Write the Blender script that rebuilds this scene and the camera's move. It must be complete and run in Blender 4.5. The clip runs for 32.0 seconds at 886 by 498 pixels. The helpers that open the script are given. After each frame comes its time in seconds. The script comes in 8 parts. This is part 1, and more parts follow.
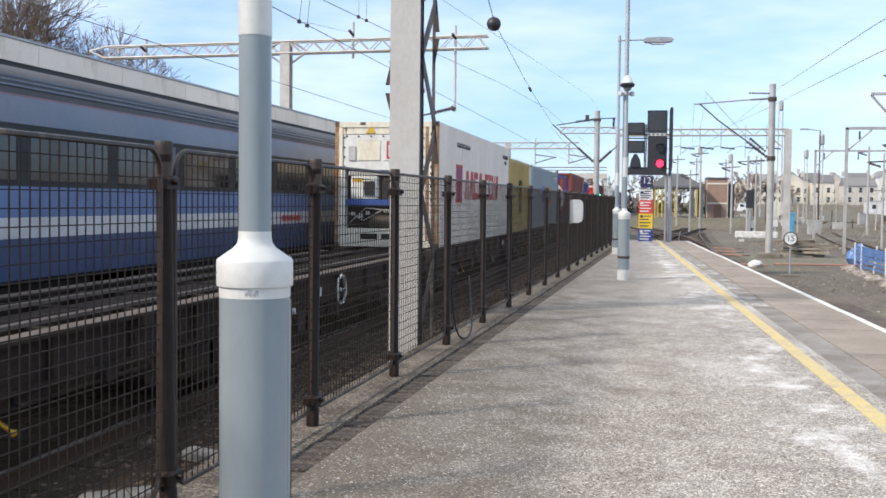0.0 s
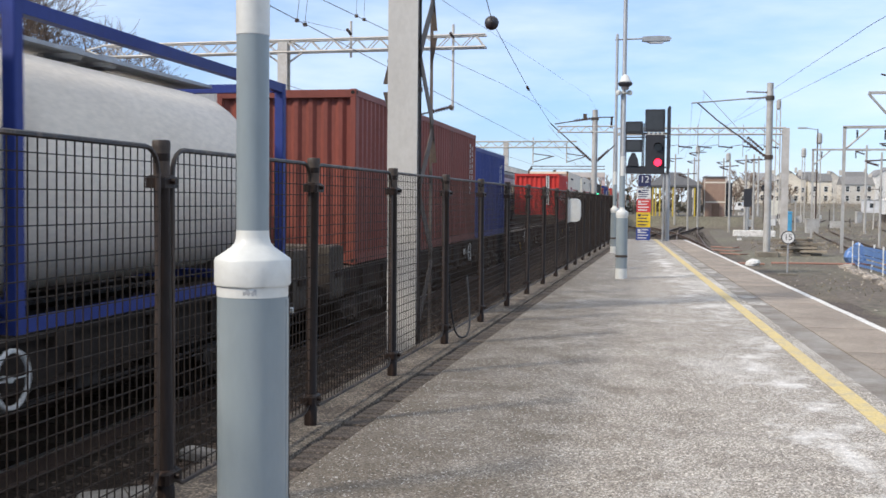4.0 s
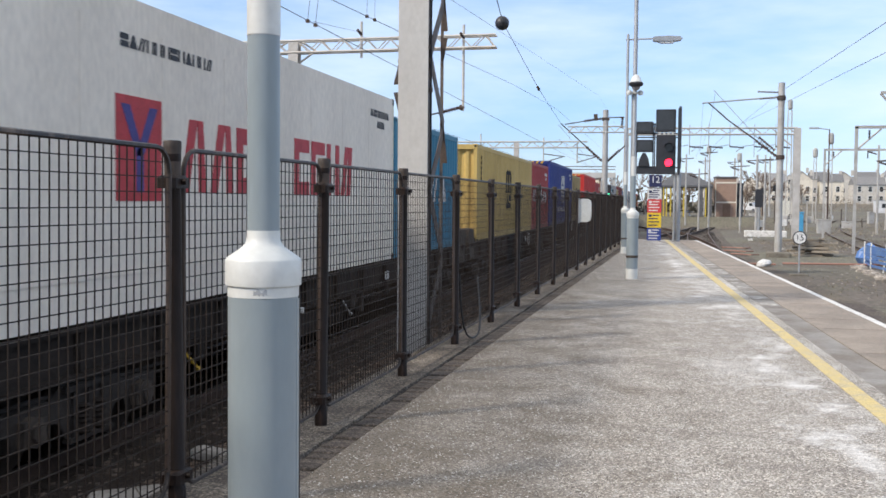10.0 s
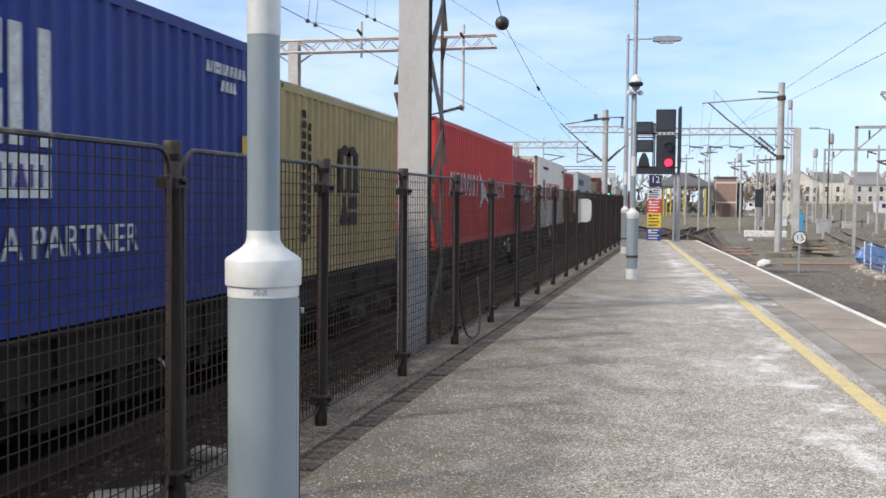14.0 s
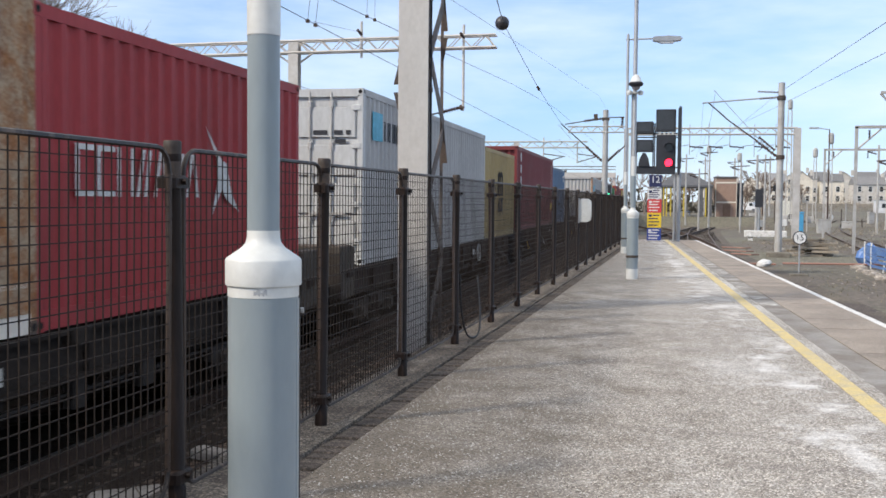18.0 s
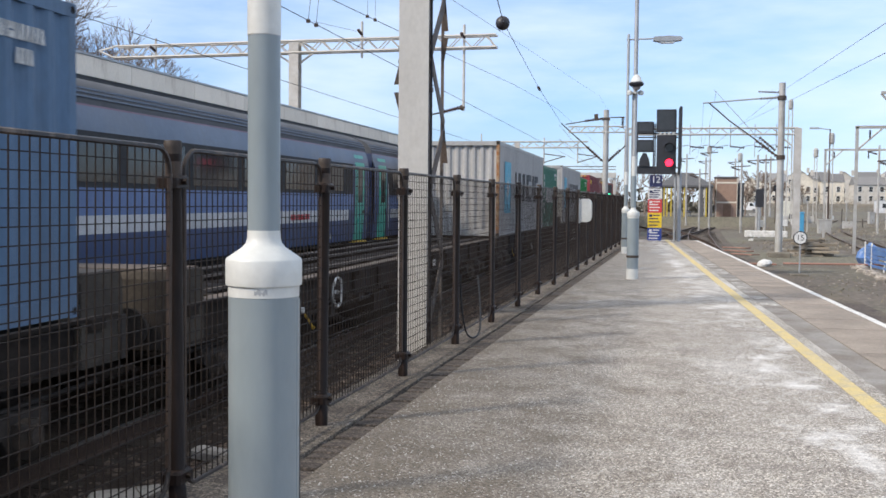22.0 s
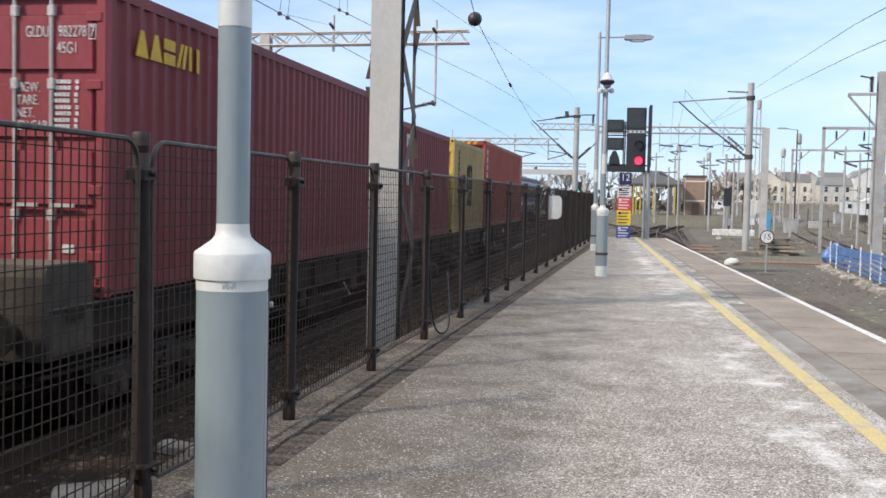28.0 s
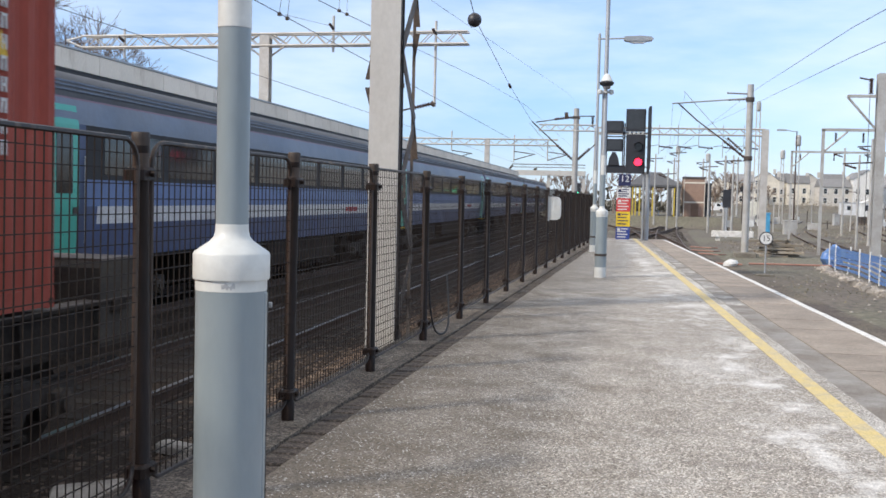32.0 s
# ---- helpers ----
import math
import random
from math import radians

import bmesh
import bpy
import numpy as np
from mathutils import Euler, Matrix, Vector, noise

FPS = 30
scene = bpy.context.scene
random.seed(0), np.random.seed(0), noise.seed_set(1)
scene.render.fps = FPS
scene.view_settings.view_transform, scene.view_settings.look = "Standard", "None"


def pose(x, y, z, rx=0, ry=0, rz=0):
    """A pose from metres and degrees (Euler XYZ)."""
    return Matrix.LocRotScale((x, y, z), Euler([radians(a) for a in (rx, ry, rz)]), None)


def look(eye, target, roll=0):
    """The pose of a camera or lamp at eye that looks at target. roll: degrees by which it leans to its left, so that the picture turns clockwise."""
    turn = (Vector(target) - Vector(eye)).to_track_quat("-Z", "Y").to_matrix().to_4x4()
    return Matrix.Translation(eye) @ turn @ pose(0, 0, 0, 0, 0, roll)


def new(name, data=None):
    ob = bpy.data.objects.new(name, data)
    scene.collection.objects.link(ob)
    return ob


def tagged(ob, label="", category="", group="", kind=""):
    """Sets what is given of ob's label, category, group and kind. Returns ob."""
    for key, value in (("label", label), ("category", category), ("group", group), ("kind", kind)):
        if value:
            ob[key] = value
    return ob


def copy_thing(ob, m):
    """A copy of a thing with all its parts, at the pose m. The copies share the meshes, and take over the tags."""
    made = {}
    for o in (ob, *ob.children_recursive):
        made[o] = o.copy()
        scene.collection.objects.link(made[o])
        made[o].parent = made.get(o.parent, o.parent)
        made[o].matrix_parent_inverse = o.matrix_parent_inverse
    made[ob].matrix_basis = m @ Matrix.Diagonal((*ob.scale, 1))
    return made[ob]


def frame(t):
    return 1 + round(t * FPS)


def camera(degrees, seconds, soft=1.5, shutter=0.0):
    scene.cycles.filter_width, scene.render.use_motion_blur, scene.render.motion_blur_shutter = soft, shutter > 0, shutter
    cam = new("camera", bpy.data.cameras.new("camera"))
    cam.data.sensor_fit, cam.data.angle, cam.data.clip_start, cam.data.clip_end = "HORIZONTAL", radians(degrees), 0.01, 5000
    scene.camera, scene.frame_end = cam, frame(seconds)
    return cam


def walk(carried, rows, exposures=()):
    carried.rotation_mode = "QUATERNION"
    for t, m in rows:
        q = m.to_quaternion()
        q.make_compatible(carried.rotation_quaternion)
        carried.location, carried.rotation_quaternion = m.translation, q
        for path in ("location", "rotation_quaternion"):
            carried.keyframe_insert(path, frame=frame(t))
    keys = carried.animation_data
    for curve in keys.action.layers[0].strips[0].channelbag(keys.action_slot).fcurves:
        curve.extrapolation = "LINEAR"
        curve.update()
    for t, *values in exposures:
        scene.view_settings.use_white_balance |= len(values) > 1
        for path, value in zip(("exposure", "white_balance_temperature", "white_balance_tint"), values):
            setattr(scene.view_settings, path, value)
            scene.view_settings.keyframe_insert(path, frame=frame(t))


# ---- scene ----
# Metres. The tracks run along +y, the platform's top is z = 0, and the camera stands over the origin.
cam = camera(46.06, 32.0, soft=1.6, shutter=0.12)
EYE = Vector((0, 0, 1.27))

def heading(left, up, lean):
    a, b = radians(left), radians(up)
    return look(EYE, EYE + Vector((-math.sin(a) * math.cos(b), math.cos(a) * math.cos(b), math.sin(b))) * 10, lean)


# seconds, heading to the left of the track, pitch and lean, in degrees
walk(cam, [
    (0, heading(11.178, -2.610, 0.572)), (0.5, heading(9.677, -2.608, 0.578)),
    (1, heading(9.724, -2.608, 0.574)), (1.5, heading(9.965, -2.623, 0.477)),
    (2, heading(10.232, -2.611, 0.546)), (2.5, heading(10.476, -2.614, 0.519)),
    (3, heading(10.710, -2.614, 0.518)), (3.5, heading(10.900, -2.651, 0.531)),
    (5.5, heading(11.402, -2.655, 0.547)), (6, heading(11.459, -2.654, 0.534)),
    (7, heading(11.540, -2.654, 0.544)), (8, heading(11.631, -2.654, 0.543)),
    (12, heading(11.631, -2.654, 0.543)), (17, heading(11.631, -2.654, 0.543)),
    (19, heading(11.638, -2.656, 0.532)), (20, heading(11.652, -2.655, 0.550)),
    (22, heading(11.658, -2.655, 0.552)), (23, heading(11.676, -2.656, 0.527)),
    (23.5, heading(11.620, -2.735, 0.632)), (24, heading(11.541, -2.762, 0.540)),
    (24.5, heading(10.201, -2.816, 0.855)), (25, heading(10.043, -2.775, 0.895)),
    (25.5, heading(10.095, -2.751, 0.953)), (27.5, heading(9.990, -2.901, 1.279)),
    (28, heading(9.993, -2.882, 1.231)), (28.5, heading(10.040, -2.870, 1.316)),
    (29, heading(10.098, -2.805, 1.347)), (29.5, heading(10.316, -2.751, 1.327)),
    (30, heading(10.057, -2.830, 1.372)), (30.5, heading(9.864, -2.861, 1.457)),
    (31, heading(9.969, -2.877, 1.374)), (31.5, heading(9.940, -2.876, 1.412)),
    (32, heading(9.951, -2.836, 1.365)),
], exposures=[(0.0, 0.42), (0.5, 0.26), (1.0, 0.15), (2.0, 0.20), (3.5, 0.26), (6.0, 0.28), (32.0, 0.28)])

# ---- light ----
SUN_TO = Vector((-0.775, -0.63, 0.0)).normalized()
SUN_ELEV = radians(38)
sun = new("sun", bpy.data.lights.new("sun", "SUN"))
sun.data.energy, sun.data.angle, sun.data.color = 3.15, radians(6.5), (1.0, 0.90, 0.78)
sun_dir = Vector((SUN_TO.x * math.cos(SUN_ELEV), SUN_TO.y * math.cos(SUN_ELEV), math.sin(SUN_ELEV)))
sun.matrix_world = look(sun_dir * 50, (0, 0, 0))

world = bpy.data.worlds.new("sky")
scene.world = world
world.use_nodes = True
wn, wl = world.node_tree.nodes, world.node_tree.links
wn.clear()
sky = wn.new("ShaderNodeTexSky")
sky.sky_type, sky.sun_disc = "NISHITA", False
sky.sun_elevation, sky.sun_rotation = SUN_ELEV, math.atan2(SUN_TO.x, SUN_TO.y)
sky.air_density, sky.dust_density, sky.ozone_density = 1.0, 0.1, 2.0
coord = wn.new("ShaderNodeTexCoord")
stretch = wn.new("ShaderNodeMapping")
stretch.inputs["Scale"].default_value = (1.6, 1.6, 7.0)
stretch.inputs["Rotation"].default_value = (0.25, 0.1, 0.4)
wisps = wn.new("ShaderNodeTexNoise")
wisps.inputs["Scale"].default_value, wisps.inputs["Detail"].default_value, wisps.inputs["Roughness"].default_value = 1.7, 7, 0.55
veil = wn.new("ShaderNodeValToRGB")
veil.color_ramp.elements[0].position, veil.color_ramp.elements[0].color = 0.40, (0.0, 0.0, 0.0, 1)
veil.color_ramp.elements[1].position, veil.color_ramp.elements[1].color = 0.68, (0.75, 0.75, 0.75, 1)
cloud = wn.new("ShaderNodeMix")
cloud.data_type = "RGBA"
cloud.inputs["B"].default_value = (5.2, 5.9, 6.9, 1)
back = wn.new("ShaderNodeBackground")
back.inputs["Strength"].default_value = 0.15
out = wn.new("ShaderNodeOutputWorld")
wl.new(coord.outputs["Generated"], stretch.inputs["Vector"])
wl.new(stretch.outputs["Vector"], wisps.inputs["Vector"])
wl.new(wisps.outputs["Fac"], veil.inputs["Fac"])
wl.new(veil.outputs["Color"], cloud.inputs["Factor"])
tone = wn.new("ShaderNodeMix")
tone.data_type, tone.blend_type = "RGBA", "MULTIPLY"
tone.inputs["Factor"].default_value = 1.0
tone.inputs["B"].default_value = (0.84, 0.90, 1.07, 1)
wl.new(sky.outputs["Color"], tone.inputs["A"])
# thin haze that tones the sky down towards the horizon all round
split = wn.new("ShaderNodeSeparateXYZ")
wl.new(coord.outputs["Generated"], split.inputs["Vector"])
rise = wn.new("ShaderNodeMapRange")
rise.inputs["From Min"].default_value, rise.inputs["From Max"].default_value = 0.0, 0.22
wl.new(split.outputs["Z"], rise.inputs["Value"])
haze = wn.new("ShaderNodeMix")
haze.data_type = "RGBA"
haze.inputs["A"].default_value, haze.inputs["B"].default_value = (0.50, 0.595, 0.80, 1), (1, 1, 1, 1)
wl.new(rise.outputs["Result"], haze.inputs["Factor"])
thin = wn.new("ShaderNodeMix")
thin.data_type, thin.blend_type = "RGBA", "MULTIPLY"
thin.inputs["Factor"].default_value = 1.0
wl.new(tone.outputs["Result"], thin.inputs["A"])
wl.new(haze.outputs["Result"], thin.inputs["B"])
wl.new(thin.outputs["Result"], cloud.inputs["A"])
# white cloud added overhead, out of view, for more sky light; the lower sky stays clear
climb = wn.new("ShaderNodeMapRange")
climb.inputs["From Min"].default_value, climb.inputs["From Max"].default_value = 0.24, 0.62
climb.inputs["To Max"].default_value = 0.75
wl.new(split.outputs["Z"], climb.inputs["Value"])
sheet = wn.new("ShaderNodeMix")
sheet.data_type = "RGBA"
sheet.inputs["B"].default_value = (5.5, 5.75, 6.1, 1)
wl.new(climb.outputs["Result"], sheet.inputs["Factor"])
wl.new(cloud.outputs["Result"], sheet.inputs["A"])
wl.new(sheet.outputs["Result"], back.inputs["Color"])
wl.new(back.outputs["Background"], out.inputs["Surface"])

# ---- materials ----


def surface(name, a, b=None, rough=0.7, metal=0.0, scale=3.0, grain=60.0, grain_amt=0.25, bump=0.15, dirt=None, dirt_amt=0.0, dirt_scale=1.2,
            vary=0.0, streak=1.0, gloss_spread=0.1, thresh=(0.42, 0.62), coat=0.0, island=False, chips=0.0, chip_scale=120.0):
    """Two tones by a broad noise, a fine grain over them, patches of dirt, a bump of both, and a small shift from object to object."""
    m = bpy.data.materials.new(name)
    m.use_nodes = True
    n, l = m.node_tree.nodes, m.node_tree.links
    bsdf = n["Principled BSDF"]
    b = b or tuple(c * 0.72 for c in a)
    co = n.new("ShaderNodeTexCoord")
    mp = n.new("ShaderNodeMapping")
    mp.inputs["Scale"].default_value = (1, 1, 1 / streak)
    l.new(co.outputs["Object"], mp.inputs["Vector"])

    def noise_node(s, detail, rough_):
        t = n.new("ShaderNodeTexNoise")
        t.inputs["Scale"].default_value, t.inputs["Detail"].default_value, t.inputs["Roughness"].default_value = s, detail, rough_
        l.new(mp.outputs["Vector"], t.inputs["Vector"])
        return t

    def mix(kind, fac, x, y):
        t = n.new("ShaderNodeMix")
        t.data_type, t.blend_type = "RGBA", kind
        for socket, v in (("Factor", fac), ("A", x), ("B", y)):
            if hasattr(v, "is_output"):
                l.new(v, t.inputs[socket])
            else:
                t.inputs[socket].default_value = v if isinstance(v, float) else (*v, 1)
        return t.outputs["Result"]

    def ramp(socket, lo, hi):
        t = n.new("ShaderNodeMapRange")
        t.inputs["From Min"].default_value, t.inputs["From Max"].default_value = lo, hi
        l.new(socket, t.inputs["Value"])
        return t.outputs["Result"]

    broad, fine = noise_node(scale, 5, 0.6), noise_node(grain, 3, 0.6)
    col = mix("MIX", ramp(broad.outputs["Fac"], 0.3, 0.7), a, b)
    if dirt:
        d = noise_node(dirt_scale, 8, 0.68)
        t = n.new("ShaderNodeMath")
        t.operation = "MULTIPLY"
        l.new(ramp(d.outputs["Fac"], *thresh), t.inputs[0])
        t.inputs[1].default_value = dirt_amt
        col = mix("MIX", t.outputs["Value"], col, dirt)
    g = n.new("ShaderNodeMapRange")
    g.inputs["From Min"].default_value, g.inputs["From Max"].default_value = 0.3, 0.7
    g.inputs["To Min"].default_value, g.inputs["To Max"].default_value = 1 - grain_amt, 1 + grain_amt
    l.new(fine.outputs["Fac"], g.inputs["Value"])
    hsv = n.new("ShaderNodeHueSaturation")
    if chips:
        cells = n.new("ShaderNodeTexVoronoi")
        cells.inputs["Scale"].default_value = chip_scale
        l.new(mp.outputs["Vector"], cells.inputs["Vector"])
        one = n.new("ShaderNodeSeparateColor")
        l.new(cells.outputs["Color"], one.inputs["Color"])
        c = n.new("ShaderNodeMapRange")
        for k, v in (("From Min", 0.35), ("From Max", 1.0), ("To Min", 1 - chips * 0.6), ("To Max", 1 + chips)):
            c.inputs[k].default_value = v
        l.new(one.outputs["Red"], c.inputs["Value"])
        both = n.new("ShaderNodeMath")
        both.operation = "MULTIPLY"
        l.new(g.outputs["Result"], both.inputs[0])
        l.new(c.outputs["Result"], both.inputs[1])
        l.new(both.outputs["Value"], hsv.inputs["Value"])
    else:
        l.new(g.outputs["Result"], hsv.inputs["Value"])
    l.new(col, hsv.inputs["Color"])
    last = hsv.outputs["Color"]
    if vary:
        info = n.new("ShaderNodeNewGeometry" if island else "ShaderNodeObjectInfo")
        r = n.new("ShaderNodeMapRange")
        r.inputs["To Min"].default_value, r.inputs["To Max"].default_value = 1 - vary, 1 + vary
        l.new(info.outputs["Random Per Island" if island else "Random"], r.inputs["Value"])
        h2 = n.new("ShaderNodeHueSaturation")
        l.new(r.outputs["Result"], h2.inputs["Value"])
        l.new(last, h2.inputs["Color"])
        last = h2.outputs["Color"]
    l.new(last, bsdf.inputs["Base Color"])
    rr = n.new("ShaderNodeMapRange")
    rr.inputs["To Min"].default_value, rr.inputs["To Max"].default_value = max(0.02, rough - gloss_spread), min(1, rough + gloss_spread)
    l.new(broad.outputs["Fac"], rr.inputs["Value"])
    l.new(rr.outputs["Result"], bsdf.inputs["Roughness"])
    bsdf.inputs["Metallic"].default_value = metal
    bsdf.inputs["Coat Weight"].default_value = coat
    if bump:
        bp = n.new("ShaderNodeBump")
        bp.inputs["Strength"].default_value, bp.inputs["Distance"].default_value = bump, 0.02
        l.new(fine.outputs["Fac"], bp.inputs["Height"])
        l.new(bp.outputs["Normal"], bsdf.inputs["Normal"])
    return m


def glow(name, colour, strength):
    m = bpy.data.materials.new(name)
    m.use_nodes = True
    bsdf = m.node_tree.nodes["Principled BSDF"]
    bsdf.inputs["Base Color"].default_value = (*colour, 1)
    bsdf.inputs["Emission Color"].default_value = (*colour, 1)
    bsdf.inputs["Emission Strength"].default_value = strength
    return m


def tarmac_material():
    """Worn surface dressing: pale chippings in dark binder, washed-out patches, old stains, streaks painted for shadow
    bands.
    """
    m = bpy.data.materials.new("tarmac")
    m.use_nodes = True
    n, l = m.node_tree.nodes, m.node_tree.links
    bsdf = n["Principled BSDF"]
    co = n.new("ShaderNodeTexCoord")

    def tex(kind, s, detail=4.0, rough=0.6, scale=None):
        t = n.new(kind)
        t.inputs["Scale"].default_value = s
        if kind == "ShaderNodeTexNoise":
            t.inputs["Detail"].default_value, t.inputs["Roughness"].default_value = detail, rough
        if scale:
            mp = n.new("ShaderNodeMapping")
            mp.inputs["Scale"].default_value = scale
            l.new(co.outputs["Object"], mp.inputs["Vector"])
            l.new(mp.outputs["Vector"], t.inputs["Vector"])
        else:
            l.new(co.outputs["Object"], t.inputs["Vector"])
        return t

    def ranged(s, lo, hi, a=0.0, b=1.0):
        t = n.new("ShaderNodeMapRange")
        for k, v in (("From Min", lo), ("From Max", hi), ("To Min", a), ("To Max", b)):
            t.inputs[k].default_value = v
        l.new(s, t.inputs["Value"])
        return t.outputs["Result"]

    def mix(fac, x, y, kind="MIX"):
        t = n.new("ShaderNodeMix")
        t.data_type, t.blend_type = "RGBA", kind
        for socket, v in (("Factor", fac), ("A", x), ("B", y)):
            if hasattr(v, "is_output"):
                l.new(v, t.inputs[socket])
            else:
                t.inputs[socket].default_value = v if isinstance(v, float) else (*v, 1)
        return t.outputs["Result"]

    stones = tex("ShaderNodeTexVoronoi", 122.0)
    speck = n.new("ShaderNodeSeparateColor")
    l.new(stones.outputs["Color"], speck.inputs["Color"])
    broad, patch, wash = tex("ShaderNodeTexNoise", 0.5, 6), tex("ShaderNodeTexNoise", 2.2, 7, 0.65), tex("ShaderNodeTexNoise", 0.62, 8, 0.72, (1.0, 0.55, 1.0))
    base = mix(ranged(broad.outputs["Fac"], 0.35, 0.65), (0.275, 0.241, 0.203), (0.375, 0.341, 0.30))
    base = mix(ranged(patch.outputs["Fac"], 0.5, 0.72, 0.0, 0.45), base, (0.19, 0.158, 0.13))
    chip = mix(ranged(speck.outputs["Red"], 0.3, 0.9), (0.078, 0.066, 0.055), (0.72, 0.665, 0.59))
    base = mix(0.52, base, chip)
    where = n.new("ShaderNodeSeparateXYZ")
    l.new(co.outputs["Object"], where.inputs["Vector"])
    tread = n.new("ShaderNodeMath")
    tread.operation = "MULTIPLY_ADD"
    l.new(ranged(where.outputs["X"], -1.2, 1.1, -0.10, 0.075), tread.inputs[0])
    tread.inputs[1].default_value = 1.0
    l.new(wash.outputs["Fac"], tread.inputs[2])
    base = mix(ranged(tread.outputs["Value"], 0.53, 0.70, 0.0, 0.6), base, (0.66, 0.645, 0.62))
    # brown moss and grit towards the fence
    lane = n.new("ShaderNodeMath")
    lane.operation = "MULTIPLY_ADD"
    l.new(where.outputs["Y"], lane.inputs[0])
    lane.inputs[1].default_value = 0.0362
    l.new(where.outputs["X"], lane.inputs[2])
    moss = n.new("ShaderNodeMath")
    moss.operation = "MULTIPLY_ADD"
    l.new(ranged(lane.outputs["Value"], -1.7, 1.1, 0.46, -0.15), moss.inputs[0])
    moss.inputs[1].default_value = 1.0
    l.new(patch.outputs["Fac"], moss.inputs[2])
    base = mix(ranged(moss.outputs["Value"], 0.46, 0.84, 0.0, 0.84), base, (0.128, 0.103, 0.074))
    base = mix(1.0, base, ranged(speck.outputs["Blue"], 0.0, 1.0, 0.5, 1.5), "MULTIPLY")
    # white lime bloom in ragged spots beside the yellow line
    bloom_noise = tex("ShaderNodeTexNoise", 2.1, 9, 0.72, (1.0, 0.7, 1.0))
    bloom = n.new("ShaderNodeMath")
    bloom.operation = "ADD"
    l.new(bloom_noise.outputs["Fac"], bloom.inputs[0])
    hump = n.new("ShaderNodeMath")
    hump.operation = "ADD"
    l.new(ranged(lane.outputs["Value"], 0.45, 1.15, -0.17, 0.05), hump.inputs[0])
    l.new(ranged(lane.outputs["Value"], 1.25, 1.56, 0.0, -0.09), hump.inputs[1])
    l.new(hump.outputs["Value"], bloom.inputs[1])
    base = mix(ranged(bloom.outputs["Value"], 0.52, 0.68, 0.0, 0.8), base, (0.82, 0.81, 0.79))
    # dark streaks across the platform, painted in place of faint shadow bands
    shade_streaks = tex("ShaderNodeTexNoise", 1.3, 6, 0.6, (0.45, 3.2, 1.0))
    base = mix(ranged(shade_streaks.outputs["Fac"], 0.52, 0.70, 0.0, 0.38), base, (0.15, 0.13, 0.115))
    glint = mix(ranged(speck.outputs["Green"], 0.945, 0.985, 0.0, 0.75), base, (0.8, 0.78, 0.74))
    l.new(glint, bsdf.inputs["Base Color"])
    bsdf.inputs["Roughness"].default_value = 0.85
    bp = n.new("ShaderNodeBump")
    bp.inputs["Strength"].default_value, bp.inputs["Distance"].default_value = 0.5, 0.006
    l.new(speck.outputs["Red"], bp.inputs["Height"])
    l.new(bp.outputs["Normal"], bsdf.inputs["Normal"])
    return m


def glass(name, colour, rough=0.05):
    m = bpy.data.materials.new(name)
    m.use_nodes = True
    bsdf = m.node_tree.nodes["Principled BSDF"]
    bsdf.inputs["Base Color"].default_value = (*colour, 1)
    bsdf.inputs["Roughness"].default_value = rough
    bsdf.inputs["IOR"].default_value = 1.45
    return m


TARMAC = tarmac_material()
CONCRETE = surface("concrete", (0.25, 0.225, 0.185), (0.16, 0.142, 0.115), 0.9, scale=1.3, grain=70, bump=0.3, dirt=(0.09, 0.08, 0.065), dirt_amt=0.6)
FASCIA = surface("weathered concrete fascia", (0.90, 0.815, 0.70), (0.80, 0.725, 0.62), 0.9, scale=0.7, grain=40, grain_amt=0.07, bump=0.05, dirt=(0.30, 0.20, 0.12), dirt_amt=0.62, dirt_scale=0.8, streak=4, vary=0.09, thresh=(0.53, 0.70))
KERB = surface("kerb concrete", (0.225, 0.192, 0.152), (0.125, 0.10, 0.077), 0.92, scale=3.2, grain=85, grain_amt=0.7, bump=0.7, dirt=(0.075, 0.058, 0.044), dirt_amt=0.85, dirt_scale=2.6, chips=0.8, chip_scale=80)
GULLY = surface("dirty brown brick", (0.070, 0.055, 0.045), (0.098, 0.079, 0.064), 0.9, scale=6, grain=90, bump=0.3, dirt=(0.12, 0.10, 0.08), dirt_amt=0.5, dirt_scale=7, thresh=(0.5, 0.68), vary=0.25, chips=0.7, chip_scale=100)
COPING = surface("coping slab", (0.36, 0.305, 0.25), (0.30, 0.252, 0.21), 0.9, scale=1.1, grain=120, bump=0.3, dirt=(0.15, 0.13, 0.11), dirt_amt=0.45, vary=0.08, chips=0.25)
DARK_SEAM = surface("old dark tarmac", (0.165, 0.142, 0.12), (0.225, 0.198, 0.17), 0.9, scale=2, grain=120, bump=0.4, dirt=(0.38, 0.37, 0.35), dirt_amt=0.6, dirt_scale=1.4)
YELLOW_LINE = surface("worn yellow paint", (0.61, 0.475, 0.18), (0.56, 0.465, 0.27), 0.75, scale=5, grain=90, bump=0.2, dirt=(0.42, 0.36, 0.25), dirt_amt=0.8, dirt_scale=5, thresh=(0.48, 0.68))
WHITE_LINE = surface("worn white paint", (0.80, 0.79, 0.76), (0.66, 0.65, 0.62), 0.75, scale=4, grain=90, bump=0.2, dirt=(0.3, 0.29, 0.27), dirt_amt=0.4, dirt_scale=8)
FENCE = surface("rusty black fence paint", (0.010, 0.007, 0.006), (0.022, 0.0128, 0.0095), 0.48, scale=9, grain=60, bump=0.25, dirt=(0.17, 0.10, 0.065), dirt_amt=0.5, dirt_scale=9, streak=5, thresh=(0.60, 0.76))
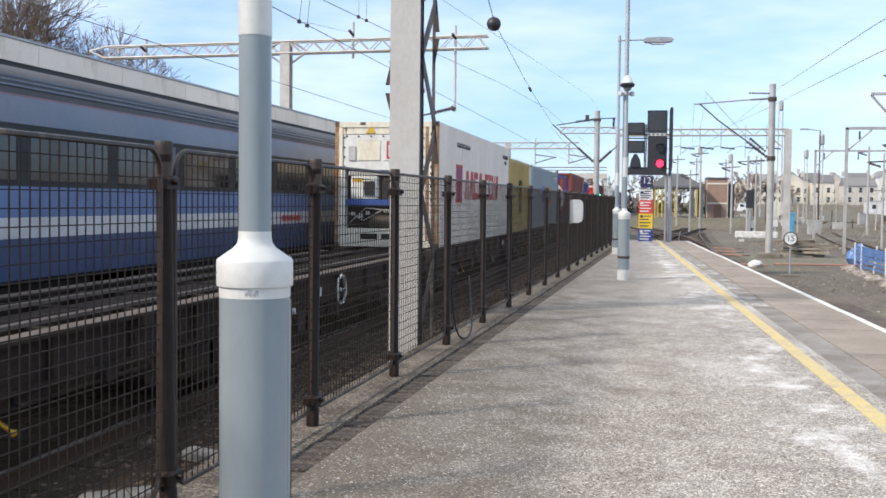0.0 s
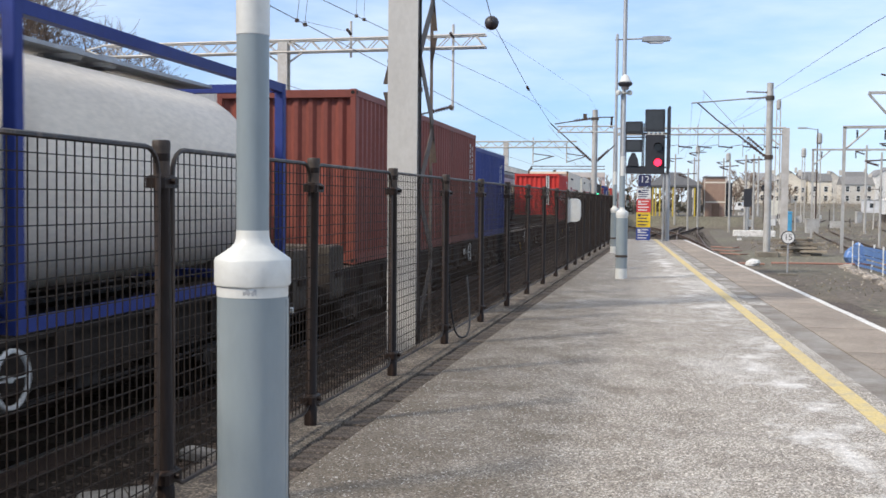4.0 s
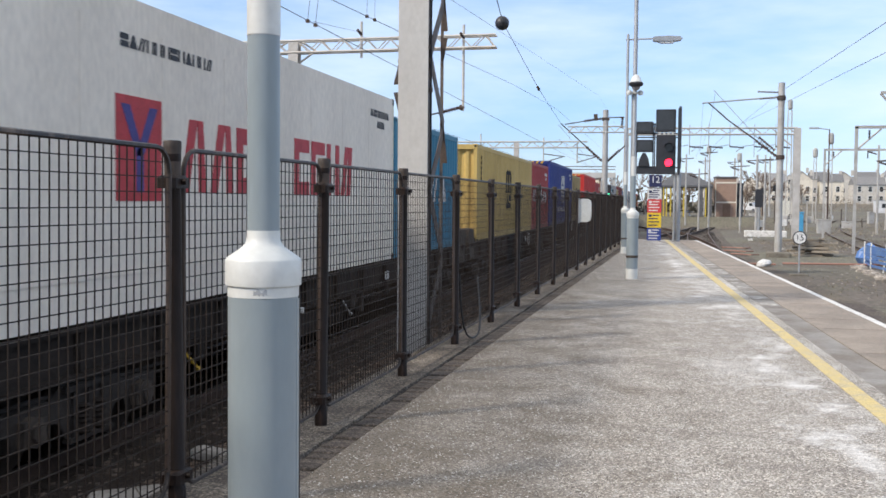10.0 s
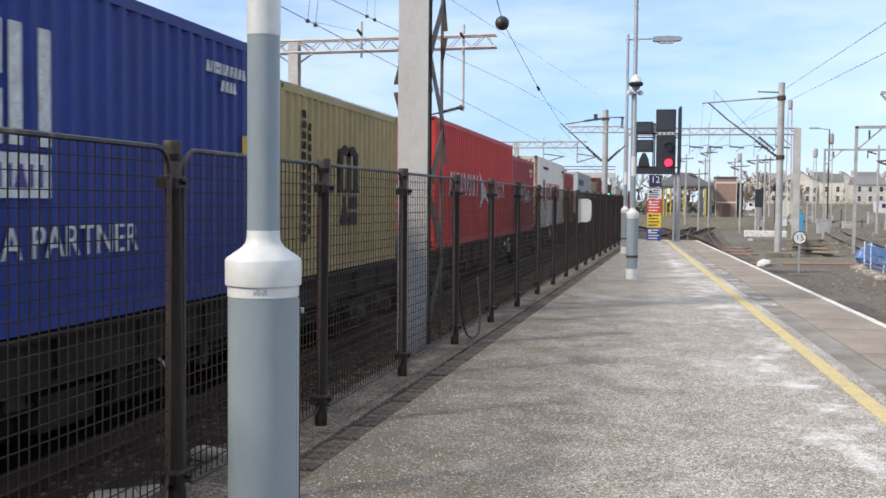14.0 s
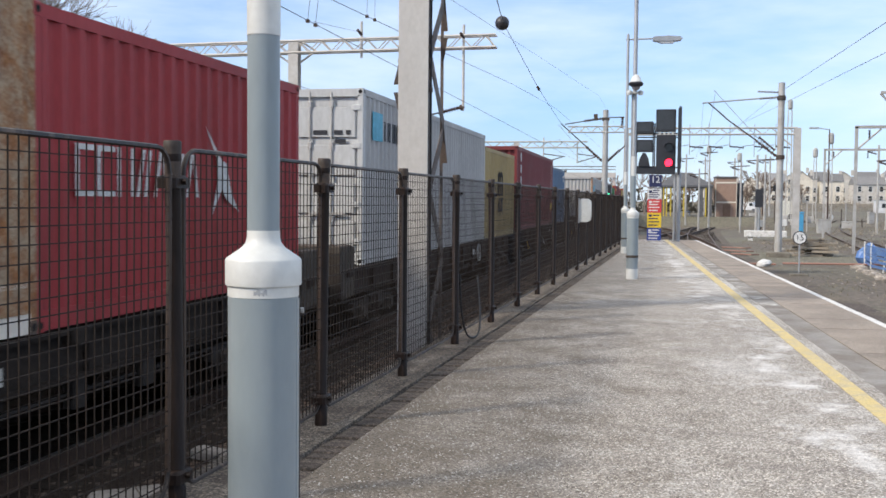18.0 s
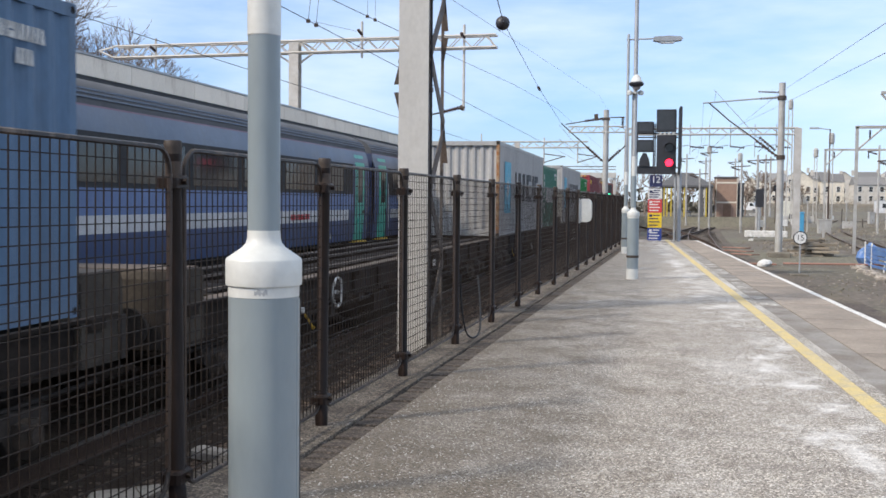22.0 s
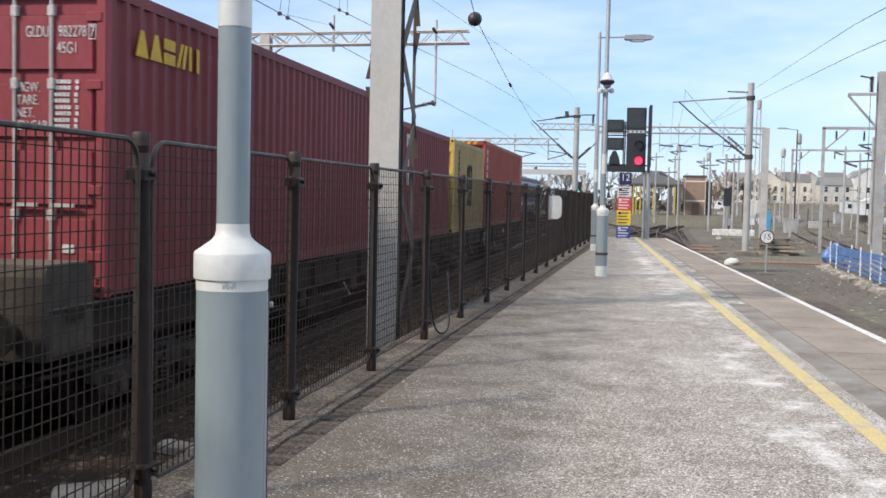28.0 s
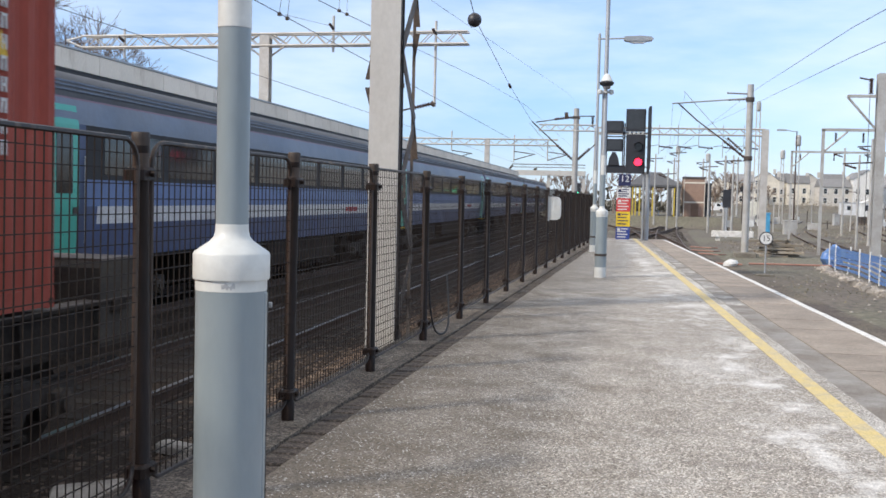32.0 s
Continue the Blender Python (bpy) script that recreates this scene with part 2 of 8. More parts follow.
TUBE = surface("worn glossy tube paint", (0.013, 0.0095, 0.008), (0.03, 0.019, 0.014), 0.5, scale=9, grain=60, bump=0.12, dirt=(0.26, 0.19, 0.14), dirt_amt=0.5, dirt_scale=12, streak=4, thresh=(0.52, 0.68))
# paler than the frame: the sunlit edge of the side tubes is in this colour
LIT_WORN_TUBE = surface("scuffed tube lightened as sunlit", (0.085, 0.06, 0.047), (0.03, 0.021, 0.017), 0.35, 0.2, scale=7, grain=60, bump=0.12, dirt=(0.022, 0.015, 0.012), dirt_amt=0.8, dirt_scale=5, streak=4, thresh=(0.52, 0.64))
WIRE = surface("dark mesh wire", (0.012, 0.009, 0.0075), (0.026, 0.0175, 0.013), 0.65, scale=6, bump=0)
POLE_GREY = surface("blue grey pole paint", (0.245, 0.29, 0.31), (0.215, 0.255, 0.275), 0.38, scale=2.5, grain=14, grain_amt=0.06, bump=0.05, dirt=(0.34, 0.37, 0.39), dirt_amt=0.35, dirt_scale=3, streak=3)
POLE_WHITE = surface("white pole paint", (0.66, 0.67, 0.645), (0.60, 0.61, 0.585), 0.4, scale=4, grain=30, grain_amt=0.05, bump=0.06, dirt=(0.5, 0.49, 0.46), dirt_amt=0.25, dirt_scale=9)
STEEL_GREY = surface("grey mast paint", (0.54, 0.525, 0.495), (0.48, 0.465, 0.435), 0.6, scale=0.9, grain=30, grain_amt=0.05, bump=0.05, dirt=(0.30, 0.27, 0.23), dirt_amt=0.22, dirt_scale=1.6, streak=1.6)
STEEL_DARK = surface("dirty bare steel", (0.05, 0.045, 0.042), (0.085, 0.07, 0.062), 0.65, 0.2, scale=5, grain=40, bump=0.2, dirt=(0.13, 0.075, 0.045), dirt_amt=0.4)
STEEL_MID = surface("weathered lattice steel", (0.14, 0.125, 0.115), (0.085, 0.072, 0.064), 0.7, 0.1, scale=5, grain=40, bump=0.15, dirt=(0.14, 0.085, 0.055), dirt_amt=0.35)
GALV = surface("galvanised steel", (0.42, 0.43, 0.44), (0.34, 0.35, 0.36), 0.5, 0.45, scale=4, grain=30, grain_amt=0.1, bump=0.05)
CABLE = surface("cable black", (0.02, 0.02, 0.022), rough=0.6, bump=0)
COPPER = surface("weathered wire", (0.10, 0.095, 0.09), rough=0.6, bump=0)
PORCELAIN = surface("brown insulator", (0.06, 0.035, 0.03), rough=0.25, bump=0)
BALLAST = surface("oily ballast", (0.046, 0.034, 0.026), (0.025, 0.019, 0.0155), 0.95, scale=1.2, grain=26, grain_amt=0.5, bump=0.9, dirt=(0.04, 0.03, 0.023), dirt_amt=0.35)
YARD_BALLAST = surface("rusty yard ballast", (0.105, 0.082, 0.066), (0.062, 0.049, 0.04), 0.95, scale=0.8, grain=14, grain_amt=0.5, bump=0.8, dirt=(0.17, 0.145, 0.10), dirt_amt=0.5, dirt_scale=0.5)
CESS = surface("brown oily earth", (0.145, 0.098, 0.071), (0.068, 0.048, 0.037), 0.95, scale=0.9, grain=16, grain_amt=0.5, bump=0.8, dirt=(0.17, 0.132, 0.098), dirt_amt=0.5, dirt_scale=1.6, chips=0.8, chip_scale=26)
EARTH = surface("yard earth", (0.14, 0.116, 0.092), (0.072, 0.060, 0.048), 0.95, scale=0.22, grain=5, grain_amt=0.5, bump=0.8, dirt=(0.16, 0.15, 0.105), dirt_amt=0.8, dirt_scale=0.11, thresh=(0.44, 0.56))
SLEEPER = surface("dark sleeper", (0.03, 0.023, 0.018), (0.045, 0.036, 0.029), 0.9, scale=4, grain=30, bump=0.4, vary=0.2)
RAIL_TOP = surface("worn rail", (0.32, 0.31, 0.30), rough=0.3, metal=0.8, bump=0)
RAIL_DULL = surface("dull rusted rail head", (0.15, 0.115, 0.095), (0.10, 0.075, 0.06), 0.6, 0.2, scale=5, bump=0.1)
RAIL_SIDE = surface("rusty rail", (0.07, 0.043, 0.031), (0.048, 0.032, 0.025), 0.85, scale=5, bump=0.2)
SIGNAL_BLACK = surface("signal black", (0.028, 0.03, 0.038), rough=0.6, bump=0.05)
RED_GLOW = glow("red aspect", (1.0, 0.022, 0.06), 3.2)
GREEN_GLOW = glow("green aspect", (0.05, 1.0, 0.45), 3.0)
for dull, level in ((FENCE, 0.22), (WIRE, 0.2), (BALLAST, 0.15), (CESS, 0.15), (SLEEPER, 0.2), (STEEL_DARK, 0.3)):
    dull.node_tree.nodes["Principled BSDF"].inputs["Specular IOR Level"].default_value = level

# ---- building helpers ----


class Shape:
    """Gathers the faces of one mesh."""

    def __init__(self):
        self.v, self.f = [], []

    def add(self, verts, faces):
        k = len(self.v)
        self.v += [tuple(p) for p in verts]
        self.f += [tuple(i + k for i in q) for q in faces]
        return self

    def box(self, x0, y0, z0, x1, y1, z1, m=None):
        p = [Vector((x, y, z)) for z in (z0, z1) for y in (y0, y1) for x in (x0, x1)]
        if m:
            p = [m @ q for q in p]
        return self.add(p, [(0, 2, 3, 1), (4, 5, 7, 6), (0, 1, 5, 4), (2, 6, 7, 3), (0, 4, 6, 2), (1, 3, 7, 5)])

    def bevel_box(self, x0, y0, z0, x1, y1, z1, b, m=None):
        """A box whose upright edges and top rim are chamfered by b."""
        rings = []
        for z, c in ((z0, 0.0), (z1 - b, 0.0), (z1, b)):
            ring = []
            for sx, sy, first in ((0, 0, 0), (1, 0, 1), (1, 1, 0), (0, 1, 1)):
                x, y = (x0 + c, x1 - c)[sx], (y0 + c, y1 - c)[sy]
                ix, iy = (b if sx == 0 else -b), (b if sy == 0 else -b)
                pair = [(x, y + iy, z), (x + ix, y, z)]
                ring += pair if not first else pair[::-1]
            rings.append(ring)
        p = [Vector(q) for r in rings for q in r]
        if m:
            p = [m @ q for q in p]
        fs = [tuple(range(7, -1, -1)), tuple(range(16, 24))]
        for k in (0, 8):
            fs += [(k + i, k + (i + 1) % 8, k + 8 + (i + 1) % 8, k + 8 + i) for i in range(8)]
        return self.add(p, fs)

    def tube(self, a, b, r, seg=8, r2=None, caps=True):
        a, b = Vector(a), Vector(b)
        d = (b - a).normalized()
        u = d.orthogonal().normalized()
        w = d.cross(u)
        r2 = r if r2 is None else r2
        p = []
        for c, rad in ((a, r), (b, r2)):
            p += [c + (u * math.cos(2 * math.pi * i / seg) + w * math.sin(2 * math.pi * i / seg)) * rad for i in range(seg)]
        fs = [(i, (i + 1) % seg, seg + (i + 1) % seg, seg + i) for i in range(seg)]
        if caps:
            fs += [tuple(range(seg - 1, -1, -1)), tuple(range(seg, 2 * seg))]
        return self.add(p, fs)

    def path(self, pts, r, seg=6):
        """A tube that follows pts."""
        pts = [Vector(q) for q in pts]
        p, k = [], len(pts)
        u = None
        for i, c in enumerate(pts):
            d = (pts[min(i + 1, k - 1)] - pts[max(i - 1, 0)]).normalized()
            u = d.orthogonal().normalized() if u is None else (u - d * u.dot(d)).normalized()
            w = d.cross(u)
            p += [c + (u * math.cos(2 * math.pi * j / seg) + w * math.sin(2 * math.pi * j / seg)) * r for j in range(seg)]
        fs = [(i * seg + j, i * seg + (j + 1) % seg, (i + 1) * seg + (j + 1) % seg, (i + 1) * seg + j) for i in range(k - 1) for j in range(seg)]
        fs += [tuple(range(seg - 1, -1, -1)), tuple(range((k - 1) * seg, k * seg))]
        return self.add(p, fs)

    def lathe(self, profile, seg=24, at=(0, 0, 0)):
        """profile: (radius, height) from the bottom up."""
        x, y, z = at
        p = [(x + r * math.cos(2 * math.pi * i / seg), y + r * math.sin(2 * math.pi * i / seg), z + h) for r, h in profile for i in range(seg)]
        fs = [(k * seg + i, k * seg + (i + 1) % seg, (k + 1) * seg + (i + 1) % seg, (k + 1) * seg + i) for k in range(len(profile) - 1) for i in range(seg)]
        fs += [tuple(range(seg - 1, -1, -1)), tuple(range((len(profile) - 1) * seg, len(profile) * seg))]
        return self.add(p, fs)

    def ball(self, c, r, seg=12, rings=8):
        return self.lathe([(max(1e-4, r * math.sin(math.pi * k / rings)), -r * math.cos(math.pi * k / rings)) for k in range(rings + 1)], seg, c)

    def wheel(self, c, r, width, seg=20, axis="x"):
        """A disc about an axis along x or y."""
        d = Vector((width / 2, 0, 0)) if axis == "x" else Vector((0, width / 2, 0))
        return self.tube(Vector(c) - d, Vector(c) + d, r, seg)

    def ring(self, c, r, thick, seg=20):
        """A hoop in the yz plane."""
        pts = [Vector(c) + Vector((0, r * math.cos(2 * math.pi * i / seg), r * math.sin(2 * math.pi * i / seg))) for i in range(seg + 1)]
        return self.path(pts, thick, 5)

    def prism(self, outline, y0, y1):
        """outline in (x, z), swept along y."""
        k = len(outline)
        p = [(x, y, z) for y in (y0, y1) for x, z in outline]
        return self.add(p, [tuple(range(k)), tuple(range(2 * k - 1, k - 1, -1))] + [(i, k + i, k + (i + 1) % k, (i + 1) % k) for i in range(k)])

    def strip(self, left, right, z0, z1):
        """A slab between two plan lines of equal length (x, y), from z0 up to z1."""
        k = len(left)
        p = [(x, y, z) for z in (z0, z1) for line in (left, right) for x, y in line]
        fs = []
        for i in range(k - 1):
            a, b, c, d = i, i + 1, k + i + 1, k + i
            fs += [(a, b, c, d), (2 * k + d, 2 * k + c, 2 * k + b, 2 * k + a), (a, 2 * k + a, 2 * k + b, b), (d, c, 2 * k + c, 2 * k + d)]
        fs += [(0, k, 3 * k, 2 * k), (k - 1, 3 * k - 1, 4 * k - 1, 2 * k - 1)]
        return self.add(p, fs)

    def mesh(self, name):
        me = bpy.data.meshes.new(name)
        me.from_pydata(self.v, [], self.f)
        b = bmesh.new()
        b.from_mesh(me)
        bmesh.ops.recalc_face_normals(b, faces=b.faces)
        b.to_mesh(me)
        b.free()
        return me


def smooth(me, angle=35):
    for q in me.polygons:
        q.use_smooth = True
    me.set_sharp_from_angle(angle=radians(angle))


def part(name, shape, material, parent, label="", at=None, round_=False):
    """One mesh object under a thing or a part."""
    me = shape if isinstance(shape, bpy.types.Mesh) else shape.mesh(name)
    if material and not me.materials:
        me.materials.append(material)
    if round_:
        smooth(me)
    ob = new(name, me)
    ob.parent = parent
    if at:
        ob.matrix_basis = at
    if label:
        tagged(ob, label)
    return ob


def thing(name, label, category, m=None, group="", kind=""):
    ob = new(name)
    ob.empty_display_size = 0.1
    ob.matrix_basis = m or Matrix()
    return tagged(ob, label, category, group, kind)


def solid(name, shape, material, label, category, m=None, group="", kind="", round_=False):
    """A thing that is one mesh."""
    ob = part(name, shape, material, None, "", m, round_)
    return tagged(ob, label, category, group, kind)


def words(text, size, material, parent, m, depth=0.002, name="lettering", align="CENTER"):
    c = bpy.data.curves.new(name, "FONT")
    c.body, c.size, c.extrude, c.align_x, c.align_y = text, size, depth, align, "CENTER"
    c.materials.append(material)
    ob = new(name, c)
    ob.parent, ob.matrix_basis = parent, m
    return ob


# ---- the ground, the tracks and the platform ----
GROUND_Z, RAIL_Z, RAIL2_Z = -1.18, -1.0, -0.85


def fence_x(y):
    return -1.9936 + 0.0272 * y


def edge_x(y):
    return 2.90 - 0.0432 * y


ys_ground = [-3000, -200, -20, 0, 30, 60, 100, 200, 600, 3000]
ground = solid("ground", Shape().strip([(-3000, y) for y in ys_ground], [(3000, y) for y in ys_ground], GROUND_Z - 0.5, GROUND_Z), EARTH,
               "bare brown yard earth with sparse weeds", "ground", kind="structure")

END = 36.6
lines = [y for y in range(-14, 36, 2)] + [END]
tarmac = solid("platform", Shape().strip([(fence_x(y) + 0.313, y) for y in lines], [(1.95 - 0.038 * y - 0.16, y) for y in lines], -1.3, 0.0), TARMAC,
               "worn grey chipped tarmac platform with bleached patches", "platform", kind="structure")
seam = solid("seam_strip", Shape().strip([(1.95 - 0.038 * y - 0.157, y) for y in lines], [(1.95 - 0.038 * y + 0.10, y) for y in lines], -1.3, -0.004), DARK_SEAM,
             "dark tarmac joint strip with chalky patches", "paving", kind="structure")
BLEACHED = surface("bleached tarmac", (0.54, 0.525, 0.49), (0.36, 0.345, 0.32), 0.9, scale=4, grain=70, grain_amt=0.4, bump=0.3, dirt=(0.20, 0.178, 0.155), dirt_amt=0.95, dirt_scale=7, thresh=(0.42, 0.60), vary=0.25)
random.seed(41)
for k in range(19):
    y = 13.6 + 0.86 * k + random.uniform(-0.1, 0.1)
    n_ = random.uniform(0.28, 0.5)
    part("bleached_patch", Shape().strip([(1.95 - 0.038 * v - 0.15 + random.uniform(0, 0.03), v) for v in (y, y + n_)], [(1.95 - 0.038 * v + 0.09 - random.uniform(0, 0.05), v) for v in (y, y + n_)], -0.02, -0.001), BLEACHED, seam, "chalky bleached patch")
kerb = solid("fence_kerb", Shape().strip([(fence_x(y) - 0.22, y) for y in lines], [(fence_x(y) + 0.145, y) for y in lines], -1.3, 0.0), KERB,
             "dirty cracked concrete kerb under the fence", "kerb", kind="structure")
platform_wall = solid("platform_wall", Shape().strip([(fence_x(y) - 0.40, y) for y in lines], [(fence_x(y) - 0.224, y) for y in lines], -1.3, -0.12), CONCRETE,
                      "stained concrete side wall of the platform", "wall", kind="structure")
drain = thing("drain_channel", "dirty brown brick drainage channel along the fence", "drain", kind="structure")
part("bed", Shape().strip([(fence_x(y) + 0.148, y) for y in lines], [(fence_x(y) + 0.310, y) for y in lines], -1.3, -0.075), GULLY, drain)
brick = Shape().bevel_box(0.152, 0.0, -0.075, 0.306, 0.104, -0.014, 0.008).mesh("brick")
brick.materials.append(GULLY)
random.seed(17)
for k in range(290):
    y = 1.2 + 0.112 * k
    part("brick", brick, None, drain, at=Matrix.Translation((fence_x(y) + random.gauss(0, 0.002), y, random.gauss(0, 0.004))))

yellow = solid("yellow_line", Shape().strip([(1.60 - 0.0362 * y - 0.06, y) for y in lines], [(1.60 - 0.0362 * y + 0.06, y) for y in lines], -0.002, 0.004), YELLOW_LINE,
               "worn yellow safety line on the platform", "line", kind="structure")

coping = thing("platform_coping", "brown grey coping slabs with a white painted nosing", "coping", kind="structure")
for k in range(57):
    y0, y1 = -14 + 0.9 * k, min(END, -14 + 0.9 * (k + 1)) - 0.008
    if y1 <= y0:
        break
    a = [(1.95 - 0.038 * y + 0.103, y) for y in (y0, y1)]
    b = [(edge_x(y) - 0.088, y) for y in (y0, y1)]
    part("coping_slab", Shape().strip(a, b, -0.12, 0.0 + 0.002 * (k % 3)), COPING, coping)
    part("nosing", Shape().strip([(x + 0.003, y) for x, y in b], [(edge_x(y), y) for y in (y0, y1)], -0.12, 0.003 + 0.002 * (k % 2)), WHITE_LINE, coping, "white painted nosing")
part("wall", Shape().strip([(1.95 - 0.038 * y + 0.103, y) for y in lines], [(edge_x(y) - 0.14, y) for y in lines], -1.3, -0.124), CONCRETE, coping, "stained concrete face")
part("end_wall", Shape().box(fence_x(END) - 0.2, END + 0.003, -1.3, edge_x(END), END + 0.25, -0.03), CONCRETE, coping, "concrete end wall")

# ---- rails ----


def curve_points(points, step):
    """Points (x, y) at even steps along a smooth line through the given ones."""
    out_, k = [], len(points)
    p = [Vector(q) for q in points]
    for i in range(k - 1):
        a, b, c, d = p[max(i - 1, 0)], p[i], p[i + 1], p[min(i + 2, k - 1)]
        n_ = max(1, int((c - b).length / step))
        for j in range(n_):
            t = j / n_
            out_.append(0.5 * ((2 * b) + (c - a) * t + (2 * a - 5 * b + 4 * c - d) * t * t + (3 * b - a - 3 * c + d) * t ** 3))
    return out_ + [p[-1]]


def track(label, points, rail_z, step=2.0, near=None, bed_material=None):
    """Ballast bed, sleepers and two rails along a plan line."""
    ob = thing("railway_track", label, "track", kind="structure")
    pts = curve_points(points, step)
    tang = [(pts[min(i + 1, len(pts) - 1)] - pts[max(i - 1, 0)]).normalized() for i in range(len(pts))]
    side = [Vector((t.y, -t.x)) for t in tang]
    for s, name in ((-1, "rail"), (1, "rail")):
        web, head = Shape(), Shape()
        c = [q + n_ * s * 0.753 for q, n_ in zip(pts, side)]
        for shape, w, z0, z1 in ((web, 0.065, rail_z - 0.155, rail_z - 0.14), (web, 0.012, rail_z - 0.14, rail_z - 0.035), (web, 0.034, rail_z - 0.035, rail_z - 0.006)):
            shape.strip([tuple(q - n_ * w) for q, n_ in zip(c, side)], [tuple(q + n_ * w) for q, n_ in zip(c, side)], z0, z1)
        head.strip([tuple(q - n_ * 0.03) for q, n_ in zip(c, side)], [tuple(q + n_ * 0.03) for q, n_ in zip(c, side)], rail_z - 0.006, rail_z)
        r = part(name, web, RAIL_SIDE, ob)
        part("running_surface", head, RAIL_DULL if bed_material else RAIL_TOP, r, "dull rail head" if bed_material else "polished rail head")
    bed = Shape().strip([tuple(q - n_ * 1.75) for q, n_ in zip(pts, side)], [tuple(q + n_ * 1.75) for q, n_ in zip(pts, side)], GROUND_Z - 0.2, rail_z - 0.163)
    part("ballast_bed", bed, bed_material or BALLAST, ob, "rusty brown ballast" if bed_material else "oily dark ballast")
    one = Shape().box(-1.25, -0.125, -0.20, 1.25, 0.125, -0.155).mesh("sleeper")
    one.materials.append(SLEEPER)
    lo, hi = near or (0, 0)
    for q in curve_points([tuple(q) for q in pts], 0.7):
        if lo <= q.y <= hi:
            i = min(range(len(pts)), key=lambda k: (pts[k] - q).length_squared)
            part("sleeper", one, None, ob, at=Matrix.Translation((q.x, q.y, rail_z)) @ Matrix.Rotation(math.atan2(-tang[i].x, tang[i].y), 4, "Z"))
    return ob


TRACK1_X, TRACK2_X = -5.95, -9.27
solid("trackside_cess", Shape().strip([(-10.94, y) for y in (-30, 30, 118)], [(fence_x(min(y, END)) - 0.403, y) for y in (-30, 30, 118)], GROUND_Z - 0.3, GROUND_Z + 0.008), CESS,
      "oily brown cess beside the main line", "ground", kind="structure")
track("straight main line with oily ballast beyond the fence", [(TRACK1_X, -30), (TRACK1_X, 20), (TRACK1_X, 100), (TRACK1_X, 420)], RAIL_Z, 20, (2, 34))
track("main line beside the canopied platform", [(TRACK2_X, -30), (TRACK2_X, 20), (TRACK2_X, 100), (TRACK2_X, 420)], RAIL2_Z, 20, (8, 34))
track("platform line that curves away past the platform end", [(5.25, -20), (3.95, 10), (3.08, 30), (2.66, 40), (2.34, 54), (2.62, 67.5), (3.1, 83), (3.8, 96.5), (5.1, 106.5), (7.3, 116), (10.7, 128), (19, 150)], RAIL_Z, 2.0, (44, 90), YARD_BALLAST)
track("diverging line across the junction", [(-1.9, 50), (-0.2, 63), (1.0, 75), (2.3, 86), (4.2, 103.5), (6.5, 119.5), (12.3, 146.5), (34, 210)], RAIL_Z + 0.004, 2.0, (55, 100), YARD_BALLAST)
track("crossover between the platform line and the main line", [(2.40, 56), (1.7, 74), (0.75, 88), (-1.6, 108), (-4.6, 132), (-5.6, 150)], RAIL_Z + 0.008, 2.0, (62, 96), YARD_BALLAST)
track("rusty siding in the yard", [(9.5, 22), (11.5, 60), (17, 110), (30, 180)], RAIL_Z - 0.05, 4.0, (30, 60), YARD_BALLAST)
track("rusty siding in the yard", [(14.5, 25), (18, 70), (27, 130), (45, 210)], RAIL_Z - 0.05, 4.0, (30, 50), YARD_BALLAST)

for x0, x1, x2 in ((19, 24, 36), (24, 31, 48), (30, 39, 60)):
    track("rusty siding in the yard", [(x0, 34), (x1, 90), (x2, 170)], RAIL_Z - 0.05, 6.0, None, YARD_BALLAST)

# ---- the canopied platform behind the trains ----
far_platform = solid("far_platform", Shape().box(-18.5, -30, GROUND_Z - 0.1, -10.95, 118, 0.0), CONCRETE, "concrete platform under the canopy", "platform", kind="structure")
canopy = thing("platform_canopy", "long flat platform canopy with a stained concrete fascia", "canopy")
part("roof_slab", Shape().box(-17.5, -30, 3.72, -10.83, 104, 3.95), CONCRETE, canopy)
flash = Shape().box(-11.05, -30, 3.987, -10.74, 104, 4.03)
part("roof_flashing", flash, GALV, canopy, "pale metal capping")
panel = Shape().bevel_box(-0.07, 0.006, 0, 0.0, 2.994, 0.385, 0.012).mesh("fascia_panel")
panel.materials.append(FASCIA)
for k in range(44):
    part("fascia_panel", panel, None, canopy, at=Matrix.Translation((-10.755, -28 + 3 * k, 3.598)))
# black boxes that stand for the line of shade under the fascia
fascia_shade = Shape().box(-10.95, -30, 3.36, -10.83, 104, 3.715).box(-10.829, -30, 3.47, -10.775, 104, 3.595)
part("gutter", fascia_shade, CABLE, canopy, "black strip for the shade under the fascia")
for k in range(14):
    part("column", Shape().box(-14.1, -24 + 9 * k, 0, -13.85, -23.75 + 9 * k, 3.72), STEEL_GREY, canopy)
BRICK_DARK = surface("dark station brick", (0.17, 0.095, 0.07), (0.12, 0.075, 0.06), 0.9, scale=1.5, grain=25, bump=0.3)
solid("station_wall", Shape().box(-18.2, -30, 0, -17.8, 104, 3.72), BRICK_DARK, "dark brick wall at the back of the canopied platform", "wall", kind="structure")

# ---- the fence ----
POST_STEP, POST_FIRST = 1.735, 5.58
fence = thing("mesh_fence", "rusty black steel mesh fence on a concrete kerb", "fence")


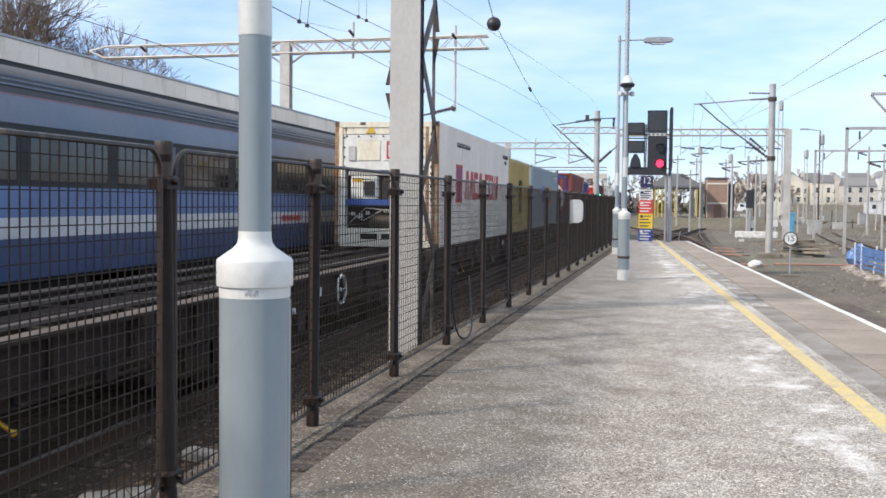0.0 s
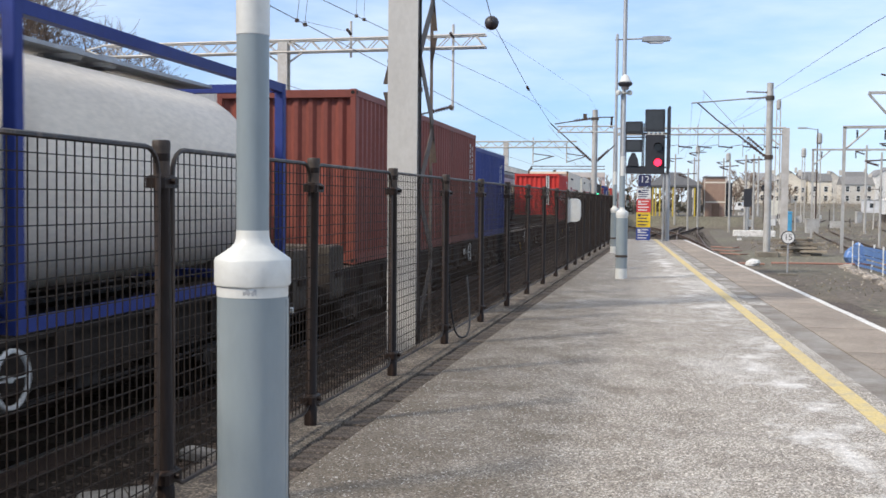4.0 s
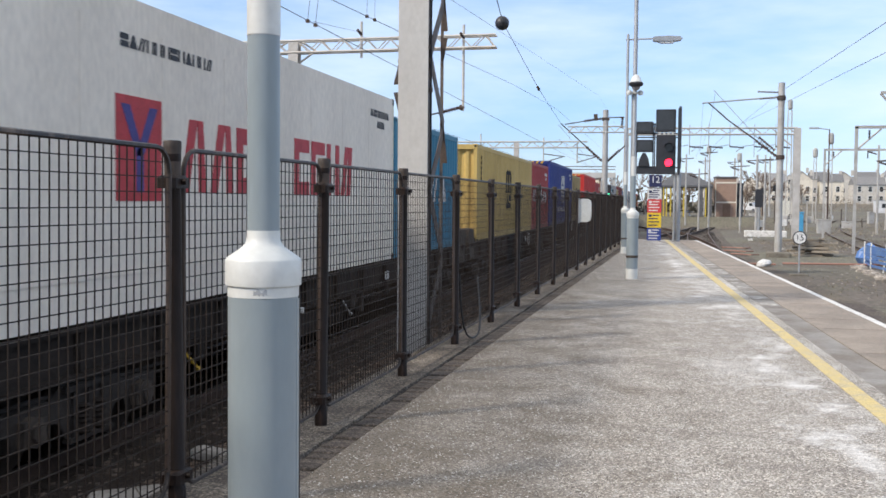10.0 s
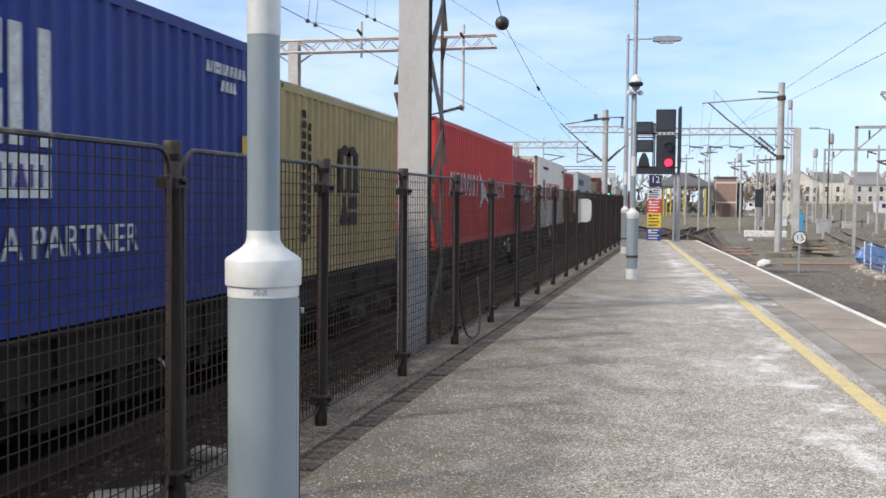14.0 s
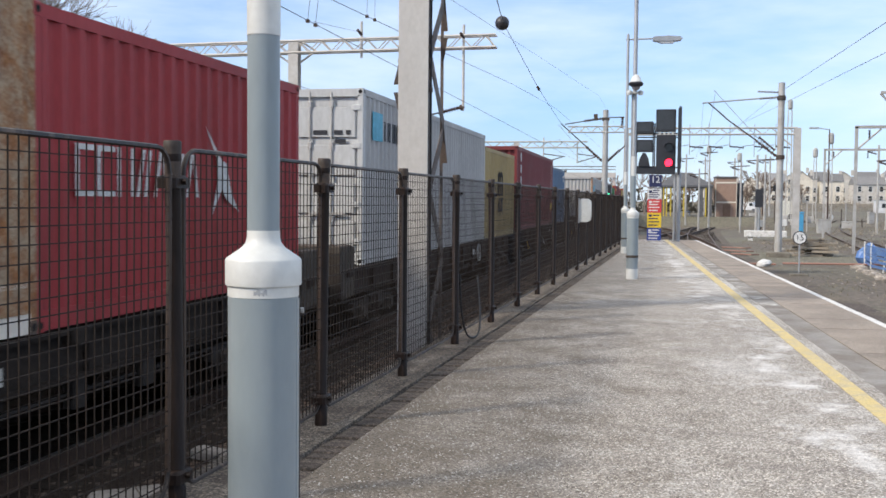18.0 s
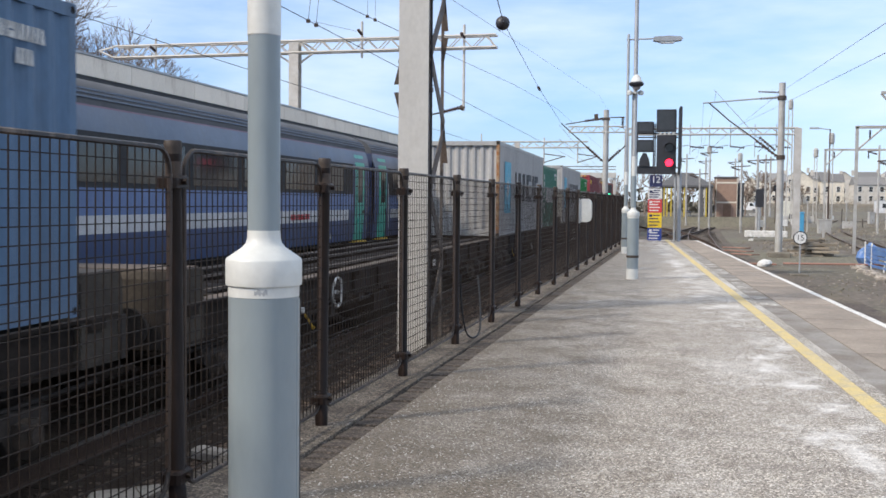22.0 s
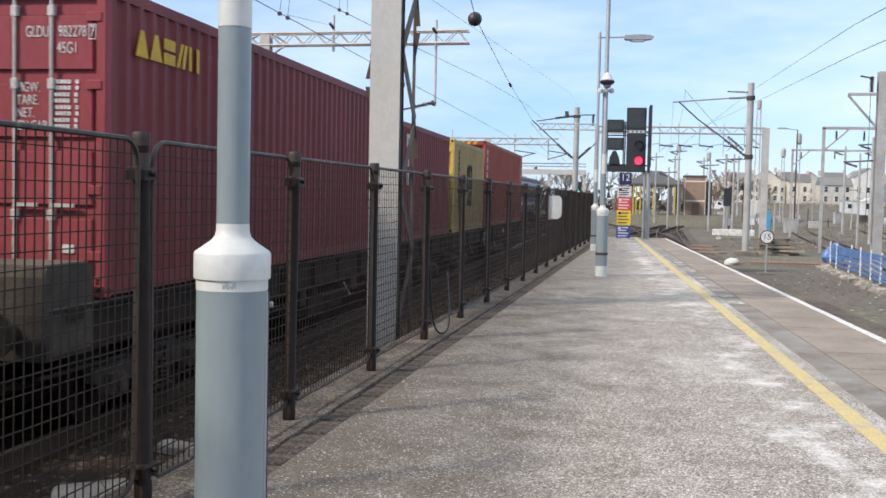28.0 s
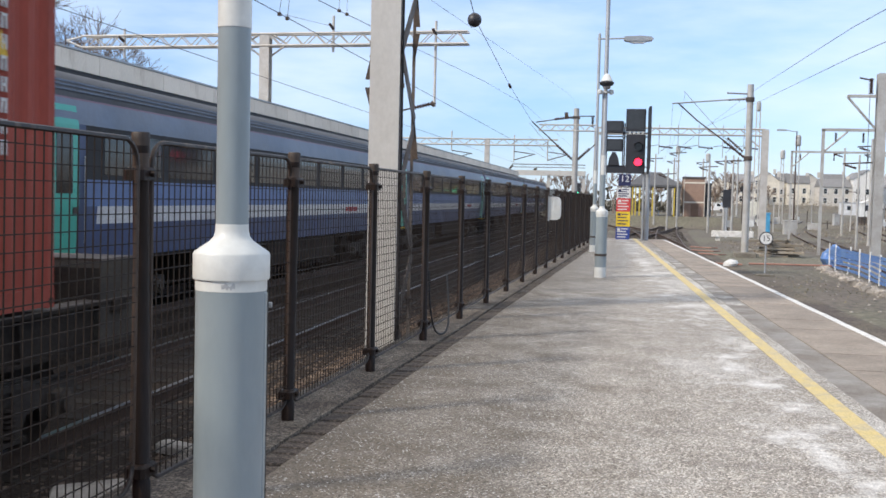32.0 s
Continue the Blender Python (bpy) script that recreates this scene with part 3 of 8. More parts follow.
def post_shapes():
    post = Shape().lathe([(0.036, 0), (0.036, 0.10), (0.032, 0.11), (0.032, 1.41), (0.034, 1.42), (0.035, 1.485), (0.030, 1.496)], 14).mesh("post")
    clamp = Shape().bevel_box(-0.042, -0.066, -0.026, 0.042, 0.066, 0.026, 0.012).tube((0.04, 0, 0), (0.062, 0, 0), 0.012, 6).mesh("clamp")
    for me in (post, clamp):
        me.materials.append(FENCE)
        smooth(me)
    return post, clamp


def panel_shapes():
    """A rounded tube frame and a welded mesh, in the yz plane, from y = 0 to the next post."""
    y0, y1, z0, z1, r = 0.055, POST_STEP - 0.055, 0.085, 1.466, 0.10
    pts = []
    for cy, cz, a0 in ((y0 + r, z0 + r, 180), (y1 - r, z0 + r, 270), (y1 - r, z1 - r, 0), (y0 + r, z1 - r, 90)):
        pts += [(0, cy + r * math.cos(radians(a0 + a)), cz + r * math.sin(radians(a0 + a))) for a in range(0, 91, 18)]
    rim = Shape().path(pts + [pts[0]], 0.0105, 6).mesh("panel_frame")
    rim.materials.append(TUBE)
    smooth(rim)
    # sleeve that carries the painted sunlit edge
    sleeve = Shape().tube((0, 0, z0 + r), (0, 0, z1 - r), 0.0112, 8, caps=False).mesh("side_tube")
    sleeve.materials.append(LIT_WORN_TUBE)
    smooth(sleeve)
    net = Shape()
    nz, ny = 24, 31
    for i in range(1, nz):
        z = z0 + (z1 - z0) * i / nz
        inset = 0.0 if z0 + r < z < z1 - r else r * 0.3
        net.tube((0.004, y0 + inset, z), (0.004, y1 - inset, z), 0.0029, 4, caps=False)
    for i in range(1, ny):
        y = y0 + (y1 - y0) * i / ny
        inset = 0.0 if y0 + r < y < y1 - r else r * 0.3
        net.tube((-0.001, y, z0 + inset), (-0.001, y, z1 - inset), 0.0029, 4, caps=False)
    me = net.mesh("wire_mesh")
    me.materials.append(WIRE)
    return rim, sleeve, me


POST, CLAMP = post_shapes()
BARE_TOP = surface("scuffed rusty steel", (0.10, 0.068, 0.048), (0.022, 0.015, 0.012), 0.6, scale=17, grain=60, bump=0.2, dirt=(0.03, 0.022, 0.018), dirt_amt=0.8, dirt_scale=11, streak=3, vary=0.25)
POST_TOP = Shape().lathe([(0.0325, 1.36), (0.0328, 1.40), (0.0335, 1.43), (0.0358, 1.47), (0.0362, 1.492), (0.033, 1.499), (0.024, 1.5)], 14).mesh("post_top")
POST_TOP.materials.append(BARE_TOP)
smooth(POST_TOP)
RIM, SIDES, NET = panel_shapes()
random.seed(4)
for k in range(-5, 18):
    s = POST_FIRST + POST_STEP * k + (0.03 if k == -1 else random.gauss(0, 0.008))
    lean = Matrix.Rotation(random.gauss(0, 0.006), 4, "X") @ Matrix.Rotation(random.gauss(0, 0.006), 4, "Y")
    at_post = Matrix.Translation((fence_x(s), s, 0.0)) @ Matrix.Rotation(-0.0272, 4, "Z")
    p = part("post", POST, None, fence, at=at_post @ lean)
    part("post_top", POST_TOP, None, p, "bare rusty post top")
    for z in (0.15, 1.335):
        part("clamp", CLAMP, None, p, at=Matrix.Translation((0, 0, z)))
    if k < 17:
        f = part("panel_frame", RIM, None, fence, at=at_post @ Matrix.Rotation(random.gauss(0, 0.004), 4, "Y"))
        for y in (0.055, POST_STEP - 0.055):
            part("side_tube", SIDES, None, f, "scuffed side tube, lightened as sunlit", at=Matrix.Translation((0, y, 0)))
        part("wire_mesh", NET, None, f)

# ---- lighting columns ----


def lighting_column(x, y, label, lamp=True, horns=False, turn=0.0, chipped=False):
    ob = thing("lighting_column", label, "lamp post", pose(x, y, 0, 0, 0, turn), "platform lighting columns")
    base = part("base_column", Shape().lathe([(0.0945, 0), (0.0945, 1.008)], 32), POLE_GREY, ob, "blue grey painted base", round_=True)
    part("white_foot", Shape().lathe([(0.0958, 0.0), (0.0958, 0.17)], 32), POLE_WHITE, base, "white painted foot", round_=True)
    part("white_band", Shape().lathe([(0.0957, 1.008), (0.0957, 1.04)], 32), POLE_WHITE, ob, "chipped white band", round_=True)
    part("collar", Shape().lathe([(0.090, 1.036), (0.1015, 1.038), (0.1025, 1.042), (0.1025, 1.104), (0.0995, 1.111), (0.058, 1.140), (0.048, 1.152), (0.0445, 1.168), (0.0442, 1.185)], 32),
         POLE_WHITE, ob, "white cone collar", round_=True)
    part("shaft", Shape().lathe([(0.0435, 1.185), (0.0435, 1.705)], 28), POLE_GREY, ob, "blue grey shaft", round_=True)
    part("upper_shaft", Shape().lathe([(0.0440, 1.705), (0.0440, 2.05), (0.036, 2.10), (0.034, 5.40), (0.010, 5.43)], 24), POLE_WHITE if not lamp else GALV, ob, "pale upper shaft", round_=True)
    white = part("upper_band", Shape().lathe([(0.0449, 1.707), (0.0449, 2.03)], 28), POLE_WHITE, ob, "white band", round_=True)
    # the hinged side of the base: a door with its seam and bolts
    door = part("access_door", Shape().bevel_box(0.080, -0.020, 0.14, 0.0955, 0.020, 1.004, 0.004), POLE_GREY, base, "flush access door")
    part("seam", Shape().box(0.078, 0.024, 0.10, 0.0965, 0.028, 1.006), STEEL_DARK, base, "dark seam")
    for z in (0.965, 0.3):
        part("bolt", Shape().tube((0.088, 0.04, z), (0.104, 0.04, z), 0.008, 8), GALV, base)
    part("hinge_clamp", Shape().lathe([(0.0955, 0.355), (0.1025, 0.36), (0.1025, 0.39), (0.0955, 0.395)], 24), STEEL_DARK, base, "dark hinge strap", round_=True)
    if chipped:
        ring = [(a, 1.0175 + 0.004 * math.sin(a * 0.9), 1.0235 + 0.008 * abs(math.sin(a * 0.31)) + 0.003 * math.sin(a * 1.7)) for a in range(-94, -70, 3)]
        p = [(0.0963 * math.cos(radians(a)), 0.0963 * math.sin(radians(a)), z) for a, lo, hi in ring for z in (lo, hi)]
        part("paint_chip", Shape().add(p, [(2 * i, 2 * i + 2, 2 * i + 3, 2 * i + 1) for i in range(len(ring) - 1)]), GALV, ob, "flake of missing white paint")
    if lamp:
        arm = part("lamp_arm", Shape().tube((-0.05, 0, 5.28), (0.60, 0, 5.30), 0.02, 8), GALV, ob)
        head = Shape().prism([(0.60, 5.245), (0.66, 5.225), (1.10, 5.225), (1.27, 5.245), (1.31, 5.29), (1.25, 5.335), (0.98, 5.355), (0.62, 5.335), (0.60, 5.32)], -0.11, 0.11)
        part("lantern", head, GALV, ob, "grey lantern head")
        part("diffuser", Shape().prism([(0.72, 5.216), (0.80, 5.185), (1.08, 5.185), (1.13, 5.216)], -0.09, 0.09), glass("lantern_bowl", (0.7, 0.7, 0.68), 0.25), ob, "clear lantern bowl")
    if horns:
        top = (0.0, -0.13, 3.235)
        hood = part("dome_hood", Shape().lathe([(0.10, 0.0), (0.10, 0.014), (0.085, 0.028), (0.064, 0.085), (0.034, 0.118), (0.010, 0.128)], 24, top), POLE_WHITE, ob, "white domed hood", round_=True)
        part("dark_ring", Shape().lathe([(0.066, -0.075), (0.105, -0.058), (0.122, -0.022), (0.104, -0.002)], 24, top), SIGNAL_BLACK, hood, "dark ring under the hood", round_=True)
        part("bowl", Shape().lathe([(0.012, -0.130), (0.045, -0.122), (0.064, -0.098), (0.067, -0.076)], 20, top), glass("smoked bowl", (0.25, 0.24, 0.24), 0.12), hood, "smoked bowl", round_=True)
        for x in (-0.098, 0.085):
            part("loudspeaker", Shape().lathe([(0.012, 0), (0.036, 0.008), (0.046, 0.035), (0.042, 0.066), (0.018, 0.084)], 16, (x, -0.05, 3.03)), POLE_WHITE, ob, "small white loudspeaker", round_=True)
        part("conduit", Shape().tube((-0.046, -0.01, 1.2), (-0.046, -0.01, 3.05), 0.009, 6), GALV, ob, "thin grey conduit")
        part("bracket", Shape().box(-0.075, -0.06, 3.06, 0.065, 0.045, 3.09).box(-0.03, -0.14, 3.17, 0.03, 0.045, 3.225), POLE_WHITE, ob, "white loudspeaker bracket")
    return ob


lighting_column(-1.045, 2.664, "blue grey lighting column with a white cone collar", turn=10, chipped=True)
lighting_column(-0.41, 17.57, "blue grey lighting column with a white domed camera", horns=True, turn=8)
lighting_column(-0.80, 26.3, "slim blue grey lighting column with a grey lantern", turn=4)

# ---- the tall mast behind the fence ----
mast = thing("catenary_mast", "tall grey plated lattice mast behind the fence", "mast", pose(-2.642, 11.15, -1.783) @ Matrix.Scale(1.246, 4))
part("front_plate", Shape().bevel_box(-0.135, -0.012, 0, 0.135, 0.0, 9.6, 0.003), STEEL_GREY, mast, "broad grey front plate")
for s_ in (-1, 1):
    part("front_flange", Shape().box(0.122 * s_, 0.0, 0, 0.132 * s_, 0.09, 9.6), STEEL_DARK, mast, "dark channel flange")
for s_ in (-1, 1):
    part("rear_angle", Shape().box(0.106 * s_, 0.64, 0, 0.132 * s_, 0.662, 9.6), STEEL_MID, mast, "weathered rear angle")
for k in range(16):
    z0 = 0.15 + 0.6 * k
    a, b = (0.04, 0.62) if k % 2 == 0 else (0.62, 0.04)
    for x in (0.138, -0.145):
        u = (Vector((0, b, z0 + 0.56)) - Vector((0, a, z0))).normalized()
        n_ = Vector((0, -u.z, u.y)) * 0.055
        p0, p1 = Vector((x, a, z0)), Vector((x, b, z0 + 0.56))
        q = [p0 - n_, p0 + n_, p1 + n_, p1 - n_]
        part("lacing_bar", Shape().add(q + [v + Vector((0.008, 0, 0)) for v in q], [(0, 1, 2, 3), (7, 6, 5, 4), (0, 4, 5, 1), (1, 5, 6, 2), (2, 6, 7, 3), (3, 7, 4, 0)]), STEEL_MID, mast)
for x, y, z, w in ((-0.165, 0.02, 3.47, -1), (-0.165, 0.02, 3.40, -1), (0.16, 0.60, 4.02, 1), (0.16, 0.60, 3.96, 1), (0.165, 0.60, 2.80, 1)):
    up = {3.47: 0.55, 3.40: -0.5, 4.02: 1.4, 3.96: -0.75, 2.80: 1.3}[z]
    part("guard_flap", Shape().add([(x - 0.035 * w, y, z), (x + 0.02 * w, y, z), (x - 0.035 * w, y, z + 0.42 * up), (x - 0.035 * w, y + 0.01, z), (x + 0.02 * w, y + 0.01, z), (x - 0.035 * w, y + 0.01, z + 0.42 * up)],
                                   [(0, 1, 2), (5, 4, 3), (0, 3, 4, 1), (1, 4, 5, 2), (2, 5, 3, 0)]), STEEL_DARK, mast, "bent dark guard plate")
for z in (2.6, 3.4, 4.2, 5.0):
    part("cable_clip", Shape().box(0.135, 0.015, z, 0.165, 0.05, z + 0.04), STEEL_DARK, mast)
part("cable", Shape().path([(0.150, 0.03, 0.2), (0.155, 0.03, 2.0), (0.148, 0.035, 4.0), (0.150, 0.03, 9.4)], 0.010, 6), CABLE, mast, "black cable up the mast")

cable_loop = Shape().path(curve_points([(-1.715, 9.08, 0.62), (-1.70, 9.10, 0.30), (-1.67, 9.17, 0.09), (-1.63, 9.32, 0.025), (-1.61, 9.52, 0.07), (-1.64, 9.72, 0.24), (-1.69, 9.86, 0.55)], 0.03), 0.009, 6)
solid("loose_cable", cable_loop, CABLE, "loop of black cable hanging at the fence foot", "cable", round_=True)
box_on_fence = thing("equipment_box", "white rounded plastic box clipped to the fence", "box", pose(fence_x(19.5) + 0.05, 19.5, 0.90))
part("shell", Shape().prism([(-0.01, 0.03), (0.02, 0), (0.13, 0), (0.18, 0.03), (0.20, 0.09), (0.20, 0.34), (0.18, 0.40), (0.13, 0.43), (0.02, 0.43), (-0.01, 0.40)], -0.12, 0.12), POLE_WHITE, box_on_fence, "white rounded shell")
part("backplate", Shape().box(-0.03, -0.15, -0.02, -0.012, 0.15, 0.44), GALV, box_on_fence)

# ---- the platform end: signs and signal ----
BLUE_SIGN = surface("blue sign", (0.03, 0.06, 0.30), rough=0.5, scale=9, bump=0)
RED_SIGN = surface("red sign", (0.62, 0.05, 0.05), rough=0.5, scale=9, bump=0)
YELLOW_SIGN = surface("yellow sign", (0.80, 0.56, 0.03), rough=0.5, scale=9, bump=0)
WHITE_SIGN = surface("white sign", (0.75, 0.75, 0.73), rough=0.5, scale=9, bump=0)
NAVY_SIGN = surface("navy sign", (0.02, 0.025, 0.09), rough=0.5, scale=9, bump=0)
FLAT = Matrix.Rotation(radians(90), 4, "X")

board = thing("warning_board", "stacked red, yellow and blue warning signs on a post", "sign", pose(-0.12, 34.7, 0))
for x in (-0.17, 0.17):
    part("leg", Shape().box(x - 0.02, 0.02, 0, x + 0.02, 0.05, 1.95), GALV, board)
for z0, z1, mat_, nm in ((0.04, 0.45, BLUE_SIGN, "blue notice"), (0.455, 0.94, YELLOW_SIGN, "yellow warning notice"), (0.945, 1.38, RED_SIGN, "red prohibition notice"), (1.40, 1.72, WHITE_SIGN, "white notice")):
    pn = part("sign_panel", Shape().bevel_box(-0.225, 0.0, z0, 0.225, 0.016, z1, 0.004), mat_, board, nm)
    ink = WHITE_SIGN if mat_ in (BLUE_SIGN, RED_SIGN) else NAVY_SIGN
    bars = Shape()
    n_rows = 4
    for i in range(n_rows):
        z = z1 - (z1 - z0) * (i + 0.8) / (n_rows + 0.6)
        x0 = -0.18 if i else -0.05
        bars.box(x0, -0.003, z - 0.018, 0.16 - 0.05 * (i % 2), -0.0005, z + 0.018)
    bars.box(-0.18, -0.003, z1 - 0.13, -0.08, -0.0005, z1 - 0.05)
    part("notice_text", bars, ink, pn, "unreadable lines of text")
number = thing("number_plate_sign", "navy plate with a white twelve over the signs", "sign", pose(-0.10, 34.66, 1.95))
part("plate", Shape().bevel_box(-0.20, 0, -0.16, 0.20, 0.02, 0.22, 0.01), NAVY_SIGN, number)
part("backing_post", Shape().box(-0.03, 0.022, -0.235, 0.03, 0.05, 0.2), GALV, number)
words("12", 0.30, WHITE_SIGN, number, Matrix.Translation((0, -0.004, 0.06)) @ FLAT)

signal = thing("colour_light_signal", "black colour light signal showing red at the platform end", "signal", pose(0.0, 35.4, 0))
part("post", Shape().lathe([(0.075, -0.6), (0.075, 2.3)], 16, (0.655, 0.1, 0)), GALV, signal, "grey signal post", round_=True)
part("second_post", Shape().lathe([(0.04, 0.0), (0.04, 2.25)], 12, (0.52, 0.1, 0)), GALV, signal, "thin grey post", round_=True)
part("indicator_box", Shape().bevel_box(-0.12, 0, 3.62, 0.53, 0.35, 4.36, 0.02), SIGNAL_BLACK, signal, "square black route indicator")
part("indicator_face", Shape().box(-0.06, -0.006, 3.70, 0.47, -0.001, 4.30), surface("dark indicator glass", (0.045, 0.05, 0.055), rough=0.35, bump=0), signal, "dim grey indicator face")
part("side_shield", Shape().prism([(0.60, 2.2), (0.66, 2.2), (0.71, 2.45), (0.71, 4.42), (0.64, 4.44), (0.60, 4.36)], -0.25, 0.35), SIGNAL_BLACK, signal, "tall black side shield")
part("signal_head", Shape().bevel_box(-0.10, 0.0, 2.22, 0.535, 0.3, 3.52, 0.03), SIGNAL_BLACK, signal, "black two aspect head")
for z, lit in ((2.60, True), (3.10, False)):
    part("hood", Shape().add([(0.31 + 0.15 * math.cos(radians(a)), y, z + 0.15 * math.sin(radians(a))) for y in (-0.22, 0.0) for a in range(0, 181, 20)],
                             [(i, i + 1, 11 + i, 10 + i) for i in range(9)]), SIGNAL_BLACK, signal, "black lens hood")
    part("lens", Shape().wheel((0.31, -0.02, z), 0.125, 0.03, 20, "y"), RED_GLOW if lit else surface("dark lens", (0.03, 0.03, 0.03), rough=0.15, bump=0), signal, "lit red lens" if lit else "unlit lens")
back = Shape().box(-0.76, 0.05, 2.22, -0.10, 0.09, 2.48)
part("lower_board", back, SIGNAL_BLACK, signal, "black backboard")
for z0, z1 in ((2.95, 3.36), (3.58, 3.96)):
    part("repeater_box", Shape().bevel_box(-0.76, 0, z0, -0.20, 0.25, z1, 0.02), SIGNAL_BLACK, signal, "black repeater box")
    part("repeater_face", Shape().box(-0.70, -0.006, z0 + 0.06, -0.27, -0.001, z1 - 0.06), surface("dim glass", (0.05, 0.055, 0.06), rough=0.35, bump=0), signal, "dim repeater face")
part("hooded_lamp", Shape().prism([(-0.68, 2.48), (-0.30, 2.48), (-0.34, 2.72), (-0.44, 2.92), (-0.54, 2.92), (-0.64, 2.72)], 0, 0.25), SIGNAL_BLACK, signal, "hooded black lamp case")
for x in (-0.02, 0.12, 0.26, 0.40):
    part("bracket", Shape().box(x, 0.02, 3.525, x + 0.07, 0.12, 3.615), POLE_WHITE, signal, "small pale mounting bracket")
for x in (-0.74, -0.20, -0.15):
    part("bracket", Shape().box(x - 0.02, 0.1, 2.3, x + 0.02, 0.14, 3.9), SIGNAL_BLACK, signal)
for z in (2.42, 3.42, 3.55):
    part("cross_bar", Shape().box(-0.76, 0.14, z, 0.62, 0.18, z + 0.04), SIGNAL_BLACK, signal)

# ---- the container train ----
SIDE_X, DECK_Z = -4.7314, 0.20
# train travel in metres at each whole second
TRAVEL = (0.0, 11.95, 23.9, 35.82, 47.7, 59.54, 71.33, 83.06, 94.74, 106.4, 118.02, 129.62, 141.19, 152.74, 164.24, 175.76, 187.32,
          198.9, 210.47, 222.01, 233.52, 244.96, 256.28, 267.46, 278.48, 289.35, 300.03, 310.50, 320.75, 330.74, 340.56, 350.12, 359.55)
MOVERS = []
LENGTHS = {}


def paint(name, c, dirt=(0.10, 0.085, 0.07), amt=0.35):
    """Dull weathered container paint with runs of dirt."""
    m = surface(name, c, tuple(v * 0.82 for v in c), 0.55, scale=0.8, grain=18, grain_amt=0.09, bump=0.05, dirt=dirt, dirt_amt=amt, dirt_scale=1.0, streak=2.5, thresh=(0.45, 0.75))
    m.node_tree.nodes["Principled BSDF"].inputs["Specular IOR Level"].default_value = 0.22
    return m


PAINT = {
    "white": paint("reefer white", (0.87, 0.79, 0.68), (0.60, 0.53, 0.45), 0.3),
    "cream": paint("reefer cream", (0.86, 0.81, 0.66), (0.40, 0.24, 0.12), 0.5),
    "mustard": paint("mustard paint", (0.494, 0.356, 0.119), (0.17, 0.12, 0.06), 0.5),
    "khaki": paint("khaki paint", (0.42, 0.315, 0.14), (0.14, 0.11, 0.07), 0.5),
    "yellow": paint("ochre yellow paint", (0.60, 0.43, 0.15), (0.22, 0.15, 0.06), 0.4),
    "bluegrey": paint("pale blue grey paint", (0.31, 0.365, 0.39), (0.17, 0.19, 0.20), 0.45),
    "brownred": paint("oxide red paint", (0.231, 0.0682, 0.0517), (0.08, 0.035, 0.025), 0.45),
    "blue": paint("deep blue paint", (0.0319, 0.0531, 0.236), (0.05, 0.05, 0.08), 0.35),
    "midblue": paint("faded blue paint", (0.125, 0.205, 0.32), (0.12, 0.125, 0.13), 0.55),
    "teal": paint("sea blue paint", (0.045, 0.225, 0.35), (0.08, 0.10, 0.11), 0.45),
    "red": paint("bright red paint", (0.58, 0.052, 0.045), (0.20, 0.04, 0.03), 0.35),
    "darkred": paint("brick red paint", (0.375, 0.052, 0.056), (0.14, 0.04, 0.03), 0.4),
    "maroon": paint("maroon paint", (0.205, 0.047, 0.051), (0.08, 0.04, 0.035), 0.4),
    "triton": paint("rust red paint", (0.35, 0.0721, 0.0477), (0.11, 0.04, 0.03), 0.4),
    "grey": paint("pale grey paint", (0.45, 0.444, 0.438), (0.25, 0.24, 0.22), 0.5),
    # brighter grey, maroon and yellow for end faces: their sunlight is in the paint
    "greylit": paint("sunlit grey end paint", (0.58, 0.59, 0.585), (0.33, 0.31, 0.28), 0.45),
    "maroonlit": paint("sunlit maroon end paint", (0.31, 0.062, 0.075), (0.16, 0.04, 0.035), 0.35),
    "yellowlit": paint("sunlit yellow end paint", (0.70, 0.50, 0.12), (0.24, 0.16, 0.07), 0.4),
    "green": paint("shipping green paint", (0.055, 0.175, 0.125), (0.06, 0.09, 0.07), 0.4),
    "brightgreen": paint("bright green paint", (0.008, 0.20, 0.045), (0.03, 0.11, 0.04), 0.3),
}
RUST = surface("orange rust", (0.36, 0.15, 0.045), (0.20, 0.085, 0.04), 0.85, scale=6, grain=40, bump=0.3, dirt=(0.48, 0.42, 0.3), dirt_amt=0.6, dirt_scale=5)
INK = {
    "white": surface("white lettering", (0.70, 0.70, 0.68), rough=0.6, scale=5, bump=0, dirt=(0.3, 0.28, 0.26), dirt_amt=0.35, dirt_scale=9),
    "black": surface("black lettering", (0.02, 0.022, 0.03), rough=0.6, scale=5, bump=0),
    "rust": RUST,
    "brown": surface("faded black lettering", (0.016, 0.011, 0.009), rough=0.85, scale=5, bump=0),
    "red": surface("red lettering", (0.50, 0.035, 0.045), rough=0.6, scale=5, bump=0),
    "navy": surface("navy lettering", (0.05, 0.04, 0.22), rough=0.6, scale=5, bump=0),
    "blue": surface("blue panel", (0.05, 0.12, 0.42), rough=0.6, scale=5, bump=0),
    "yellow": surface("yellow panel", (0.70, 0.44, 0.03), rough=0.6, scale=5, bump=0),
    "orange": surface("orange panel", (0.62, 0.16, 0.03), rough=0.6, scale=5, bump=0),
    "sky": surface("sky blue panel", (0.10, 0.42, 0.58), rough=0.6, scale=5, bump=0),
}
CASTING = surface("corner casting", (0.06, 0.05, 0.045), (0.12, 0.08, 0.05), 0.7, scale=10, bump=0.2)
CASTING_HOLE = surface("dark casting slot", (0.012, 0.01, 0.009), rough=0.9, bump=0)
GANGWAY_RUBBER = surface("black fan plastic", (0.03, 0.03, 0.033), rough=0.6, bump=0.05)
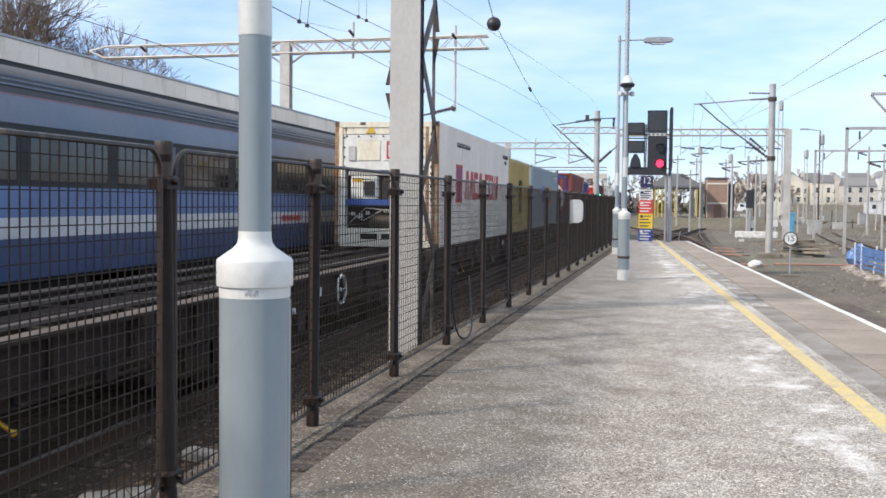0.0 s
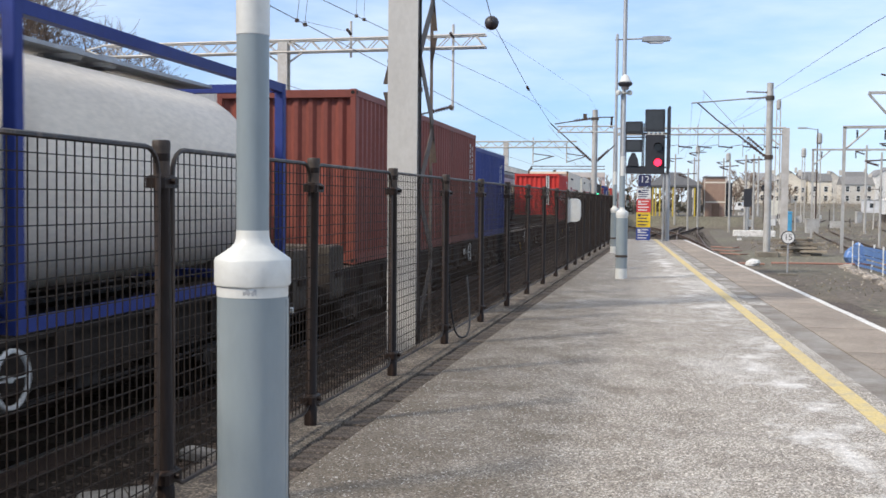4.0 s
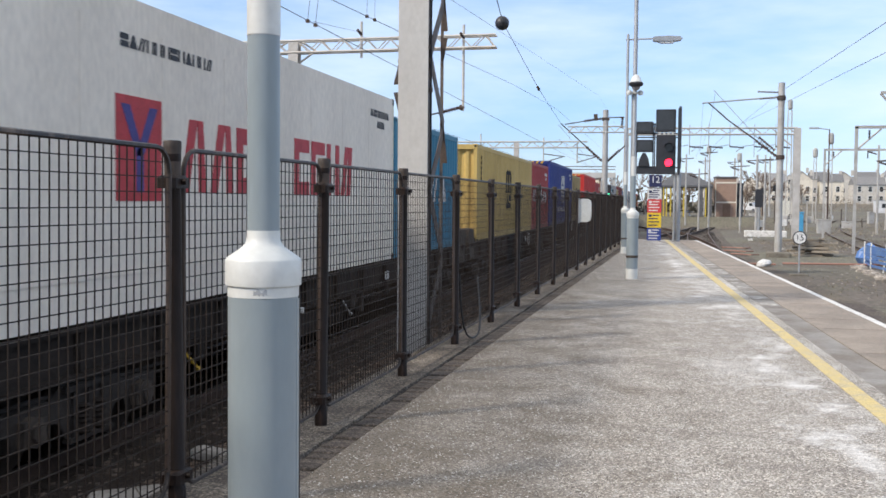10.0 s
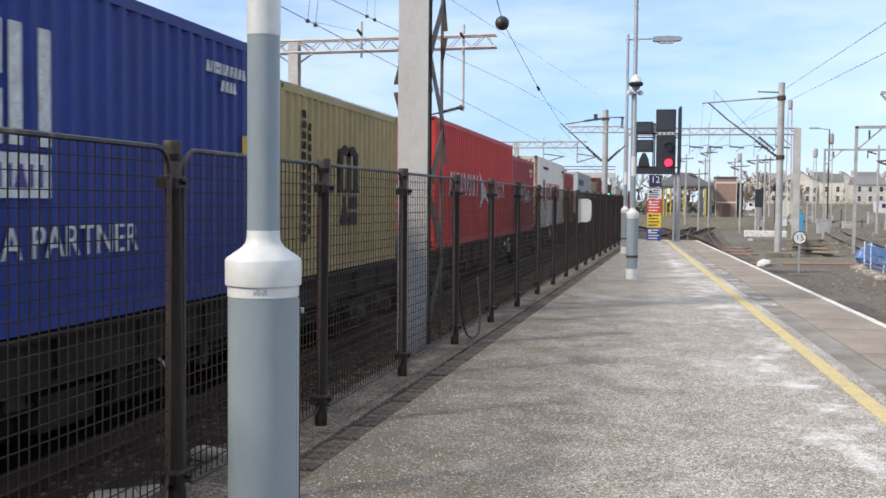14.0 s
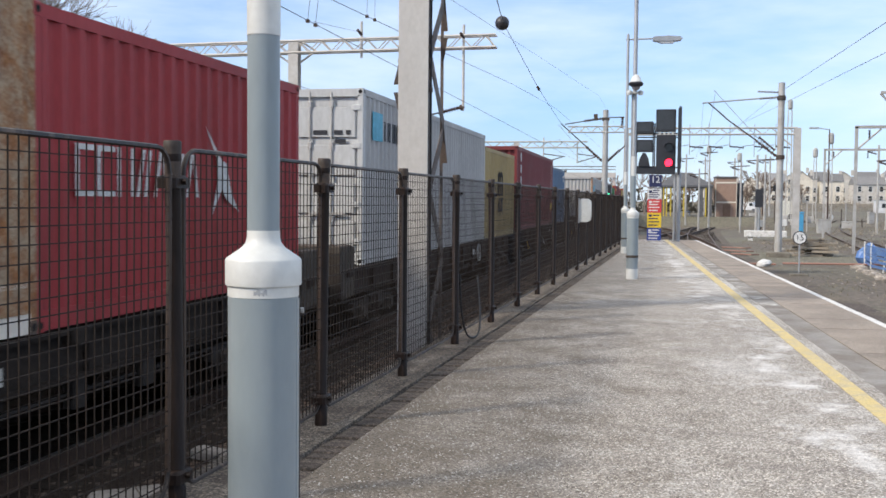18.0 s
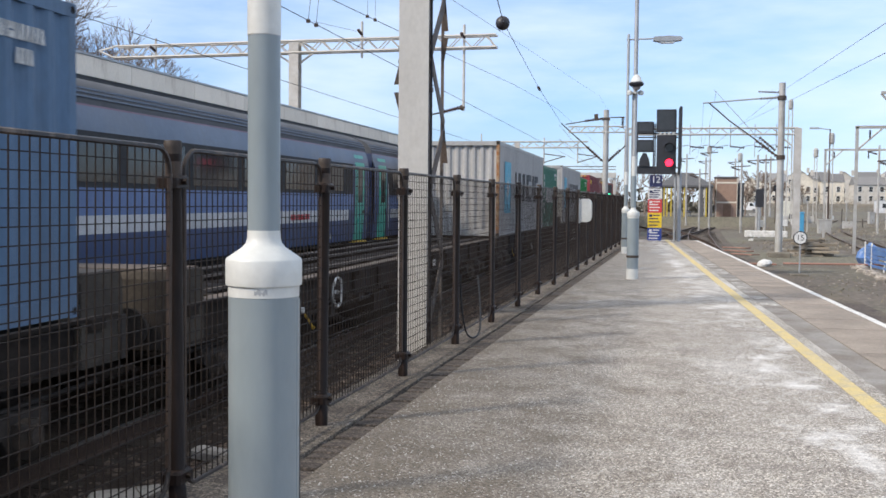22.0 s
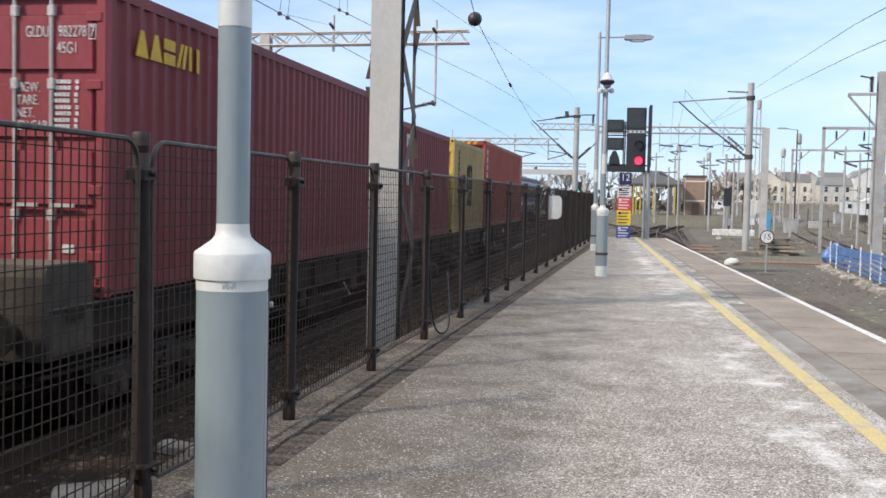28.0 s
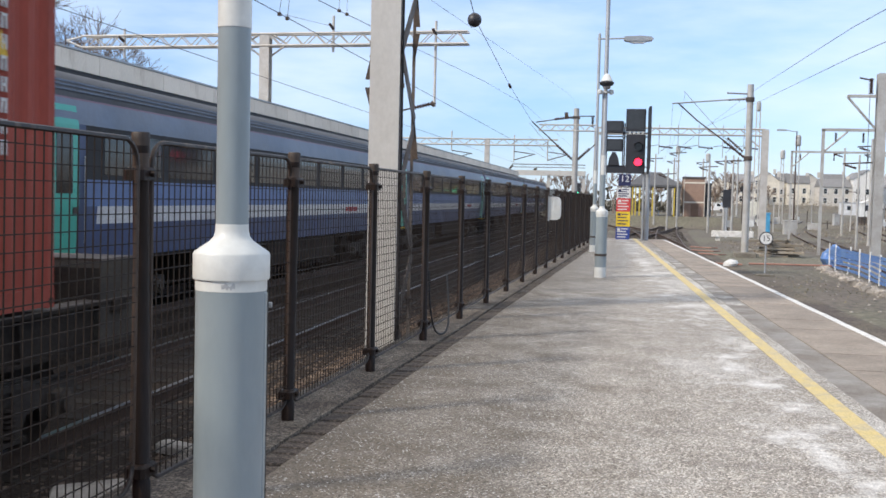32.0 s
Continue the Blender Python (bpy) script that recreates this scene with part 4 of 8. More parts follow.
PAINT["unit"] = paint("cooling unit white", (0.82, 0.82, 0.78), (0.42, 0.33, 0.22), 0.45)
GRIME = surface("black brake grime", (0.020, 0.0165, 0.015), (0.034, 0.027, 0.023), 0.8, scale=3, grain=20, bump=0.2, dirt=(0.05, 0.038, 0.03), dirt_amt=0.5, dirt_scale=2)
GRIME.node_tree.nodes["Principled BSDF"].inputs["Specular IOR Level"].default_value = 0.12
LOCK = surface("galvanised lock gear", (0.60, 0.58, 0.55), rough=0.5, metal=0.25, bump=0.05)


def corrugated(length, z0, z1, pitch=0.278, depth=0.036):
    """Profile of a pressed wall along y, outer faces at x = 0, as (y, x) pairs closed at both ends."""
    n_ = max(4, round(length / pitch))
    p, out_ = length / n_, []
    for i in range(n_):
        out_ += [(i * p, 0.0), (i * p + p * 0.26, 0.0), (i * p + p * 0.5, -depth), (i * p + p * 0.76, -depth)]
    return out_ + [(length, 0.0)]


def wall_shape(length, z0, z1, x, face=1, pitch=0.278):
    prof = corrugated(length, z0, z1, pitch)
    s = Shape()
    k = len(prof)
    v = [(x + face * d, y, z) for z in (z0, z1) for y, d in prof]
    return s.add(v, [(i, i + 1, k + i + 1, k + i) for i in range(k - 1)])


def end_shape(width, z0, z1, y, pitch=0.25):
    prof = corrugated(width, z0, z1, pitch, 0.045)
    k = len(prof)
    v = [(-width / 2 + a, y - d, z) for z in (z0, z1) for a, d in prof]
    return Shape().add(v, [(i, i + 1, k + i + 1, k + i) for i in range(k - 1)])


SHARED = {}


def shared(key, make, material, round_=False):
    """One mesh for all alike parts of one paint."""
    if (key, material.name) not in SHARED:
        me = make().mesh(key[0])
        me.materials.append(material)
        if round_:
            smooth(me)
        SHARED[key, material.name] = me
    return SHARED[key, material.name]


class Row(Shape):
    """Marks in a row, each kept as a shape of its own too."""

    glyphs = ()

    def put(self, g):
        self.glyphs = (*self.glyphs, g)
        return self.add(g.v, g.f)


def letters(u0, u1, v0, v1, count, seed=1, x=0.005, thin=0.0):
    """A row of plain slanting and upright bars that fills a rectangle on the side."""
    rng = random.Random(seed)
    s = Row()
    w = (u1 - u0) / count
    for i in range(count):
        g = Shape()
        a, b = u0 + i * w + w * 0.07, u0 + (i + 1) * w - w * 0.07
        t = min((b - a) * 0.30, (v1 - v0) * 0.25)
        kind = rng.randrange(4)
        m, h_ = (a + b) / 2, v1 - v0
        if thin:
            t *= thin
        if thin and kind == 2:
            quads = [[(a, v0), (a + t, v0), (a + t, v1), (a, v1)], [(a + t, v0), (b, v0), (b, v0 + t), (a + t, v0 + t)], [(a + t, v1 - t), (b, v1 - t), (b, v1), (a + t, v1)]]
        elif thin and kind == 1:
            quads = [[(a, v0), (a + t, v0), (m + t * 0.5, v1), (m - t * 0.5, v1)], [(b - t, v0), (b, v0), (m + t * 1.2, v1), (m + t * 0.5, v1)]]
        elif kind == 0:
            quads = [[(a, v0), (a + t, v0), (a + t, v1), (a, v1)], [(b - t, v0), (b, v0), (b, v1), (b - t, v1)]]
        elif kind == 1:
            quads = [[(a, v0), (b, v0), (m + t * 0.5, v1), (m - t * 0.5, v1)]]
        elif kind == 2:
            quads = [[(a, v0), (b, v0), (b, v0 + h_ * 0.44), (a, v0 + h_ * 0.44)], [(a, v0 + h_ * 0.56), (b, v0 + h_ * 0.56), (b, v1), (a, v1)]]
        else:
            quads = [[(a, v0), (a + t, v0), (m + t * 0.6, v1), (m - t * 0.4, v1)], [(m, v0), (m + t, v0), (b, v1), (b - t, v1)]]
        for q in quads:
            g.add([(-0.004, *c) for c in q] + [(x, *c) for c in q], [(3, 2, 1, 0), (4, 5, 6, 7), (0, 1, 5, 4), (1, 2, 6, 5), (2, 3, 7, 6), (3, 0, 4, 7)])
        s.put(g)
    return s


def block(u0, u1, v0, v1, x=0.004):
    return Shape().box(-0.004, u0, v0, x, u1, v1)


def column_of(u, v0, v1, count, w=0.10, x=0.005):
    """Plain marks under one another."""
    s = Row()
    step = (v0 - v1) / count
    for i in range(count):
        z = v0 - i * step
        g = Shape().box(-0.004, u - w / 2, z - step * 0.72, x, u - w * 0.18, z).box(-0.004, u + w * 0.15, z - step * 0.72, x, u + w / 2, z)
        s.put(g.box(-0.004, u - w * 0.18, z - step * (0.45 if i % 2 else 0.15), x, u + w * 0.15, z - step * (0.32 if i % 2 else 0.02)))
    return s


def marks_part(ob, shape, ink, name="lettering", label=""):
    at = Matrix.Translation((1.222, 0, 0))
    if isinstance(shape, Row) and name in ("lettering", "stacked_mark"):
        for g in shape.glyphs:
            part("letter_mark", g, INK[ink], ob, label, at)
        return None
    ob = part(name, shape, INK[ink], ob, label, at)
    return tagged(ob, label, kind="stuff") if isinstance(shape, Row) else ob


def lift_at(y):
    """Some wagons of the train ride a little higher than the others."""
    return 0.07 if 245.5 < y < 265 or y > 328 else 0.0


def container(start, length, height, colour, label, front="plain", ends=None, marks=(), reefer=False, posts=None):
    """A freight container whose front lower edge is the origin; it runs along +y, and its platform side is +x."""
    p_side, p_end = PAINT[colour], PAINT[ends or colour]
    p_post = posts or p_end
    p_cast = CASTING if reefer or posts else p_post
    ob = thing("freight_container", label, "container", Matrix.Translation((SIDE_X - 1.219, start, DECK_Z + lift_at(start))), "containers on the train")
    key = (length, height)
    rail_h, top = 0.17, height - 0.12
    if reefer:
        def flat_side(f):
            s = Shape().box(1.205 if f > 0 else -1.219, 0.12, rail_h, 1.219 if f > 0 else -1.205, length - 0.12, top)
            return s
        for f in (1, -1):
            sp = part("side_panel", shared(("side_panel", *key, f, "r"), lambda: flat_side(f), p_side), None, ob)
        ribs = Shape()
        for k in range(9):
            ribs.box(1.2185, 0.2 + k * (length - 0.4) / 8 - 0.006, rail_h + 0.02, 1.2225, 0.2 + k * (length - 0.4) / 8 + 0.006, top - 0.16)
        part("panel_seam", shared(("panel_seam", *key), lambda: ribs, p_side), None, ob)
        part("kick_strip", shared(("kick_strip", *key), lambda: Shape().box(1.2188, 0.13, rail_h + 0.20, 1.228, length - 0.13, rail_h + 0.24), p_side), None, ob)
    else:
        for f in (1, -1):
            part("side_panel", shared(("side_panel", *key, f), lambda: wall_shape(length - 0.24, rail_h, top, f * 1.215, f), p_side), None, ob, at=Matrix.Translation((0, 0.12, 0)))
    part("roof", shared(("roof", *key), lambda: Shape().box(-1.17, 0.1, height - 0.05, 1.17, length - 0.1, height - 0.02), p_side), None, ob)
    part("floor", shared(("floor", *key), lambda: Shape().box(-1.17, 0.1, 0.03, 1.17, length - 0.1, 0.15), CASTING), None, ob, "dark underframe")
    for x in (-1.19, 1.19):
        part("bottom_rail", shared(("bottom_rail", length, x), lambda: Shape().box(x - 0.028, 0.1, 0.012, x + 0.028, length - 0.1, rail_h), p_side), None, ob)
        part("top_rail", shared(("top_rail", length, height, x), lambda: Shape().box(x - 0.028, 0.1, top, x + 0.028, length - 0.1, height - 0.012), p_side), None, ob)
        for y in (0.06, length - 0.06):
            part("corner_post", shared(("corner_post", height, x, y), lambda: Shape().bevel_box(min(x * 1.0235, x * 0.94), y - 0.06, 0.11, max(x * 1.0235, x * 0.94), y + 0.06, height - 0.11, 0.01), p_post), None, ob)
            for z in (0.0, height - 0.118):
                c = part("corner_casting", shared(("corner_casting", x, y, z), lambda: Shape().bevel_box(min(x * 1.0265, x * 0.93), y - 0.065, z, max(x * 1.0265, x * 0.93), y + 0.065, z + 0.118, 0.012), p_cast), None, ob)
                if x > 0:
                    part("casting_hole", shared(("casting_hole", y, z), lambda: Shape().wheel((1.2222, y, z + 0.058), 0.032, 0.004, 12), CASTING_HOLE), None, c, "dark slot")
                    if y < 1:
                        part("casting_hole", shared(("front_casting_hole", z), lambda: Shape().wheel((1.165, -0.006, z + 0.058), 0.034, 0.004, 12, "y"), CASTING_HOLE), None, c, "dark slot")
    part("front_sill", shared(("front_sill",), lambda: Shape().box(-1.16, 0.0, 0.015, 1.16, 0.10, rail_h), p_end), None, ob)
    part("front_header", shared(("front_header", height), lambda: Shape().box(-1.16, 0.0, height - 0.14, 1.16, 0.10, height - 0.012), p_end), None, ob)
    back_y = length - 0.04
    part("end_panel", shared(("end_panel", length, height), lambda: end_shape(2.32, rail_h, height - 0.14, back_y), p_end), None, ob)
    if front == "plain":
        part("end_panel", shared(("front_panel", height), lambda: end_shape(2.32, rail_h, height - 0.14, 0.055), p_end), None, ob)
    elif front == "doors":
        for f in (-1, 1):
            d = part("door", shared(("door", height, f), lambda: Shape().bevel_box(min(0.008 * f, 1.155 * f), 0.048, rail_h, max(0.008 * f, 1.155 * f), 0.07, height - 0.14, 0.004), p_end), None, ob)
            for z in (0.34, 0.95, height - 0.98, height - 0.36):
                part("hinge", shared(("hinge", f, z), lambda: Shape().bevel_box(min(1.02 * f, 1.18 * f), -0.012, z, max(1.02 * f, 1.18 * f), 0.05, z + 0.085, 0.01), p_end), None, d)
            for k in range(4):
                z = rail_h + 0.06 + k * (height - 0.40) / 4
                part("door_panel", shared(("door_panel", height, f, k), lambda: Shape().bevel_box(min(0.08 * f, 1.08 * f), 0.016, z, max(0.08 * f, 1.08 * f), 0.047, z + (height - 0.40) / 4 - 0.13, 0.012), p_end), None, d)
            for x in (0.30, 0.672):
                part("locking_bar", shared(("locking_bar", height, f, x), lambda: Shape().tube((x * f, 0.0, 0.05), (x * f, 0.0, height - 0.06), 0.017, 8), LOCK, True), None, d)
                part("handle", shared(("handle", f, x), lambda: Shape().box(min(x * f, (x + 0.24) * f), -0.02, 0.825, max(x * f, (x + 0.24) * f), 0.0, 0.86), LOCK), None, d)
                for z in (0.10, 0.75, height - 0.93, height - 0.26):
                    part("bar_bracket", shared(("bar_bracket", f, x, z), lambda: Shape().bevel_box(x * f - 0.034, -0.022, z - 0.05, x * f + 0.034, 0.047, z + 0.05, 0.01), LOCK), None, d)
    elif front == "machinery":
        machinery_end(ob, height)
    if front == "hazard":
        part("end_panel", shared(("front_panel", height), lambda: end_shape(2.32, rail_h, height - 0.14, 0.055), p_end), None, ob)
    if front == "hazard" or (front == "doors" and height > 2.7 and colour != "grey"):
        for x0 in [-1.1 + 0.22 * i for i in range(4)] + [0.34 + 0.22 * i for i in range(3)]:
            p = [(x0 + dx, y, height - 0.13 + dz) for y in (-0.004, -0.001) for dx, dz in ((0, 0), (0.1, 0), (0.17, 0.11), (0.07, 0.11))]
            part("warning_stripe", Shape().add(p, [(0, 1, 2, 3), (7, 6, 5, 4), (0, 4, 5, 1), (1, 5, 6, 2), (2, 6, 7, 3), (3, 7, 4, 0)]), INK["yellow"], ob, "yellow height warning stripe")
    for shape, ink, name, text in marks:
        marks_part(ob, shape, ink, name, text)
    MOVERS.append((ob, start))
    LENGTHS[ob.name] = length
    return ob


def machinery_end(ob, height):
    """The cooling unit end of a refrigerated container."""
    white, cream = PAINT["unit"], PAINT["cream"]
    wall = part("cooling_unit", Shape().bevel_box(-1.03, 0.03, 1.78, 0.92, 0.09, height - 0.30, 0.01), white, ob, "white bolted cooling unit front")
    part("top_rail", Shape().bevel_box(-1.05, 0.02, height - 0.29, 0.97, 0.09, height - 0.01, 0.012), cream, ob, "cream rail with rust runs")
    for x0, w, z0, z1 in ((-0.80, 0.03, 2.70, 2.86), (-0.58, 0.05, 2.74, 2.87), (0.16, 0.06, 2.62, 2.87), (0.46, 0.08, 2.66, 2.88), (0.74, 0.12, 2.60, 2.88), (-1.02, 0.10, 2.58, 2.88)):
        part("rust_run", Shape().add([(x0, 0.014, z1), (x0 + w, 0.014, z1), (x0 + w * 0.6, 0.014, z0), (x0, 0.0185, z1), (x0 + w, 0.0185, z1), (x0 + w * 0.6, 0.0185, z0)], [(0, 1, 2), (5, 4, 3), (0, 3, 4, 1), (1, 4, 5, 2), (2, 5, 3, 0)]), RUST, ob)
    for x0, x1, m_ in ((-1.125, -1.035, cream), (0.925, 1.0, RUST), (1.003, 1.125, cream)):
        part("post_face", Shape().bevel_box(x0, 0.0, 0.17, x1, 0.06, height - 0.12, 0.006), m_, ob, "rust streaked corner face")
    for i in range(11):
        part("code_mark", Shape().box(1.04, -0.006, 2.57 - 0.15 * i, 1.08, -0.001, 2.64 - 0.15 * i), INK["black"], ob)
    for x0 in (-0.62, 0.42):
        part("lashing_lug", Shape().bevel_box(x0, -0.01, height - 0.08, x0 + 0.13, 0.02, height - 0.02, 0.01), CASTING, ob, "dark rusty lug")
    for x0, x1, z0, z1, m_ in ((-0.69, -0.14, 2.0, 2.46, cream), (-0.09, 0.48, 2.0, 2.48, white)):
        part("hatch", Shape().bevel_box(x0, 0.012, z0, x1, 0.029, z1, 0.008), m_, wall, "raised bolted hatch")
    part("vent_cover", Shape().bevel_box(-0.90, 0.0, 2.0, -0.72, 0.029, 2.32, 0.012), STEEL_GREY, wall, "grey vent cover")
    part("vent_slot", Shape().box(-0.87, -0.004, 2.13, -0.75, -0.001, 2.17), INK["white"], wall)
    for x0, x1 in ((-1.03, -0.99), (0.72, 0.92)):
        part("bay_side", Shape().box(x0, 0.03, 0.17, x1, 0.32, 1.776), white, ob, "white bay side")
    lo = part("recess", Shape().box(-0.99, 0.30, 0.44, 0.72, 0.32, 1.776), GRIME, ob, "dark machinery bay")
    part("control_box", Shape().bevel_box(-0.86, 0.05, 1.12, -0.20, 0.28, 1.64, 0.03), white, lo, "white control box")
    part("control_screen", Shape().bevel_box(-0.53, 0.036, 1.19, -0.27, 0.048, 1.52, 0.02), SIGNAL_BLACK, lo, "dark control screen")
    part("label_plate", Shape().box(-0.82, 0.040, 1.50, -0.56, 0.048, 1.59), INK["yellow"], lo, "yellow label")
    part("upper_shroud", Shape().bevel_box(-0.92, 0.06, 1.66, 0.68, 0.26, 1.76, 0.02), STEEL_GREY, lo, "grey shroud")
    part("fan_cowl", Shape().bevel_box(-0.13, 0.10, 1.12, 0.27, 0.28, 1.64, 0.05), STEEL_DARK, lo, "dark fan cowl")
    part("condenser_fan", Shape().wheel((0.10, 0.09, 1.36), 0.19, 0.04, 20, "y"), GANGWAY_RUBBER, lo, "black fan housing")
    part("side_box", Shape().bevel_box(0.42, 0.06, 1.12, 0.69, 0.28, 1.66, 0.05), white, lo, "white side box")
    part("blue_bar", Shape().bevel_box(-0.98, 0.03, 0.97, 0.70, 0.14, 1.10, 0.015), INK["blue"], lo, "scuffed blue bumper bar")
    part("compressor", Shape().wheel((0.0, 0.16, 0.60), 0.14, 0.60, 16), CASTING, lo, "dark compressor")
    part("motor_case", Shape().bevel_box(-0.42, 0.06, 0.46, 0.25, 0.24, 0.74, 0.04), STEEL_DARK, lo, "dark motor case")
    for x0, z0, w in ((-0.86, 0.72, 0.08), (-0.70, 0.68, 0.12), (-0.52, 0.74, 0.10), (-0.08, 0.80, 0.09), (0.30, 0.70, 0.16)):
        part("valve", Shape().bevel_box(x0, 0.10, z0, x0 + w, 0.22, z0 + 0.09, 0.02), LOCK, lo, "pale valve body")
    for pts in ([(-0.95, 0.12, 0.80), (-0.55, 0.10, 0.62), (-0.1, 0.09, 0.86), (0.4, 0.10, 0.80)], [(-0.9, 0.14, 0.56), (-0.5, 0.1, 0.90), (0.2, 0.1, 0.84), (0.66, 0.12, 0.55)]):
        part("pipe", Shape().path(pts, 0.014, 6), LOCK, lo, "bare metal pipe")
    part("brace", Shape().tube((0.42, 0.08, 0.46), (0.70, 0.08, 0.75), 0.03, 6), white, lo, "white diagonal brace")
    sill = part("sill_panel", Shape().bevel_box(-0.99, 0.03, 0.17, 0.72, 0.10, 0.43, 0.02), cream, ob, "dirty cream sill")
    for x0 in (-0.62, -0.12):
        part("fork_pocket", Shape().box(x0, 0.024, 0.18, x0 + 0.42, 0.029, 0.31), GRIME, sill, "dark fork pocket")
    badge = part("badge", Shape().box(0.01, 0.004, 2.04, 0.36, 0.011, 2.44), INK["red"], wall, "red badge")
    part("badge_square", Shape().box(0.05, 0.0, 2.08, 0.32, 0.0035, 2.40), INK["white"], badge, "white square")
    mark = Shape().box(0.16, -0.004, 2.09, 0.21, -0.0005, 2.24)
    for x0, x1 in ((0.07, 0.16), (0.30, 0.21)):
        mark.add([(x0 - 0.025, -0.004, 2.39), (x0 + 0.025, -0.004, 2.39), (x1 + 0.025, -0.004, 2.23), (x1 - 0.025, -0.004, 2.23), (x0 - 0.025, -0.0005, 2.39), (x0 + 0.025, -0.0005, 2.39), (x1 + 0.025, -0.0005, 2.23), (x1 - 0.025, -0.0005, 2.23)],
                 [(0, 1, 2, 3), (7, 6, 5, 4), (0, 4, 5, 1), (1, 5, 6, 2), (2, 6, 7, 3), (3, 7, 4, 0)])
    part("badge_mark", mark, INK["navy"], badge, "navy forked mark")
    part("warning_diamond", Shape().box(-0.10, -0.003, -0.10, 0.10, 0.003, 0.10), INK["yellow"], wall, "yellow diamond label", Matrix.Translation((0.62, 0.02, 1.88)) @ Matrix.Rotation(radians(45), 4, "Y"))
    part("warning_triangle", Shape().add([(-0.48, 0.010, 2.62), (-0.25, 0.010, 2.62), (-0.365, 0.010, 2.82), (-0.48, 0.018, 2.62), (-0.25, 0.018, 2.62), (-0.365, 0.018, 2.82)], [(0, 1, 2), (5, 4, 3), (0, 3, 4, 1), (1, 4, 5, 2), (2, 5, 3, 0)]), INK["yellow"], wall, "yellow triangle label")
    part("warning_plate", Shape().box(0.07, 0.010, 2.62, 0.31, 0.018, 2.83), INK["yellow"], wall, "yellow caution plate")
    spots = [(-0.95 + 0.29 * i, 2.555) for i in range(7)] + [(x, 1.86 + 0.22 * i) for x in (-1.0, 0.87) for i in range(4)]
    for x, z in spots:
        part("bolt", Shape().wheel((x, 0.024, z), 0.022, 0.016, 6, "y"), STEEL_DARK, wall)


W40, W20 = 12.19, 6.06
HC, STD = 2.896, 2.591


def forked(u, v0, v1):
    """A forked mark: a stem with two arms that spread upwards."""
    g, m = Shape().box(0.0042, u - 0.07, v0, 0.007, u + 0.07, v0 + 0.36), v0 + 0.34
    for d in (-1, 1):
        q = [(u - 0.07, m), (u + 0.07, m), (u + 0.27 * d + 0.08, v1), (u + 0.27 * d - 0.08, v1)]
        g.add([(0.0042, *c) for c in q] + [(0.0072, *c) for c in q], [(3, 2, 1, 0), (4, 5, 6, 7), (0, 1, 5, 4), (1, 2, 6, 5), (2, 3, 7, 6), (3, 0, 4, 7)])
    return g


def ring_marks():
    return [(block(2.25, 3.12, 1.04, 2.0), "red", "badge", "red square badge"),
            (forked(2.685, 1.12, 1.92), "navy", "badge_mark", "navy forked mark"),
            (letters(3.48, 6.35, 1.13, 1.88, 4, 3, thin=1.0), "red", "lettering", "red block wordmark"),
            (letters(6.85, 9.6, 1.13, 1.88, 4, 5, thin=1.0), "red", "lettering", "red block wordmark"),
            (letters(2.33, 4.3, 2.43, 2.55, 12, 7), "black", "small_lettering", "small grey text")]


def star_marks(big):
    out_ = []
    if big:
        out_ += [(block(1.15, 2.5, 0.70, 2.32), "sky", "emblem", "sky blue square emblem"),
                 (Shape().add([(0.0065, 1.82 + r * math.cos(radians(a)), 1.5 + r * math.sin(radians(a))) for a in range(0, 360, 15) for r in ((0.52 if a % 45 == 0 else 0.16),)], [tuple(range(24))]), "white", "star", "white star"),
                 (letters(3.6, 10.3, 1.05, 2.05, 6, 2, thin=0.95), "black", "lettering", "large black block wordmark")]
    else:
        out_ += [(block(0.55, 1.2, 2.08, 2.56), "sky", "emblem", "sky blue square emblem"), (letters(1.3, 3.4, 2.1, 2.44, 6, 2, thin=0.9), "black", "lettering", "black block wordmark"),
                 (letters(3.75, 5.2, 2.1, 2.44, 4, 9, thin=0.9), "black", "lettering", "black block wordmark")]
    return out_


def stacked(u0, u1, v):
    """A tall arched mark over two smaller ones."""
    s, g = Row(), Shape()
    t = (u1 - u0) * 0.19
    for k in range(3):
        a = u0 + k * (u1 - u0 - t) / 2
        g.box(-0.004, a, v - 0.02, 0.005, a + t, v + 0.60 - (0.03 if k else 0))
    for k in range(2):
        a, b = u0 + k * (u1 - u0 - t) / 2, u0 + t + (k + 1) * (u1 - u0 - t) / 2
        n_ = 8
        arch = [(a + (b - a) * i / n_, v + 0.52 + 0.15 * math.sin(math.pi * i / n_)) for i in range(n_ + 1)] + [(b - (b - a) * i / n_, v + 0.46 + 0.06 * math.sin(math.pi * i / n_)) for i in range(n_ + 1)]
        m = len(arch)
        g.add([(-0.004, *c) for c in arch] + [(0.0052, *c) for c in arch], [tuple(range(m)), tuple(range(2 * m - 1, m - 1, -1))] + [(i, (i + 1) % m, m + (i + 1) % m, m + i) for i in range(m)])
    g.box(-0.004, u0 - 0.08, v - 0.06, 0.0054, u1 + 0.06, v - 0.01)
    s.put(g)
    for h in letters(u0 + 0.02, u1, v - 0.56, v - 0.12, 2, 4).glyphs:
        s.put(h)
    return s


